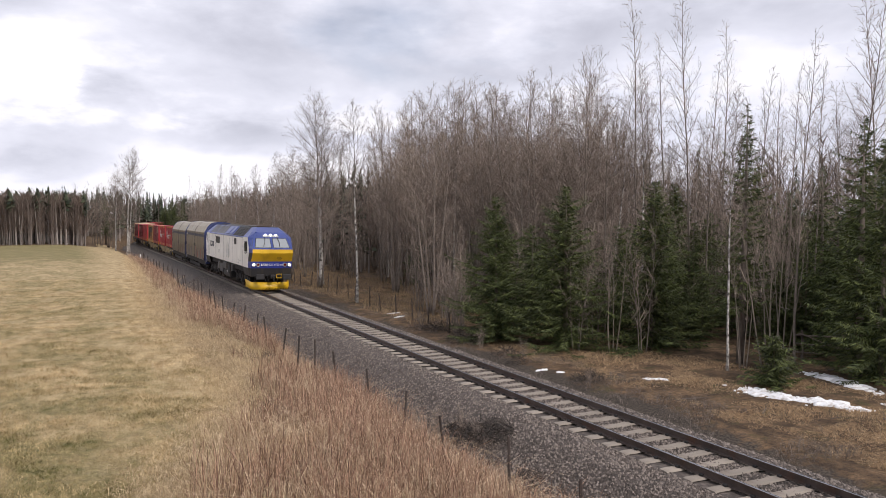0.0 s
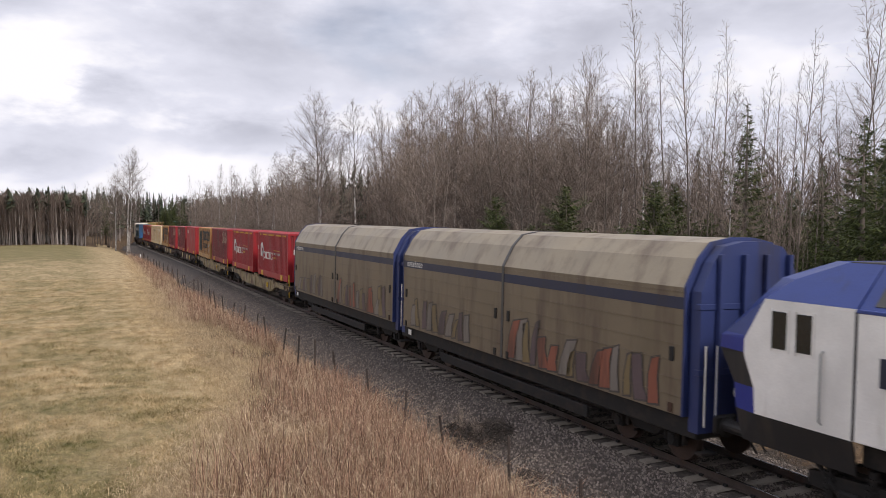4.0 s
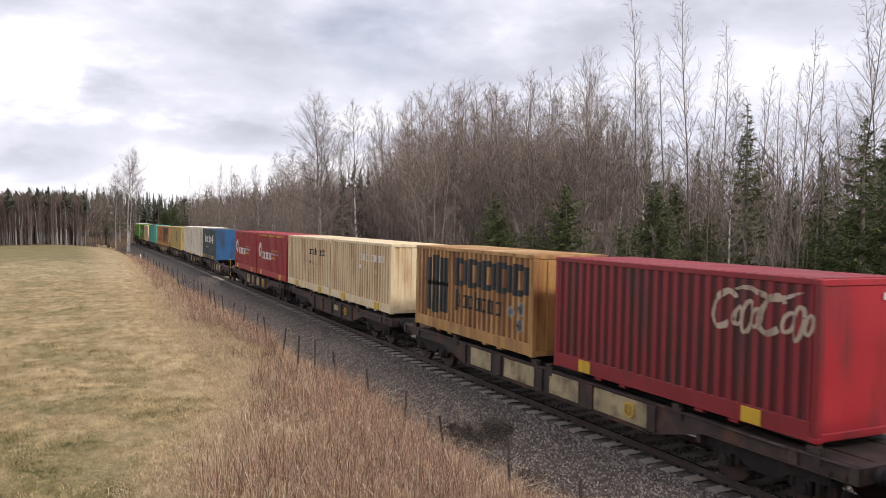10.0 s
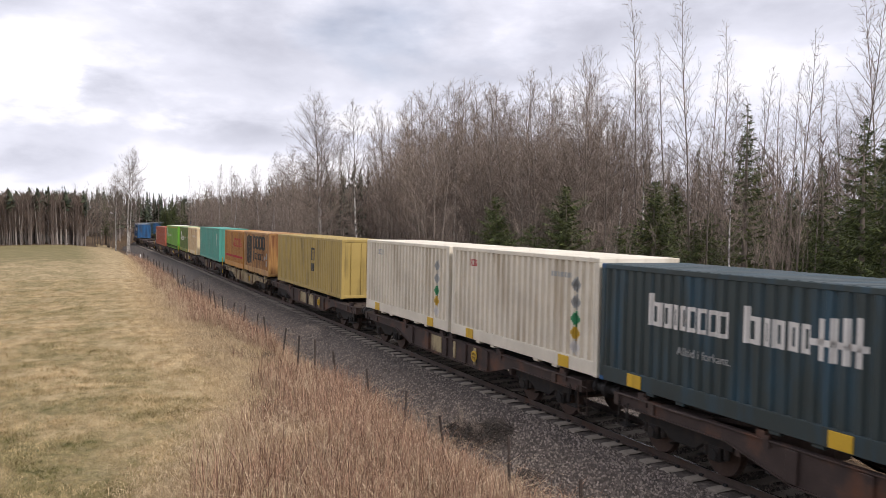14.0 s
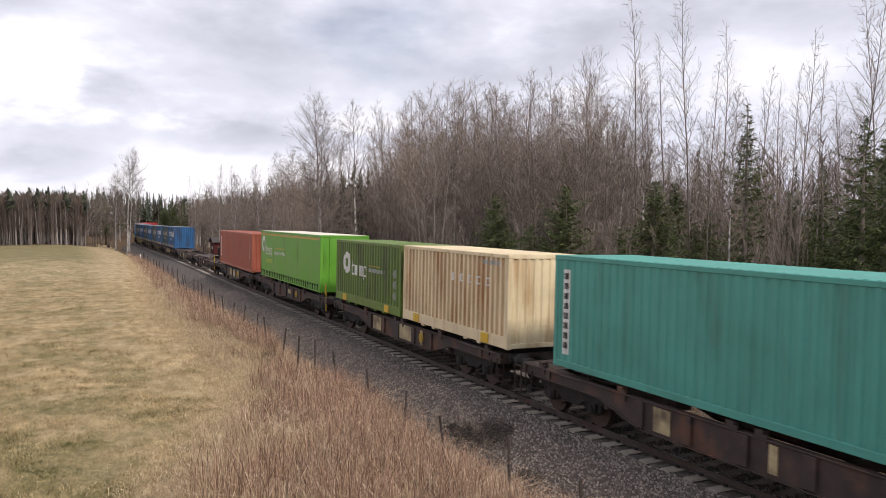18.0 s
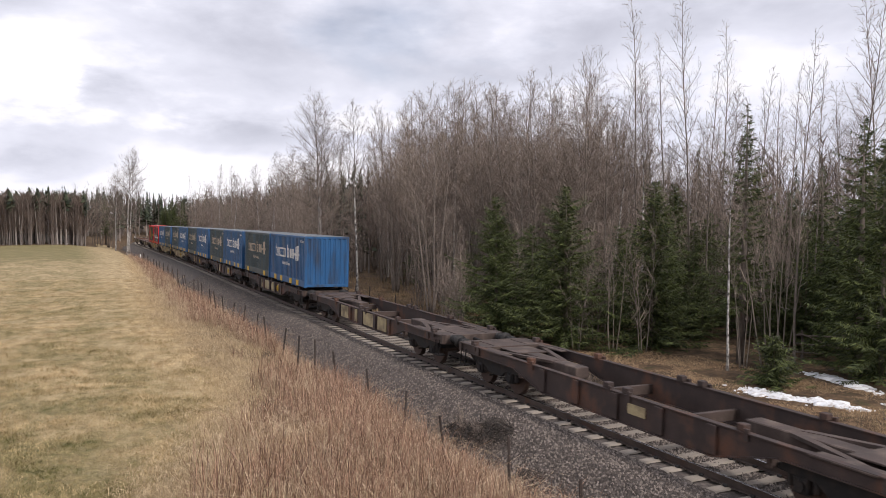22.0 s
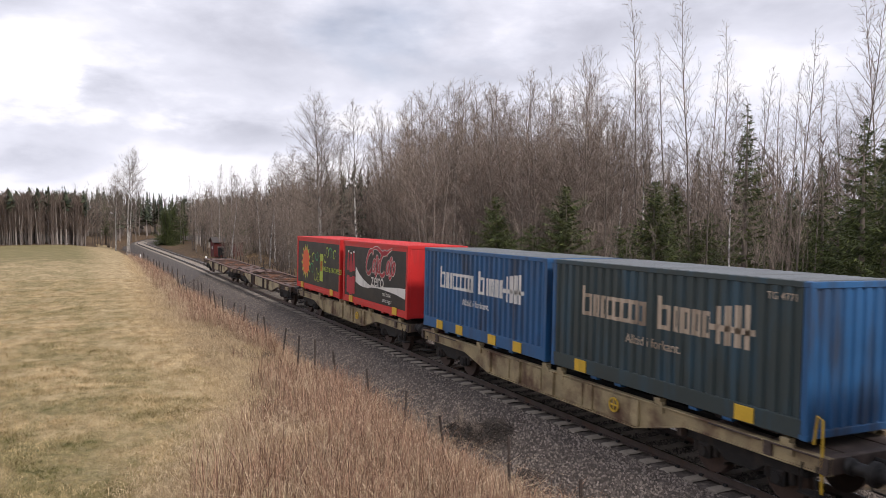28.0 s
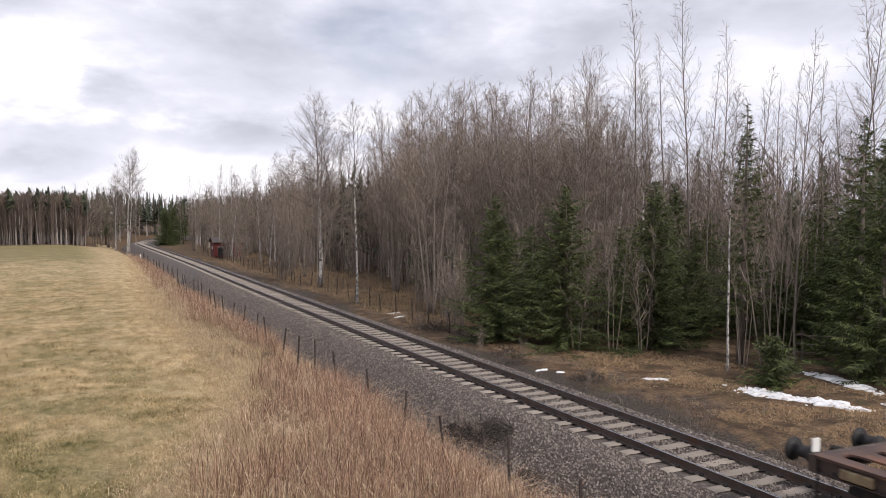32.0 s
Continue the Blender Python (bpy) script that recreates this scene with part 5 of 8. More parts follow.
    over(c2, "printed_can", D_FLAME, [(0.62, 0.98, 1.1, 1.6)])
    for k, (u, v, r) in enumerate(((-0.85, 1.1, 0.36), (-0.65, 1.65, 0.3), (-0.25, 0.85, 0.40), (0.05, 1.85, 0.32), (1.4, 1.8, 0.26), (1.7, 2.1, 0.30), (2.3, 2.0, 0.36), (2.9, 1.95, 0.28), (0.25, 0.7, 0.26))):
        turn = 1 if k % 2 else -1
        path = [(u + turn * r * (1 - i / 34) * math.cos(i * 0.24 + k), v + r * (1 - i / 34) * math.sin(i * 0.24 + k), 0.035 * (1 - i / 26) + 0.006) for i in range(24)]
        band(c2, "printed_tendril", D_LIME if k % 3 else D_GREEN, path, -1.244)
    lettering("WILD & UNTAMED", 0.34, D_LIME, c2, on_side(-1.250, 1.15, 1.12))


consist()
# ---------------------------------------------------------------- locomotive
P_LOCOWHITE = paint("locomotive_white", (0.84, 0.82, 0.775), 0.15, 1.0, (0.30, 0.25, 0.19), 0.4)
P_LOCOBLUE = paint("locomotive_blue", (0.034, 0.058, 0.225), 0.12, 1.0, GRIME, 0.35)
P_LOCODEEP = paint("lamp_band_blue", (0.018, 0.035, 0.25), 0.1, 1.0, GRIME, 0.35)
P_LOCOYELLOW = paint("locomotive_yellow", (0.66, 0.40, 0.012), 0.12, 1.0, (0.2, 0.11, 0.02), 0.4)
P_LOCODARK = paint("underframe_grey", (0.020, 0.019, 0.020), 0.35, 1.0, (0.06, 0.045, 0.032), 0.6)
P_ROOFGREY = paint("roof_panel_grey", (0.070, 0.067, 0.066), 0.3, 1.0, GRIME, 0.5)
D_NAVY = paint("nameplate_navy", (0.014, 0.017, 0.04), 0.15)
P_EQUIP = paint("underfloor_box_grey", (0.060, 0.060, 0.064), 0.45, 1.0, (0.11, 0.085, 0.06), 0.6)
P_ROOFDARK = paint("equipment_grey", (0.024, 0.023, 0.024), 0.4, 1.0, (0.10, 0.08, 0.06), 0.6)
LAMP = glow("lit_headlamp", (1.0, 0.96, 0.86), 2.2)
REDLAMP = material("red_lens", (0.12, 0.01, 0.012), 0.2)


def glass(name, tint, rough=0.06):
    m = bpy.data.materials.new(name)
    m.use_nodes = True
    b = m.node_tree.nodes["Principled BSDF"]
    b.inputs["Base Color"].default_value = (*tint, 1)
    b.inputs["Roughness"].default_value = rough
    b.inputs["IOR"].default_value = 1.6
    b.inputs["Coat Weight"].default_value = 1.0
    b.inputs["Coat IOR"].default_value = 2.0
    return m


GLASS = glass("cab_glass", (0.20, 0.22, 0.23))
GLASS_DARK = material("dark_side_glass", (0.016, 0.016, 0.018), 0.12, 0, 0.1, bump=0.0)

# height, set-back of the face behind the nose, half width of the face, set-back of the side's front edge
CAB = [(1.05, 0.58, 1.33, 1.05), (1.62, 0.46, 1.40, 0.98), (2.08, 0.42, 1.41, 0.95), (2.60, 0.06, 1.37, 0.72), (2.68, 0.02, 1.38, 0.70), (2.92, 0.04, 1.38, 0.70), (2.99, 0.14, 1.36, 0.74),
       (3.70, 0.80, 1.20, 1.15), (4.06, 1.06, 0.98, 1.5), (4.40, 1.95, 0.72, 2.3)]
SIDE_HALF = [(1.05, 1.36), (1.62, 1.50), (2.08, 1.50), (2.60, 1.50), (2.68, 1.50), (2.92, 1.50), (2.99, 1.50), (3.66, 1.50), (4.06, 1.18), (4.40, 0.86)]
NOSE = -9.7
REAR = 2.1             # the rear cab stands this much further from the middle


def cab_face(i, j, cols, mat, name, parent, label="", grow=0.0, turn=0):
    """A strip of the cab shell between height rows i and j; cols picks columns 0..4 from the near side round the face."""
    b = Build()
    rows = []
    for k in range(i, j + 1):
        z, back, hw, sb = CAB[k]
        sh = SIDE_HALF[k][1]
        p = [(-sh, 2.92), (-sh, sb), (-hw, back), (hw, back), (sh, sb), (sh, 2.92)]
        rows.append([(x * (1 + grow / 1.5), NOSE + y - grow, z) for x, y in p])
    for r0, r1 in zip(rows, rows[1:]):
        for c in cols:
            q = [r0[c], r0[c + 1], r1[c + 1], r1[c]]
            cen = Vector((0, NOSE + 2.4, 2.6))
            inn = [tuple(Vector(v) + (cen - Vector(v)).normalized() * 0.06) for v in q]
            b.add(q + inn, [(0, 1, 2, 3), (7, 6, 5, 4), (0, 4, 5, 1), (1, 5, 6, 2), (2, 6, 7, 3), (3, 7, 4, 0)])
    me = b.mesh(name, mat)
    bm = bmesh.new(); bm.from_mesh(me)
    bmesh.ops.remove_doubles(bm, verts=bm.verts, dist=0.002)
    bm.to_mesh(me); bm.free()
    return part(name, outward(me), None, parent, label, pose(0, REAR if turn else 0, 0, 0, 0, turn))


def on_screen(u, v):
    """A place on the sloping windscreen: u across in metres, v from 0 at its foot to 1."""
    z = 2.99 + (3.70 - 2.99) * v
    y = NOSE + 0.14 + (0.80 - 0.14) * v
    return Vector((u, y, z))


def slab(b, corners, lift, thick=0.02):
    n = (corners[1] - corners[0]).cross(corners[3] - corners[0]).normalized()
    if n.y > 0:
        n = -n
    out = [tuple(c + n * lift) for c in corners] + [tuple(c + n * (lift - thick)) for c in corners]
    return b.add(out, [(0, 1, 2, 3), (7, 6, 5, 4), (0, 4, 5, 1), (1, 5, 6, 2), (2, 6, 7, 3), (3, 7, 4, 0)])


def cab(loco, turn, lamps):
    side = (0, 4)
    cab_face(0, 1, range(5), P_LOCODARK, "skirt", loco, turn=turn)
    cab_face(1, 2, (1, 2, 3), P_LOCODEEP, "lamp_band", loco, "deep blue band with the lamps", turn=turn)
    cab_face(2, 3, (2,), P_LOCOYELLOW, "nose_panel", loco, "yellow nose panel", turn=turn)
    cab_face(3, 5, (2,), P_LOCOYELLOW, "nose_panel", loco, "yellow nose panel", turn=turn)
    for c in (1, 3):
        cab_face(2, 4, (c,), P_LOCODARK, "corner_trim", loco, "dark corner trim", turn=turn)
        cab_face(4, 6, (c,), P_LOCODEEP, "corner_trim", loco, turn=turn)
    cab_face(5, 6, (2,), P_LOCOBLUE, "screen_sill", loco, turn=turn)
    cab_face(6, 7, (1, 2, 3), P_LOCOBLUE, "screen_frame", loco, "blue windscreen surround", turn=turn)
    cab_face(7, 9, range(5), P_LOCOBLUE, "cab_roof", loco, turn=turn)
    for c in side:
        cab_face(1, 7, (c,), P_LOCOWHITE, "cab_side", loco, "white cab side", turn=turn)
    at = pose(0, REAR if turn else 0, 0, 0, 0, turn)
    for s in (-1, 1):
        q = [on_screen(s * 0.10, 0.06), on_screen(s * 1.16, 0.06), on_screen(s * 1.02, 0.90), on_screen(s * 0.10, 0.90)]
        fr = [on_screen(s * 0.07, 0.03), on_screen(s * 1.20, 0.03), on_screen(s * 1.05, 0.94), on_screen(s * 0.07, 0.94)]
        part("window_rubber", slab(Build(), fr, 0.012), M_BLACK, loco, at=at)
        part("windscreen", slab(Build(), q, 0.024), GLASS, loco, "pale reflecting windscreen", at)
        w0, w1 = on_screen(s * 0.55 - 0.05, 0.16), on_screen(s * 0.42, 1.02)
        part("wiper", Build().tube([w0 + Vector((0, -0.05, 0.02)), (w0 + w1) / 2 + Vector((0.05, -0.06, 0.02)), w1 + Vector((0, -0.05, 0.03))], 0.018, 6), M_BLACK, loco, at=at)
        for k, (x, m) in enumerate(((1.22, LAMP if lamps else D_GREY), (0.92, REDLAMP))):
            rim = part("headlight" if k == 0 else "tail_light", Build().disc((s * x, NOSE + 0.40, 1.86), "y", 0.135, 0.10, 20, 0.095), D_GREY, loco, at=at)
            part("lens", Build().disc((s * x, NOSE + 0.385, 1.86), "y", 0.085, 0.06, 20), m, rim)
        bf = part("buffer", Build().box(s * 0.9 - 0.30, s * 0.9 + 0.30, NOSE - 0.32, NOSE - 0.24, 0.88, 1.26, 0.05).disc((s * 0.9, NOSE + 0.1, 1.06), "y", 0.13, 0.75, 14), P_LOCODARK, loco, at=at)
        part("handle", Build().tube([(s * 0.3, NOSE - 0.05, 2.64), (s * 0.34, NOSE - 0.1, 2.62), (s * 0.75, NOSE - 0.1, 2.62), (s * 0.8, NOSE - 0.05, 2.64)], 0.015, 6), P_LOCOYELLOW, loco, at=at)
        if lamps:
            part("cab_side_window", Build().box(s * 1.49, s * 1.56, NOSE + 1.42, NOSE + 1.85, 2.72, 3.42, 0.03), GLASS_DARK, loco, "dark side window with a mirror", at)
            part("mirror_arm", Build().tube([(s * 1.5, NOSE + 1.35, 2.66), (s * 1.60, NOSE + 1.33, 2.60), (s * 1.60, NOSE + 1.75, 2.62), (s * 1.5, NOSE + 1.8, 2.68)], 0.02, 6), M_BLACK, loco, at=at)
        else:
            for y in (1.32, 1.82):
                fr = part("cab_side_window", Build().box(s * 1.485, s * 1.515, NOSE + y, NOSE + y + 0.32, 2.85, 3.50, 0.01), GLASS_DARK, loco, "narrow dark side window", at)
                part("window_frame", Build().box(s * 1.49, s * 1.53, NOSE + y - 0.04, NOSE + y, 2.80, 3.55, 0.005).box(s * 1.49, s * 1.53, NOSE + y + 0.32, NOSE + y + 0.36, 2.80, 3.55, 0.005), P_LOCOWHITE, fr)
            part("cab_hand_rail", Build().tube([(s * 1.5, NOSE + 2.35, 1.75), (s * 1.56, NOSE + 2.35, 1.8), (s * 1.56, NOSE + 2.35, 2.9), (s * 1.5, NOSE + 2.35, 2.95)], 0.018, 6), D_GREY, loco, at=at)
    lampbox = [on_screen(-0.55, 1.06), on_screen(0.55, 1.06), on_screen(0.50, 1.40), on_screen(-0.50, 1.40)]
    part("lamp_panel", slab(Build(), lampbox, 0.03, 0.12), D_GREY, loco, "grey panel with three lamps", at)
    for x in (-0.36, 0.0, 0.36):
        p = on_screen(x, 1.22) + Vector((0, -0.06, 0.03))
        part("headlight", Build().disc(tuple(p), "y", 0.075, 0.06, 18), LAMP if lamps else D_GREY, loco, at=at)
    part("coupling", Build().box(-0.16, 0.16, NOSE - 0.1, NOSE + 0.5, 0.92, 1.18, 0.03).tube([(0, NOSE - 0.1, 1.05), (0, NOSE - 0.3, 1.0), (0.03, NOSE - 0.32, 0.72)], 0.05, 8), M_BLACK, loco, at=at)
    part("coupling_bar", Build().tube([(0.2, NOSE - 0.22, 1.0), (0.2, NOSE - 0.22, 1.25), (0.55, NOSE - 0.22, 1.25), (0.55, NOSE - 0.22, 1.0), (0.2, NOSE - 0.22, 1.0)], 0.025, 6), P_LOCOYELLOW, loco, at=at)
    for x in (-0.5, -0.3, 0.35, 0.6):
        part("air_hose", Build().tube([(x, NOSE + 0.45, 1.1), (x, NOSE + 0.2, 1.0), (x + 0.03, NOSE + 0.12, 0.8), (x + 0.05, NOSE + 0.3, 0.62)], 0.025, 6), M_BLACK, loco, at=at)
    if not lamps:
        return
    # snow plough with a curved blade and a striped lower edge
    b = Build()
    arc = [(-1.45, 1.9), (-1.42, 1.2), (-1.25, 0.75), (-0.9, 0.5), (-0.4, 0.38), (0, 0.35), (0.4, 0.38), (0.9, 0.5), (1.25, 0.75), (1.42, 1.2), (1.45, 1.9)]
    rows = [(0.14, 0.10), (0.28, 0.0), (0.46, 0.06), (0.64, 0.26)]
    for dy in (0.0, 0.05):
        for z, o in rows:
            b.v += [(x, NOSE + y + o + dy, z + (0.12 if abs(x) > 1.4 else 0)) for x, y in arc]
    k = len(arc)
    for s in (0, 1):
        for r in range(3):
            for i in range(k - 1):
                o = s * 4 * k + r * k + i
                b.f.append((o, o + 1, o + k + 1, o + k) if s == 0 else (o + k, o + k + 1, o + 1, o))
    part("snow_plough", b, P_LOCOYELLOW, loco, "yellow curved snow plough", at, smooth=True, fix=False)
    st = Build()
    for i in range(13):
        x = -1.2 + i * 0.2
        y = np.interp(x, [p[0] for p in arc], [p[1] for p in arc])
        st.add([(x, NOSE + y + 0.085, 0.145), (x + 0.07, NOSE + y + 0.085, 0.145), (x + 0.12, NOSE + y + 0.005, 0.25), (x + 0.05, NOSE + y + 0.005, 0.25)], [(0, 1, 2, 3)])
    part("plough_stripe", st, M_BLACK, loco, at=at, fix=False)


def locomotive():
    s_mid = 62.75
    loco = thing("locomotive", "white and blue diesel locomotive, yellow nose and plough, lamps lit", "locomotive")
    Y = lambda s: s - s_mid
    cab(loco, 0, True)
    cab(loco, 180, False)
    a, z = NOSE + 2.92, -NOSE - 2.92 + REAR
    seams = [a, Y(60.2), Y(64.24), Y(68.5), z]
    for y0, y1 in zip(seams, seams[1:]):
        for s in (-1, 1):
            part("side_panel", Build().box(s * 1.47 - 0.03, s * 1.47 + 0.03, y0 + 0.02, y1 - 0.02, 1.62, 3.66, 0.012), P_LOCOWHITE, loco, "white body panel")
            part("panel_rib", Build().box(s * 1.495 - 0.01, s * 1.495 + 0.01, y0 + 0.05, y1 - 0.05, 2.36, 2.375).box(s * 1.495 - 0.01, s * 1.495 + 0.01, y0 + 0.05, y1 - 0.05, 1.98, 1.995), P_LOCOWHITE, loco)
    roof_at = lambda t: (1.50 - 0.64 * t, 3.66 + 0.74 * t)
    def on_slope(s, t0, t1, y0, y1, lift, thick=0.02):
        """A flat plate on the roof slope between two shares of its height."""
        (x0, z0), (x1, z1) = roof_at(t0), roof_at(t1)
        n = Vector((0.74, 0.64)).normalized()
        c = [(x0 + n.x * lift, z0 + n.y * lift), (x1 + n.x * lift, z1 + n.y * lift), (x1 + n.x * (lift - thick), z1 + n.y * (lift - thick)), (x0 + n.x * (lift - thick), z0 + n.y * (lift - thick))]
        return Build().prism([(s * u, v) for u, v in c], "y", y0, y1)
    for y0, y1, kind, lab in ((a, Y(60.2), "grille", "blue roof slope round a black grille"), (Y(60.2), Y(64.24), "hatch", "blue roof slope with two hatches"), (Y(64.24), Y(68.5), "panel", "blue roof slope with dark panels"), (Y(68.5), z, "panel", "blue roof slope with dark panels")):
        for s in (-1, 1):
            p0, p1 = roof_at(0), roof_at(1)
            b = Build().prism([(s * p0[0], p0[1]), (s * p1[0], p1[1]), (s * (p1[0] - 0.08), p1[1] - 0.08), (s * (p0[0] - 0.1), p0[1])], "y", y0 + 0.012, y1 - 0.012)
            r = part("roof_slope", b, P_LOCOBLUE, loco, lab)
            if kind == "panel":
                w = (y1 - y0 - 0.25) / 3
                for i in range(3):
                    part("roof_panel", on_slope(s, 0.13, 0.93, y0 + 0.12 + i * w, y0 + 0.12 + (i + 1) * w - 0.12, 0.012), P_ROOFGREY, r, "dark brown-grey roof panel")
            elif kind == "hatch":
                for u in (0.55, 2.0):
                    part("roof_hatch", on_slope(s, 0.16, 0.95, y0 + u, y0 + u + 1.3, 0.05, 0.05), P_LOCOBLUE, r, "raised blue hatch")
                    part("hatch_edge", on_slope(s, 0.13, 0.16, y0 + u - 0.02, y0 + u + 1.32, 0.03, 0.03), M_BLACK, r)
            else:
                part("grille_bed", on_slope(s, 0.10, 0.97, y0 + 0.12, y1 - 0.12, 0.010), M_BLACK, r, "black louvred grille")
                for i in range(6):
                    part("louvre", on_slope(s, 0.15 + 0.14 * i, 0.19 + 0.14 * i, y0 + 0.14, y1 - 0.14, 0.045, 0.03), P_ROOFDARK, r)
                for i in range(5):
                    yy = y0 + 0.12 + (y1 - y0 - 0.3) * i / 4
                    part("grille_rib", on_slope(s, 0.09, 0.98, yy, yy + 0.06, 0.05, 0.04), P_ROOFGREY, r)
    part("roof_top", Build().box(-0.87, 0.87, NOSE + 2.3, -NOSE - 2.3 + REAR, 4.30, 4.41, 0.02), P_LOCODARK, loco)
    part("roof_edge", Build().box(-1.52, -1.46, a, z, 3.64, 3.70, 0.01).box(1.46, 1.52, a, z, 3.64, 3.70, 0.01), P_LOCOBLUE, loco)
    for y0, y1, mm in ((-6.6, -3.9, F_WHEEL), (-2.6, -1.0, P_ROOFGREY), (3.6, 5.6, P_ROOFGREY), (6.2, 7.0, P_LOCODARK)):
        part("roof_unit", Build().box(-0.55, 0.55, y0, y1, 4.41, 4.47, 0.02), mm, loco)
    for s in (-1, 1):
        for s0, s1, z0, z1 in ((66.1, 68.05, 2.92, 3.46), (58.5, 59.4, 3.08, 3.54)):
            part("side_grille", Build().box(s * 1.50 - 0.015, s * 1.50 + 0.015, Y(s0), Y(s1), z0, z1, 0.008), M_BLACK, loco, "dark side grille")
        part("nameplate", Build().box(s * 1.505 - 0.014, s * 1.505 + 0.014, Y(69.23), Y(71.2), 2.55, 3.0), D_NAVY, loco, "dark navy nameplate")
        part("service_door", Build().box(s * 1.50 - 0.008, s * 1.50 + 0.008, Y(61.52), Y(62.1), 2.0, 3.58, 0.006), P_LOCOWHITE, loco)
        edge = [(Y(61.60), 1.98), (Y(62.02), 1.98), (Y(62.12), 2.08), (Y(62.12), 3.5), (Y(62.02), 3.6), (Y(61.60), 3.6), (Y(61.50), 3.5), (Y(61.50), 2.08), (Y(61.60), 1.98)]
        part("door_seal", Build().tube([(s * 1.503, u, v) for u, v in edge], 0.011, 5), D_GREY, loco)
        for yy in (61.40, 62.22):
            part("hand_rail", Build().tube([(s * 1.53, Y(yy), 1.96), (s * 1.56, Y(yy), 2.0), (s * 1.56, Y(yy), 3.06), (s * 1.53, Y(yy), 3.1)], 0.018, 6), D_GREY, loco)
        part("underframe", Build().box(s * 1.18 - 0.05, s * 1.18 + 0.05, a, z, 1.34, 1.64, 0.02), F_BOGIE, loco)
        for y in seams:
            part("panel_seam", Build().box(s * 1.49 - 0.012, s * 1.49 + 0.012, y - 0.022, y + 0.022, 1.63, 3.66), P_LOCODARK, loco)
        for s0, s1, z0, z1 in ((63.4, 64.95, 0.95, 1.5), (62.25, 62.85, 0.66, 1.5), (65.05, 66.5, 0.62, 1.3), (66.7, 67.6, 0.8, 1.4), (60.6, 61.3, 1.0, 1.5)):
            bx = part("equipment_box", Build().box(s * 1.1 - 0.28, s * 1.1 + 0.28, Y(s0), Y(s1), z0, z1, 0.03), P_EQUIP, loco, "grey equipment box")
            part("box_lid", Build().box(s * 1.39 - 0.01, s * 1.39 + 0.01, Y(s0) + 0.06, Y(s1) - 0.06, z0 + 0.06, z1 - 0.06, 0.008), P_EQUIP, bx)
        for k in range(6):
            part("vent_slot", Build().box(s * 1.385, s * 1.392, Y(65.2) + k * 0.2, Y(65.3) + k * 0.2, 1.14, 1.22), M_BLACK, loco)
        lad = Build()
        for yy in (61.58, 62.0):
            lad.tube([(s * 1.45, Y(yy), 0.72), (s * 1.45, Y(yy), 1.66)], 0.025, 6)
        for k in range(4):
            lad.box(s * 1.45 - 0.05, s * 1.45 + 0.05, Y(61.58), Y(62.0), 0.74 + k * 0.3, 0.77 + k * 0.3)
        part("ladder", lad, P_EQUIP, loco, "pale metal ladder")
        part("air_pipe", Build().tube([(s * 1.3, Y(60.3), 1.55), (s * 1.34, Y(61.0), 1.3), (s * 1.3, Y(61.5), 0.95)], 0.018, 6), D_GREY, loco)
        part("data_plate", Build().box(s * 1.385, s * 1.392, Y(62.9), Y(63.05), 0.75, 0.92), M_WHITE, loco)
    part("under_gear", Build().box(-0.92, 0.92, a, z, 0.80, 1.3, 0.03).box(-0.8, 0.8, Y(65.2), Y(67.4), 0.5, 0.9, 0.04), F_BOGIE, loco)
    part("fuel_tank", Build().box(-1.3, 1.3, Y(62.2), Y(65.1), 0.36, 0.96, 0.12), P_LOCODARK, loco)
    part("frame", Build().box(-1.25, 1.25, a, z, 1.2, 1.66, 0.02), F_BOGIE, loco)
    word = bars(-0.82, 2.72, 0.2, [0.13] * 4 + [0.16] + [0.09] * 4, 0.045, (5, 8)) + [(-0.82, 0.75, 2.61, 2.635)]
    rd = Build()
    for u0, u1, v0, v1 in word:
        rd.box(-1.526, -1.520, Y(70.2) - u1, Y(70.1) - u0, v0, v1)
    part("word_mark", rd, D_WHITE, loco)
    lettering("06", 0.42, D_BLACK, loco, on_side(-1.504, -Y(66.68), 2.12))
    for s0, z0, w in ((58.28, 2.08, 0.5), (58.2, 2.0, 0.7), (57.75, 1.9, 0.3), (57.75, 1.82, 0.35), (58.25, 1.78, 0.9), (57.2, 1.95, 0.7)):
        part("data_line", Build().box(-1.504, -1.498, Y(s0 - w), Y(s0), z0, z0 + 0.03), D_GREY, loco)
    lettering("06", 0.40, D_BLACK, loco, on_side(-1.504, -Y(55.62), 2.95))
    lettering("06", 0.30, D_BLACK, loco, Matrix(((1, 0, 0, 0.32), (0, -0.57, -0.82, NOSE + 0.14), (0, 0.82, -0.57, 2.24), (0, 0, 0, 1))))
    bb = Build()
    for u0, u1, v0, v1 in bars(-0.72, 1.78, 0.15, [0.16, 0.13, 0.16], 0.02):
        bb.box(u0, u1, NOSE + 0.415, NOSE + 0.42, v0, v1)
    part("word_mark", bb, D_WHITE, loco)
    lettering("DE 2700-06", 0.2, D_WHITE, loco, on_front(-0.16, NOSE + 0.432, 1.79))
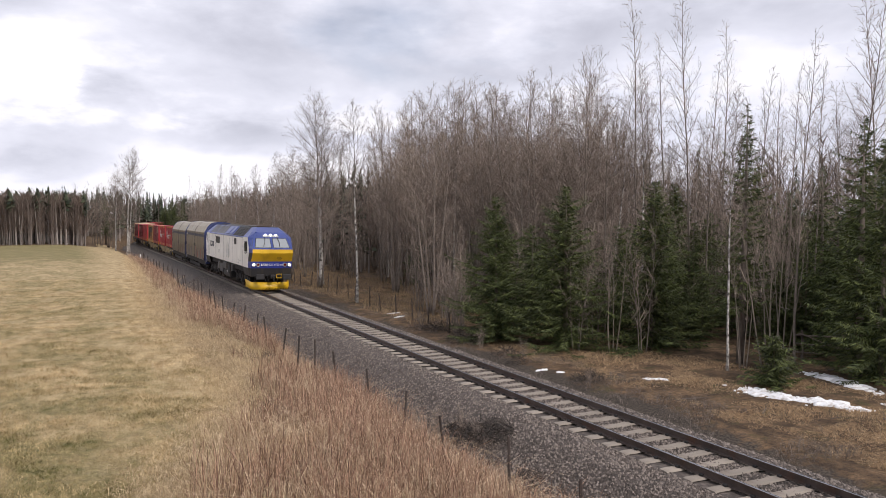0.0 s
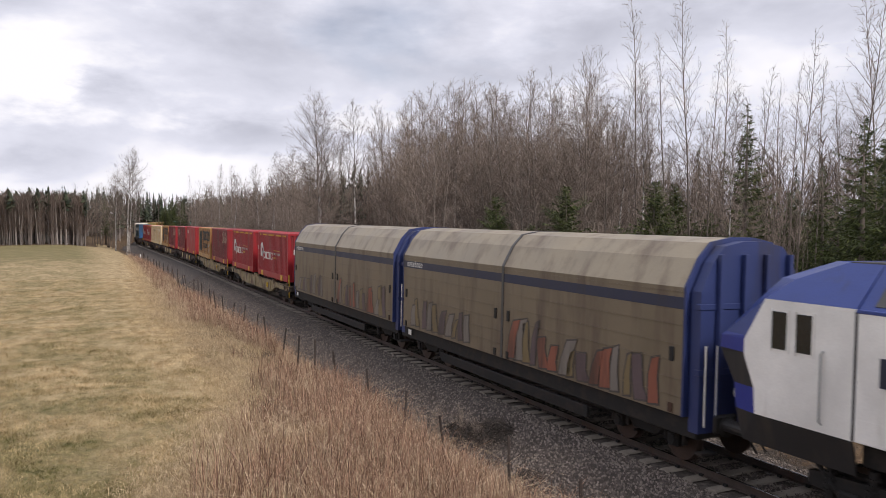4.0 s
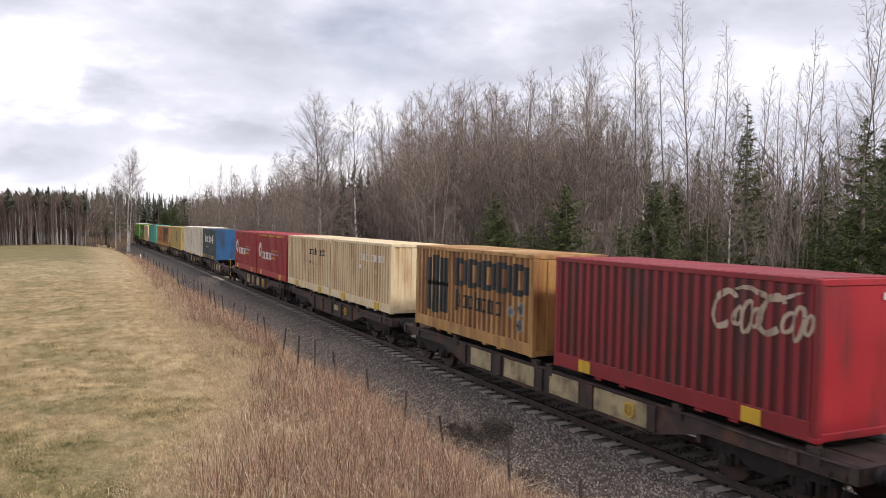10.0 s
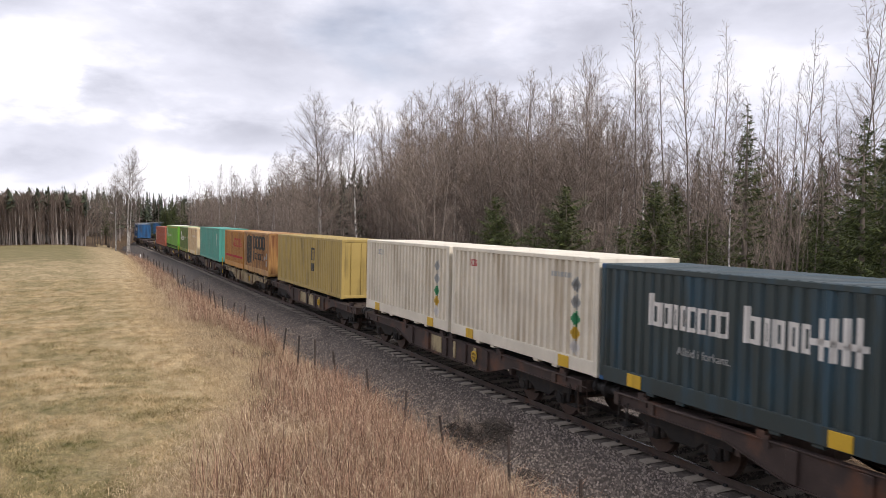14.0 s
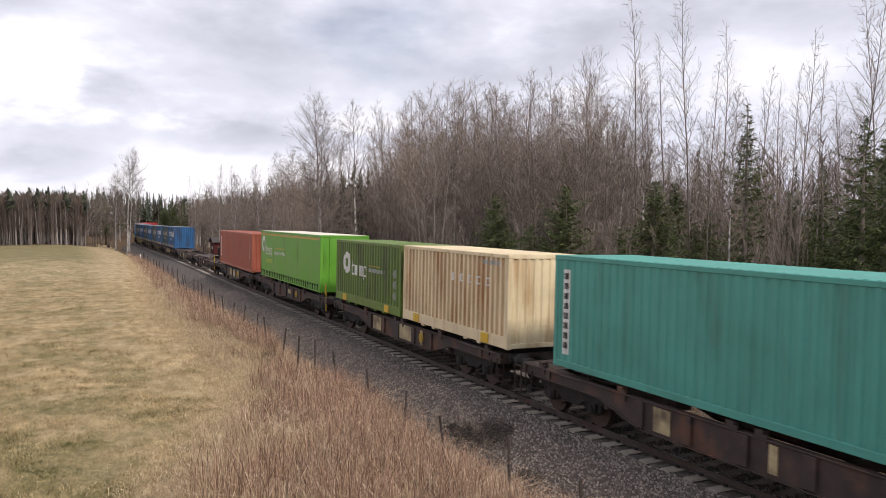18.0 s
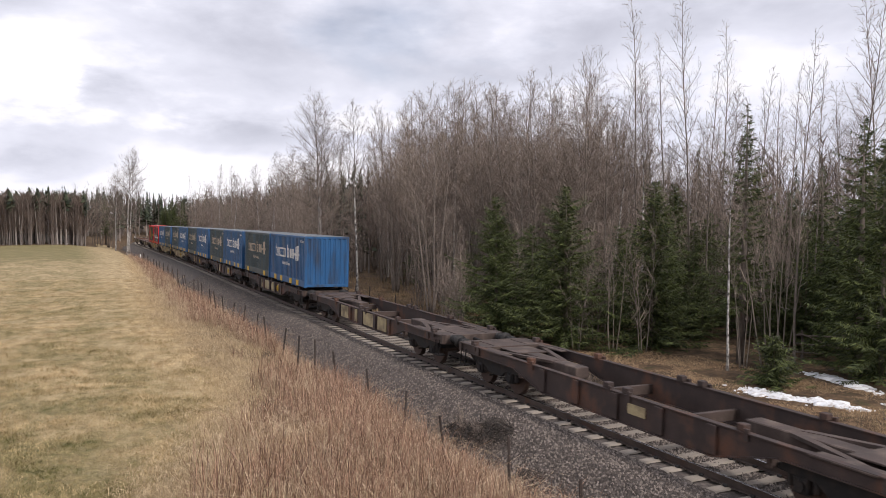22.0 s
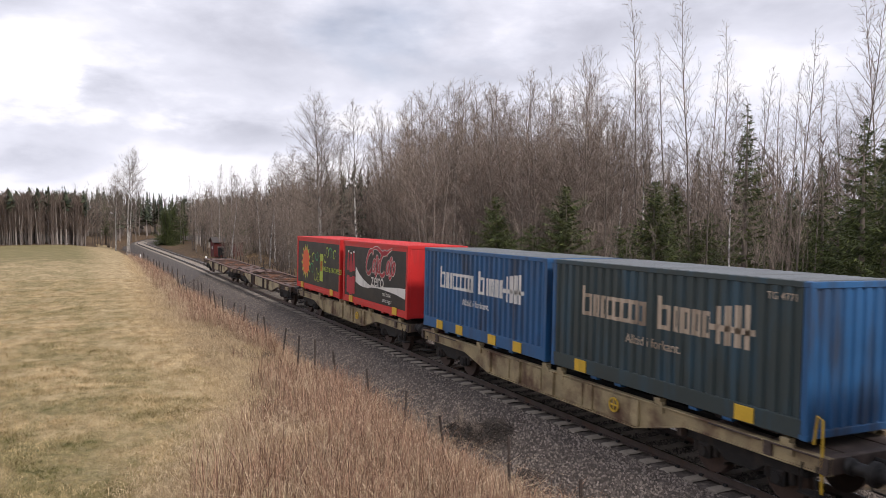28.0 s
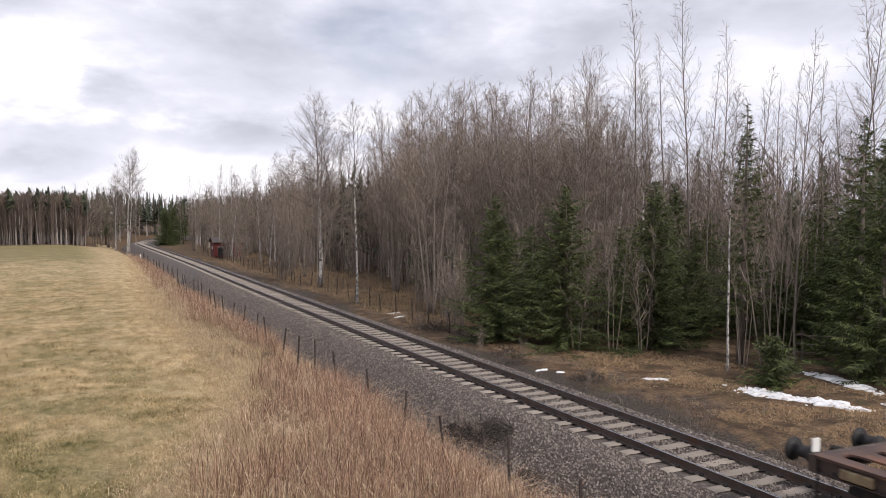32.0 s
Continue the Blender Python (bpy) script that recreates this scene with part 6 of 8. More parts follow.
    for yc in (-5.2, 7.3):
        bg = part("bogie", Build().box(-0.9, 0.9, yc - 2.3, yc + 2.3, 0.62, 0.95, 0.05), F_BOGIE, loco, "grimy three-axle bogie")
        for k in (-1.8, 0, 1.8):
            w = Build()
            for s in (-1, 1):
                w.disc((s * 0.7525, yc + k, 0.53), "x", 0.53, 0.14, 24)
                w.disc((s * 0.84, yc + k, 0.53), "x", 0.34, 0.06, 18)
            w.tube([(-1.0, yc + k, 0.53), (1.0, yc + k, 0.53)], 0.09, 8)
            part("wheelset", w, F_WHEEL, bg)
        for s in (-1, 1):
            f = Build().prism([(yc - 2.6, 0.62), (yc - 2.6, 0.86), (yc - 1.2, 0.92), (yc + 1.2, 0.92), (yc + 2.6, 0.86), (yc + 2.6, 0.62), (yc + 1.3, 0.55), (yc - 1.3, 0.55)], "x", s * 1.12 - 0.07, s * 1.12 + 0.07)
            for k in (-1.8, 0, 1.8):
                f.box(s * 1.15 - 0.12, s * 1.15 + 0.12, yc + k - 0.2, yc + k + 0.2, 0.36, 0.70, 0.04)
                for q in (-0.38, 0.38):
                    f.tube([(s * 1.15, yc + k + q, 0.42), (s * 1.15, yc + k + q, 1.15)], 0.085, 10)
                    for v in range(5):
                        f.disc((s * 1.15, yc + k + q, 0.62 + v * 0.1), "z", 0.115, 0.04, 12)
                f.tube([(s * 1.2, yc + k + 0.2, 0.6), (s * 1.24, yc + k + 0.75, 1.2)], 0.04, 8)
            part("bogie_frame", f, F_BOGIE, bg)
    MOVING.append((loco, s_mid, 0.0))


locomotive()


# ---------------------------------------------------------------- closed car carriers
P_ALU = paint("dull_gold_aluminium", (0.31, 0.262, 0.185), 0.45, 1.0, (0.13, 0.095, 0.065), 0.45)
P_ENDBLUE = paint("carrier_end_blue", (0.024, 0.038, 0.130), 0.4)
# the hood's shaded side as a darker colour, with dirt streaks
P_ALUSHADE = paint("road_dirty_aluminium", (0.185, 0.145, 0.092), 0.5, 1.0, (0.085, 0.055, 0.038), 0.5)
P_STRIPE = paint("navy_stripe", (0.020, 0.024, 0.055), 0.3)
G_SILVER = paint("spray_silver", (0.20, 0.175, 0.15), 0.5)
G_RED = paint("spray_red", (0.26, 0.085, 0.05), 0.5)
G_DARK = paint("spray_dark", (0.075, 0.062, 0.055), 0.4)
G_VIOLET = paint("spray_violet", (0.115, 0.08, 0.085), 0.5)
G_OLIVE = paint("spray_olive", (0.19, 0.14, 0.065), 0.5)


def spray(c, u, v, w, h, mats, rnd, x=-1.482):
    """Faded sprayed tags: fat overlapping plain shapes with a dark edge."""
    n = max(3, int(w / 0.42))
    for i in range(n):
        uu = u + w * i / n + rnd.uniform(-0.05, 0.05)
        m = mats[i % len(mats)]
        lean = rnd.uniform(-0.25, 0.25)
        hh = h * rnd.uniform(0.6, 1.1)
        fat = rnd.uniform(0.22, 0.5)
        cut = rnd.uniform(0.3, 0.7)
        for grow, mm, off in ((0.045, G_DARK, 0.0), (0.0, m, 0.004)):
            b = Build()
            for poly in ([(uu - grow, v - grow), (uu + fat + grow, v + 0.05 - grow), (uu + fat * 0.8 + lean * cut + grow, v + hh * cut), (uu + lean * cut - grow, v + hh * cut)],
                         [(uu + lean * cut - grow, v + hh * cut), (uu + fat * 0.8 + lean * cut + grow, v + hh * cut), (uu + fat + lean + grow, v + hh + grow), (uu + lean + 0.1 - grow, v + hh * 0.92 + grow)]):
                b.add([(x - off, -a, z) for a, z in poly], [(0, 1, 2, 3)])
            part("sprayed_tag", b, mm, c, fix=False)


def carrier(s0, s1, seed, rear_label):
    L = s1 - s0
    h = L / 2
    c = thing("car_carrier_wagon", rear_label, "railway wagon", "closed car carriers")
    xs = 1.47
    prof = [(-xs, 1.13), (-xs, 3.72), (-1.16, 4.30), (-0.85, 4.62), (-0.3, 4.72), (0.3, 4.72), (0.85, 4.62), (1.16, 4.30), (xs, 3.72), (xs, 1.13)]
    for i, (y0, y1) in enumerate(((-h + 0.42, -0.06), (0.06, h - 0.42))):
        me = outward(Build().prism(prof, "y", y0, y1).mesh("sliding_hood", [P_ALU, P_ALUSHADE]))
        # upright faces get the darker copy: side shade painted in, roof left sunlit
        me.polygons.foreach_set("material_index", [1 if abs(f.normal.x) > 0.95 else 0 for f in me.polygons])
        hood = part("sliding_hood", me, None, c, "dull gold aluminium sliding hood, dirt-streaked, its sides coloured darker as in shade")
        for z in (1.5, 1.85, 2.2, 2.55, 2.95, 3.62):
            part("panel_joint", Build().box(-xs - 0.012, -xs + 0.01, y0 + 0.02, y1 - 0.02, z, z + 0.018).box(xs - 0.01, xs + 0.012, y0 + 0.02, y1 - 0.02, z, z + 0.018), P_ALUSHADE, hood)
        part("stripe", Build().box(-xs - 0.006, -xs + 0.01, y0, y1, 3.28, 3.52).box(xs - 0.01, xs + 0.006, y0, y1, 3.28, 3.52), P_STRIPE, hood, "navy stripe")
        for y in (y0 + 0.25, y1 - 0.35):
            part("latch", Build().box(-xs - 0.03, -xs, y, y + 0.14, 2.2, 2.5, 0.01), M_BLACK, hood)
            part("latch", Build().box(-xs - 0.03, -xs, y, y + 0.14, 1.15, 1.35, 0.01), M_BLACK, hood)
    big = [(x * 1.012, 4.72 + (z - 4.72) * 1.0 + 0.02 if z > 3 else z) for x, z in prof]
    part("hood_seam", Build().prism(big, "y", -0.06, 0.06), P_ROOFGREY, c, "grey middle seam")
    for s in (-1, 1):
        part("end_frame", Build().prism(big, "y", s * (h - 0.40) - 0.03, s * (h - 0.40) + 0.03), P_ENDBLUE, c, "blue end frame")
        part("end_wall", Build().prism([(x * 0.94, 0.85 if z < 2 else z - 0.06) for x, z in prof], "y", s * (h - 0.22) - 0.16, s * (h - 0.22) + 0.10), P_ENDBLUE, c, "ribbed blue end wall")
        for z in (2.0, 3.3):
            part("end_beam", Build().box(-1.42, 1.42, s * (h - 0.1) - 0.06, s * (h - 0.1) + 0.06, z, z + 0.12, 0.01), P_ENDBLUE, c)
        part("end_ladder", Build().tube([(-1.30, s * (h + 0.02), 1.0), (-1.30, s * (h + 0.02), 2.6)], 0.02, 6).tube([(-1.0, s * (h + 0.02), 1.0), (-1.0, s * (h + 0.02), 2.6)], 0.02, 6), M_WHITE, c)
        for x in (-0.95, -0.3, 0.3, 0.95):
            part("end_rib", Build().box(x - 0.05, x + 0.05, s * h - 0.06, s * h + 0.05, 1.0, 4.4, 0.01), P_ENDBLUE, c)
        for x in (-0.875, 0.875):
            part("buffer", BUFFER, None, c, at=pose(x, s * (h + 0.1), 1.02, 0, 0, 0 if s < 0 else 180))
        part("end_steps", Build().box(-1.4, -1.0, s * h - 0.1, s * h + 0.1, 0.45, 0.5).box(1.0, 1.4, s * h - 0.1, s * h + 0.1, 0.45, 0.5), F_BOGIE, c)
        bogie(c, s * (h - 2.0))
    part("underframe", Build().box(-1.38, 1.38, -h + 0.1, h - 0.1, 0.72, 1.13, 0.02), F_BOGIE, c)
    part("side_skirt", Build().box(-1.44, -1.38, -h + 3.6, h - 3.6, 0.36, 0.64, 0.01).box(1.38, 1.44, -h + 3.6, h - 3.6, 0.36, 0.64, 0.01), F_BOGIE, c)
    rnd = random.Random(seed)
    spray(c, -h + 1.2, 1.25, 4.6, 0.95, (G_SILVER, G_OLIVE, G_VIOLET), rnd)
    spray(c, 0.3, 1.2, h - 1.3, 1.1, (G_RED, G_SILVER, G_OLIVE, G_VIOLET, G_RED), rnd)
    b = Build()
    for u0, u1, v0, v1 in bars(-h + 0.75, 3.33, 0.15, [0.12] * 8, 0.05, (2, 4)):
        b.add([(-1.479, -u0, v0), (-1.479, -u1, v0), (-1.479, -u1, v1), (-1.479, -u0, v1)], [(0, 1, 2, 3)])
    part("word_mark", b, D_WHITE, c, fix=False)
    part("data_plate", Build().box(-1.484, -1.47, h - 1.2, h - 0.95, 0.88, 1.06), M_WHITE, c)
    MOVING.append((c, (s0 + s1) / 2, 0.0))


carrier(75.0, 90.3, 3, "closed gold aluminium car carrier with a blue end and sprayed tags")
carrier(90.5, 105.6, 8, "closed gold aluminium car carrier with a navy stripe and sprayed tags")
# ---------------------------------------------------------------- trees
def branch_path(p, d, length, n, rnd, wander, lift):
    pts = [p.copy()]
    for i in range(n):
        d = (d + Vector((rnd.gauss(0, wander), rnd.gauss(0, wander), rnd.gauss(0, wander) + lift))).normalized()
        p = p + d * (length / n)
        pts.append(p.copy())
    return pts, d


def fine(b, pts, r0, r1):
    """A thin three-sided twig."""
    n = len(pts)
    o = len(b.v)
    for i, p in enumerate(pts):
        r = r0 + (r1 - r0) * i / (n - 1)
        t = (pts[min(i + 1, n - 1)] - pts[max(i - 1, 0)]).normalized()
        u = t.orthogonal().normalized()
        w = t.cross(u)
        for c, s in ((1, 0), (-0.5, 0.866), (-0.5, -0.866)):
            b.v.append(tuple(p + (u * c + w * s) * r))
    for i in range(n - 1):
        for k in range(3):
            a, c = o + i * 3 + k, o + i * 3 + (k + 1) % 3
            b.f.append((a, c, c + 3, a + 3))


def strip(b, pts, w0, rnd, w1=0.0):
    """A flat tapering twig, turned at random."""
    t = (pts[-1] - pts[0]).normalized()
    u = t.orthogonal().normalized()
    a = rnd.uniform(0, 3.1416)
    u = u * math.cos(a) + t.cross(u) * math.sin(a)
    o = len(b.v)
    n = len(pts)
    for i, p in enumerate(pts[:-1]):
        w = w0 + (w1 - w0) * i / (n - 1)
        b.v.append(tuple(p - u * w)); b.v.append(tuple(p + u * w))
    b.v.append(tuple(pts[-1]))
    for i in range(n - 2):
        b.f.append((o + 2 * i, o + 2 * i + 1, o + 2 * i + 3, o + 2 * i + 2))
    b.f.append((o + 2 * n - 4, o + 2 * n - 3, o + 2 * n - 2))


def bare_tree(seed, height, trunk_r, crown_from, spread, angle, limbs, branches, droop=0.0, lean=0.015, stems=1, widest=0.35, top=0.75, sub=5):
    """Trunk and crown meshes of a leafless tree, its foot at the origin: limbs leave the stem at an angle and curve up, and fork into branches, twigs and twig ends."""
    rnd = random.Random(seed)
    tr, cr = Build(), Build()

    def aside(d, amount):
        o = d.cross(Vector((rnd.gauss(0, 1), rnd.gauss(0, 1), rnd.gauss(0, 1))))
        o.normalize()
        return (d + o * amount * rnd.uniform(0.7, 1.3)).normalized()
    for stem in range(stems):
        many = stems > 1
        a0 = 6.283 * (stem + rnd.random() * 0.6) / stems
        tip = (0.05 + 0.11 * rnd.random()) * many + rnd.gauss(0, lean)
        d0 = Vector((math.cos(a0) * tip, math.sin(a0) * tip, 1)).normalized()
        off = Vector((math.cos(a0), math.sin(a0), 0)) * 0.16 * many
        hh = height * (1 if stem == 0 else rnd.uniform(0.72, 0.97))
        pts, _ = branch_path(Vector((0, 0, -0.2)) + off, d0, hh + 0.2, 12, rnd, 0.022, 0.01)
        rad = [trunk_r * (1 - (i / 12) ** 0.85) + 0.006 for i in range(13)]
        rad[0] *= 1.25
        tr.tube(pts, rad, 7)
        nl = limbs // stems
        for k in range(nl):
            g0 = (k + rnd.random()) / nl
            f = crown_from + (0.985 - crown_from) * g0
            i = min(11, int(f * 12))
            base = pts[i].lerp(pts[i + 1], f * 12 - i)
            a = k * 2.4 + rnd.uniform(-0.7, 0.7)
            reach = (g0 / widest) ** 0.55 if g0 < widest else ((1 - g0) / (1 - widest)) ** top
            ln = spread * height * (0.10 + 0.95 * reach) * rnd.uniform(0.65, 1.2) + 0.2
            tilt = radians(angle * rnd.uniform(0.75, 1.2) * (1.08 - 0.5 * g0))
            d = Vector((math.cos(a) * math.sin(tilt), math.sin(a) * math.sin(tilt), math.cos(tilt)))
            lp, _ = branch_path(base, d, ln, 6, rnd, 0.10, 0.03 - droop)
            r = min(0.42 * rad[i] + 0.002, 0.004 + 0.0065 * ln)
            cr.tube(lp, [r * (1 - 0.88 * j / 6) + 0.0025 for j in range(7)], 3, False)
            nb = max(2, int(branches * (0.35 + 0.75 * min(1.3, ln / (spread * height)))))
            for q in range(nb):
                g = 0.12 + 0.86 * ((q + rnd.random()) / nb)
                j = min(5, int(g * 6))
                tb = lp[j].lerp(lp[j + 1], g * 6 - j)
                ax = (lp[j + 1] - lp[j]).normalized()
                bl = (0.20 + 0.52 * ln * (1 - 0.72 * g)) * rnd.uniform(0.55, 1.2)
                bp, be = branch_path(tb, aside(ax, 0.9), bl, 4, rnd, 0.12, 0.03 - 1.6 * droop)
                strip(cr, bp, 0.0075, rnd, 0.003)
                nt = max(2, int(sub * (0.4 + 0.8 * bl)))
                for s in range(nt):
                    h = 0.1 + 0.88 * ((s + rnd.random()) / nt)
                    j2 = min(3, int(h * 4))
                    sb = bp[j2].lerp(bp[j2 + 1], h * 4 - j2)
                    sd = aside((bp[j2 + 1] - bp[j2]).normalized(), 0.75)
                    sl = (0.14 + 0.38 * bl * (1 - 0.6 * h)) * rnd.uniform(0.6, 1.25)
                    se = sb + sd * sl + Vector((0, 0, 0.10 * sl - 3.0 * droop * sl))
                    sm = (sb + se) / 2 + Vector((rnd.gauss(0, 0.04), rnd.gauss(0, 0.04), rnd.gauss(0, 0.04))) * sl
                    strip(cr, [sb, sm, se], 0.0050, rnd, 0.0028)
                    if rnd.random() < 0.7:
                        e2 = sm + aside(sd, 0.8) * sl * rnd.uniform(0.35, 0.6)
                        strip(cr, [sm, e2], 0.0040, rnd)
    return tr, cr


def spruce(seed, height, spread, dense=1.0, low=0.02, ragged=0.0):
    """A spruce: boughs of uneven length, each a drooping spray of small needle tufts."""
    rnd = random.Random(seed)
    tr, cr = Build(), Build()
    tr.tube([(0, 0, -0.2), (0.03, 0.02, height * 0.5), (0, 0, height)], [0.016 * height, 0.010 * height, 0.01], 8)
    n = int(30 * height * dense)
    for k in range(n):
        f = low + (1 - low) * ((k + rnd.uniform(-2, 3)) / n)
        f = max(low, min(0.995, f))
        z = f * height
        a = rnd.uniform(0, 6.283)
        hole = noise.noise(Vector((math.cos(a) * 1.3 + seed, math.sin(a) * 1.3, z * 0.55)))
        if ragged and rnd.random() < ragged * f:
            continue
        ln = (spread * (1 - f) ** 0.8 + 0.14) * rnd.uniform(0.5, 1.15) * (1 + 0.75 * hole)
        d = Vector((math.cos(a), math.sin(a), 0))
        side = Vector((-math.sin(a), math.cos(a), 0))
        sag = rnd.uniform(0.15, 0.55) - 0.5 * f
        nseg = max(2, int(ln / 0.13))
        prev = Vector((0, 0, z))
        bend = rnd.gauss(0, 0.12)
        fine(cr, [prev, prev + d * ln * 0.5 - Vector((0, 0, sag * ln * 0.5)), prev + d * ln * 0.9 + side * bend * ln * 0.8 + Vector((0, 0, -sag * ln * 0.9 + 0.22 * ln))], 0.012, 0.004)
        for i in range(nseg):
            g = (i + 1) / nseg
            p = Vector((0, 0, z)) + d * ln * g + side * (bend * ln * g * g + rnd.gauss(0, 0.015)) + Vector((0, 0, -sag * ln * g + 0.28 * ln * g * g))
            for s in (-1, 1):
                w = (0.30 * (1 - 0.6 * g) + 0.07) * min(1.0, 0.4 + 0.6 * ln) * rnd.uniform(0.5, 1.3)
                for q in range(3):
                    st = prev.lerp(p, 0.33 * q)
                    out = rnd.uniform(0.35, 1.0)
                    tip = st + side * s * w * out + d * w * rnd.uniform(0.3, 0.9) + Vector((0, 0, rnd.uniform(-0.75, 0.05) * w))
                    mid = st.lerp(tip, 0.45) + Vector((0, 0, 0.03 * w))
                    o = len(cr.v)
                    wid = d * 0.018 + Vector((0, 0, rnd.uniform(-0.02, 0.02)))
                    cr.v += [tuple(st), tuple(mid + wid), tuple(tip), tuple(mid - wid)]
                    cr.f.append((o, o + 1, o + 2, o + 3))
            prev = p
    return tr, cr


def tree_kind(name, label, category, group, meshes, mats):
    t = thing(name, label, category, group, at=pose(0, 0, 0))
    part("trunk", meshes[0].mesh("trunk", mats[0], True), None, t)
    part("crown", meshes[1].mesh("crown", mats[1]), None, t)
    return t


def forest():
    birch = [tree_kind("birch_tree", "leafless birch with a white trunk beside the railway", "tree", "birches", bare_tree(20 + i, h, r, c, sp, an, limbs, br, dr, widest=wi, sub=sb, top=0.6), (M_BIRCH, M_TWIG_BIRCH))
             for i, (h, r, c, sp, an, limbs, br, dr, wi, sb) in enumerate(((15.0, 0.13, 0.20, 0.19, 56, 60, 12, 0.012, 0.42, 6), (16.5, 0.085, 0.34, 0.105, 46, 56, 10, 0.0, 0.35, 5), (13.5, 0.10, 0.25, 0.165, 55, 52, 12, 0.01, 0.42, 6), (15.5, 0.16, 0.17, 0.235, 60, 68, 13, 0.014, 0.45, 6)))]
    alder = [tree_kind("bare_tree", "leafless grey-brown tree with a dense twiggy crown", "tree", "bare trees", bare_tree(40 + i, h, r, c, sp, an, limbs, br, 0.0, stems=st, widest=0.5, top=0.55, sub=5), (M_BARK, M_TWIG))
             for i, (h, r, c, sp, an, limbs, br, st) in enumerate(((14.0, 0.075, 0.26, 0.15, 54, 74, 11, 3), (13.0, 0.07, 0.24, 0.17, 56, 70, 12, 2), (14.6, 0.08, 0.30, 0.15, 52, 76, 11, 4), (11.0, 0.05, 0.12, 0.20, 56, 68, 10, 5)))]
    slim = [tree_kind("slim_bare_tree", "tall slim leafless tree with upright branches", "tree", "slim bare trees", bare_tree(60 + i, h, 0.065, c, sp, 46, lm, 6, 0.0, widest=0.3, top=0.8, sub=3), (M_BARK, M_TWIG)) for i, (h, c, sp, lm) in enumerate(((16.5, 0.34, 0.115, 46), (15.0, 0.28, 0.10, 42), (16.0, 0.38, 0.13, 42)))]
    bush = [tree_kind("bare_shrub", "leafless grey many-stemmed shrub at the wood's edge", "shrub", "bare shrubs", bare_tree(70 + i, 3.4, 0.022, 0.06, 0.30, 40, 42, 6, stems=5, sub=4), (M_BARK, M_TWIG)) for i in range(2)]
    young = [tree_kind("young_bare_tree", "thin young leafless tree in the thicket", "tree", "young bare trees", bare_tree(75 + i, 6.5, 0.026, 0.15, 0.15, 38, 42, 6, stems=3, sub=4), (M_BARK, M_TWIG)) for i in range(2)]
    stems = [tree_kind("pale_stems", "cluster of thin pale bare stems at the wood's edge", "tree", "pale stems", bare_tree(95 + i, 7.5, 0.028, 0.35, 0.10, 34, 30, 4, stems=4, sub=3), (M_PALE_BARK, M_TWIG)) for i in range(2)]
    firs = [tree_kind("spruce_tree", "dark green spruce with branches down to the ground", "tree", "spruces", spruce(80 + i, h, sp, dn, lo, rg), (M_BARK, M_NEEDLE))
            for i, (h, sp, dn, lo, rg) in enumerate(((7.4, 2.7, 1.6, 0.02, 0.0), (6.0, 2.3, 1.3, 0.04, 0.1), (10.5, 1.8, 0.75, 0.2, 0.3), (1.7, 1.4, 2.6, 0.02, 0.0), (9.4, 2.1, 0.8, 0.08, 0.15)))]
    rnd = random.Random(11)
    used = set()

    def put(kind, x, y, k=1.0, lean=0.8):
        m = pose(x, y, footing(x, y) - 0.02, rnd.uniform(-lean, lean), rnd.uniform(-lean, lean), rnd.uniform(0, 360))
        if kind.name not in used:
            used.add(kind.name)
            kind.matrix_basis = m
            kind.scale = (k, k, k)
            return kind
        t = copy_thing(kind, m)
        t.scale = (k, k, k)
        return t
    at = lambda l, y: (track_x(y) + l, y)
    kinds = {"b": birch, "a": alder, "s": slim, "f": firs, "u": bush, "y": young, "p": stems}
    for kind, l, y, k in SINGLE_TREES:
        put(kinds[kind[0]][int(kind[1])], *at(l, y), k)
    for i in range(THICKET):
        y = 15 + 150 * rnd.random() ** 1.2
        l = rnd.uniform(10, 46) if y < 62 else rnd.uniform(7.5, 32)
        if y < 34 and l < 16:
            l += 9
        if 44 < y < 75 and l < 15 and rnd.random() < 0.75:
            continue
        u = rnd.random()
        right = y < 33
        if right and rnd.random() < 0.45:
            continue
        kind = rnd.choice(alder) if u < (0.25 if right else 0.62) else rnd.choice(slim) if u < (0.72 if right else 0.74) else rnd.choice(birch) if u < 0.9 else rnd.choice(young)
        if l > 26 and kind in alder and rnd.random() < 0.6:
            kind = rnd.choice(slim)
        k = rnd.uniform(0.74, 0.98)
        put(kind, *at(l, y), k * (0.93 if l < 14 else 1.0))
    # the dense stand between the clearing and the tall slim trees
    for i in range(60):
        az = radians(21.2 + 16.6 * (i + rnd.random()) / 60)
        x = TRACK_X + rnd.uniform(9.5, 24)
        y = x / math.tan(az)
        far = math.hypot(x, y)
        top = 5.2 + far * math.tan(radians(rnd.uniform(8.8, 10.6) - 2.0 * max(0.0, radians(26) - az) / 0.08))
        kind = rnd.choice(alder[:3])
        put(kind, x, y, min(1.3, 0.99 * top / 14.0))
    for i in range(110):
        y = 20 + 130 * rnd.random() ** 1.3
        l = rnd.uniform(8.5, 26)
        if 44 < y < 72 and l < 13:
            l += 7
        if y < 31:
            l = max(l, 17.0)
        put(rnd.choice(young + young + bush), *at(l, y), rnd.uniform(0.8, 1.3))


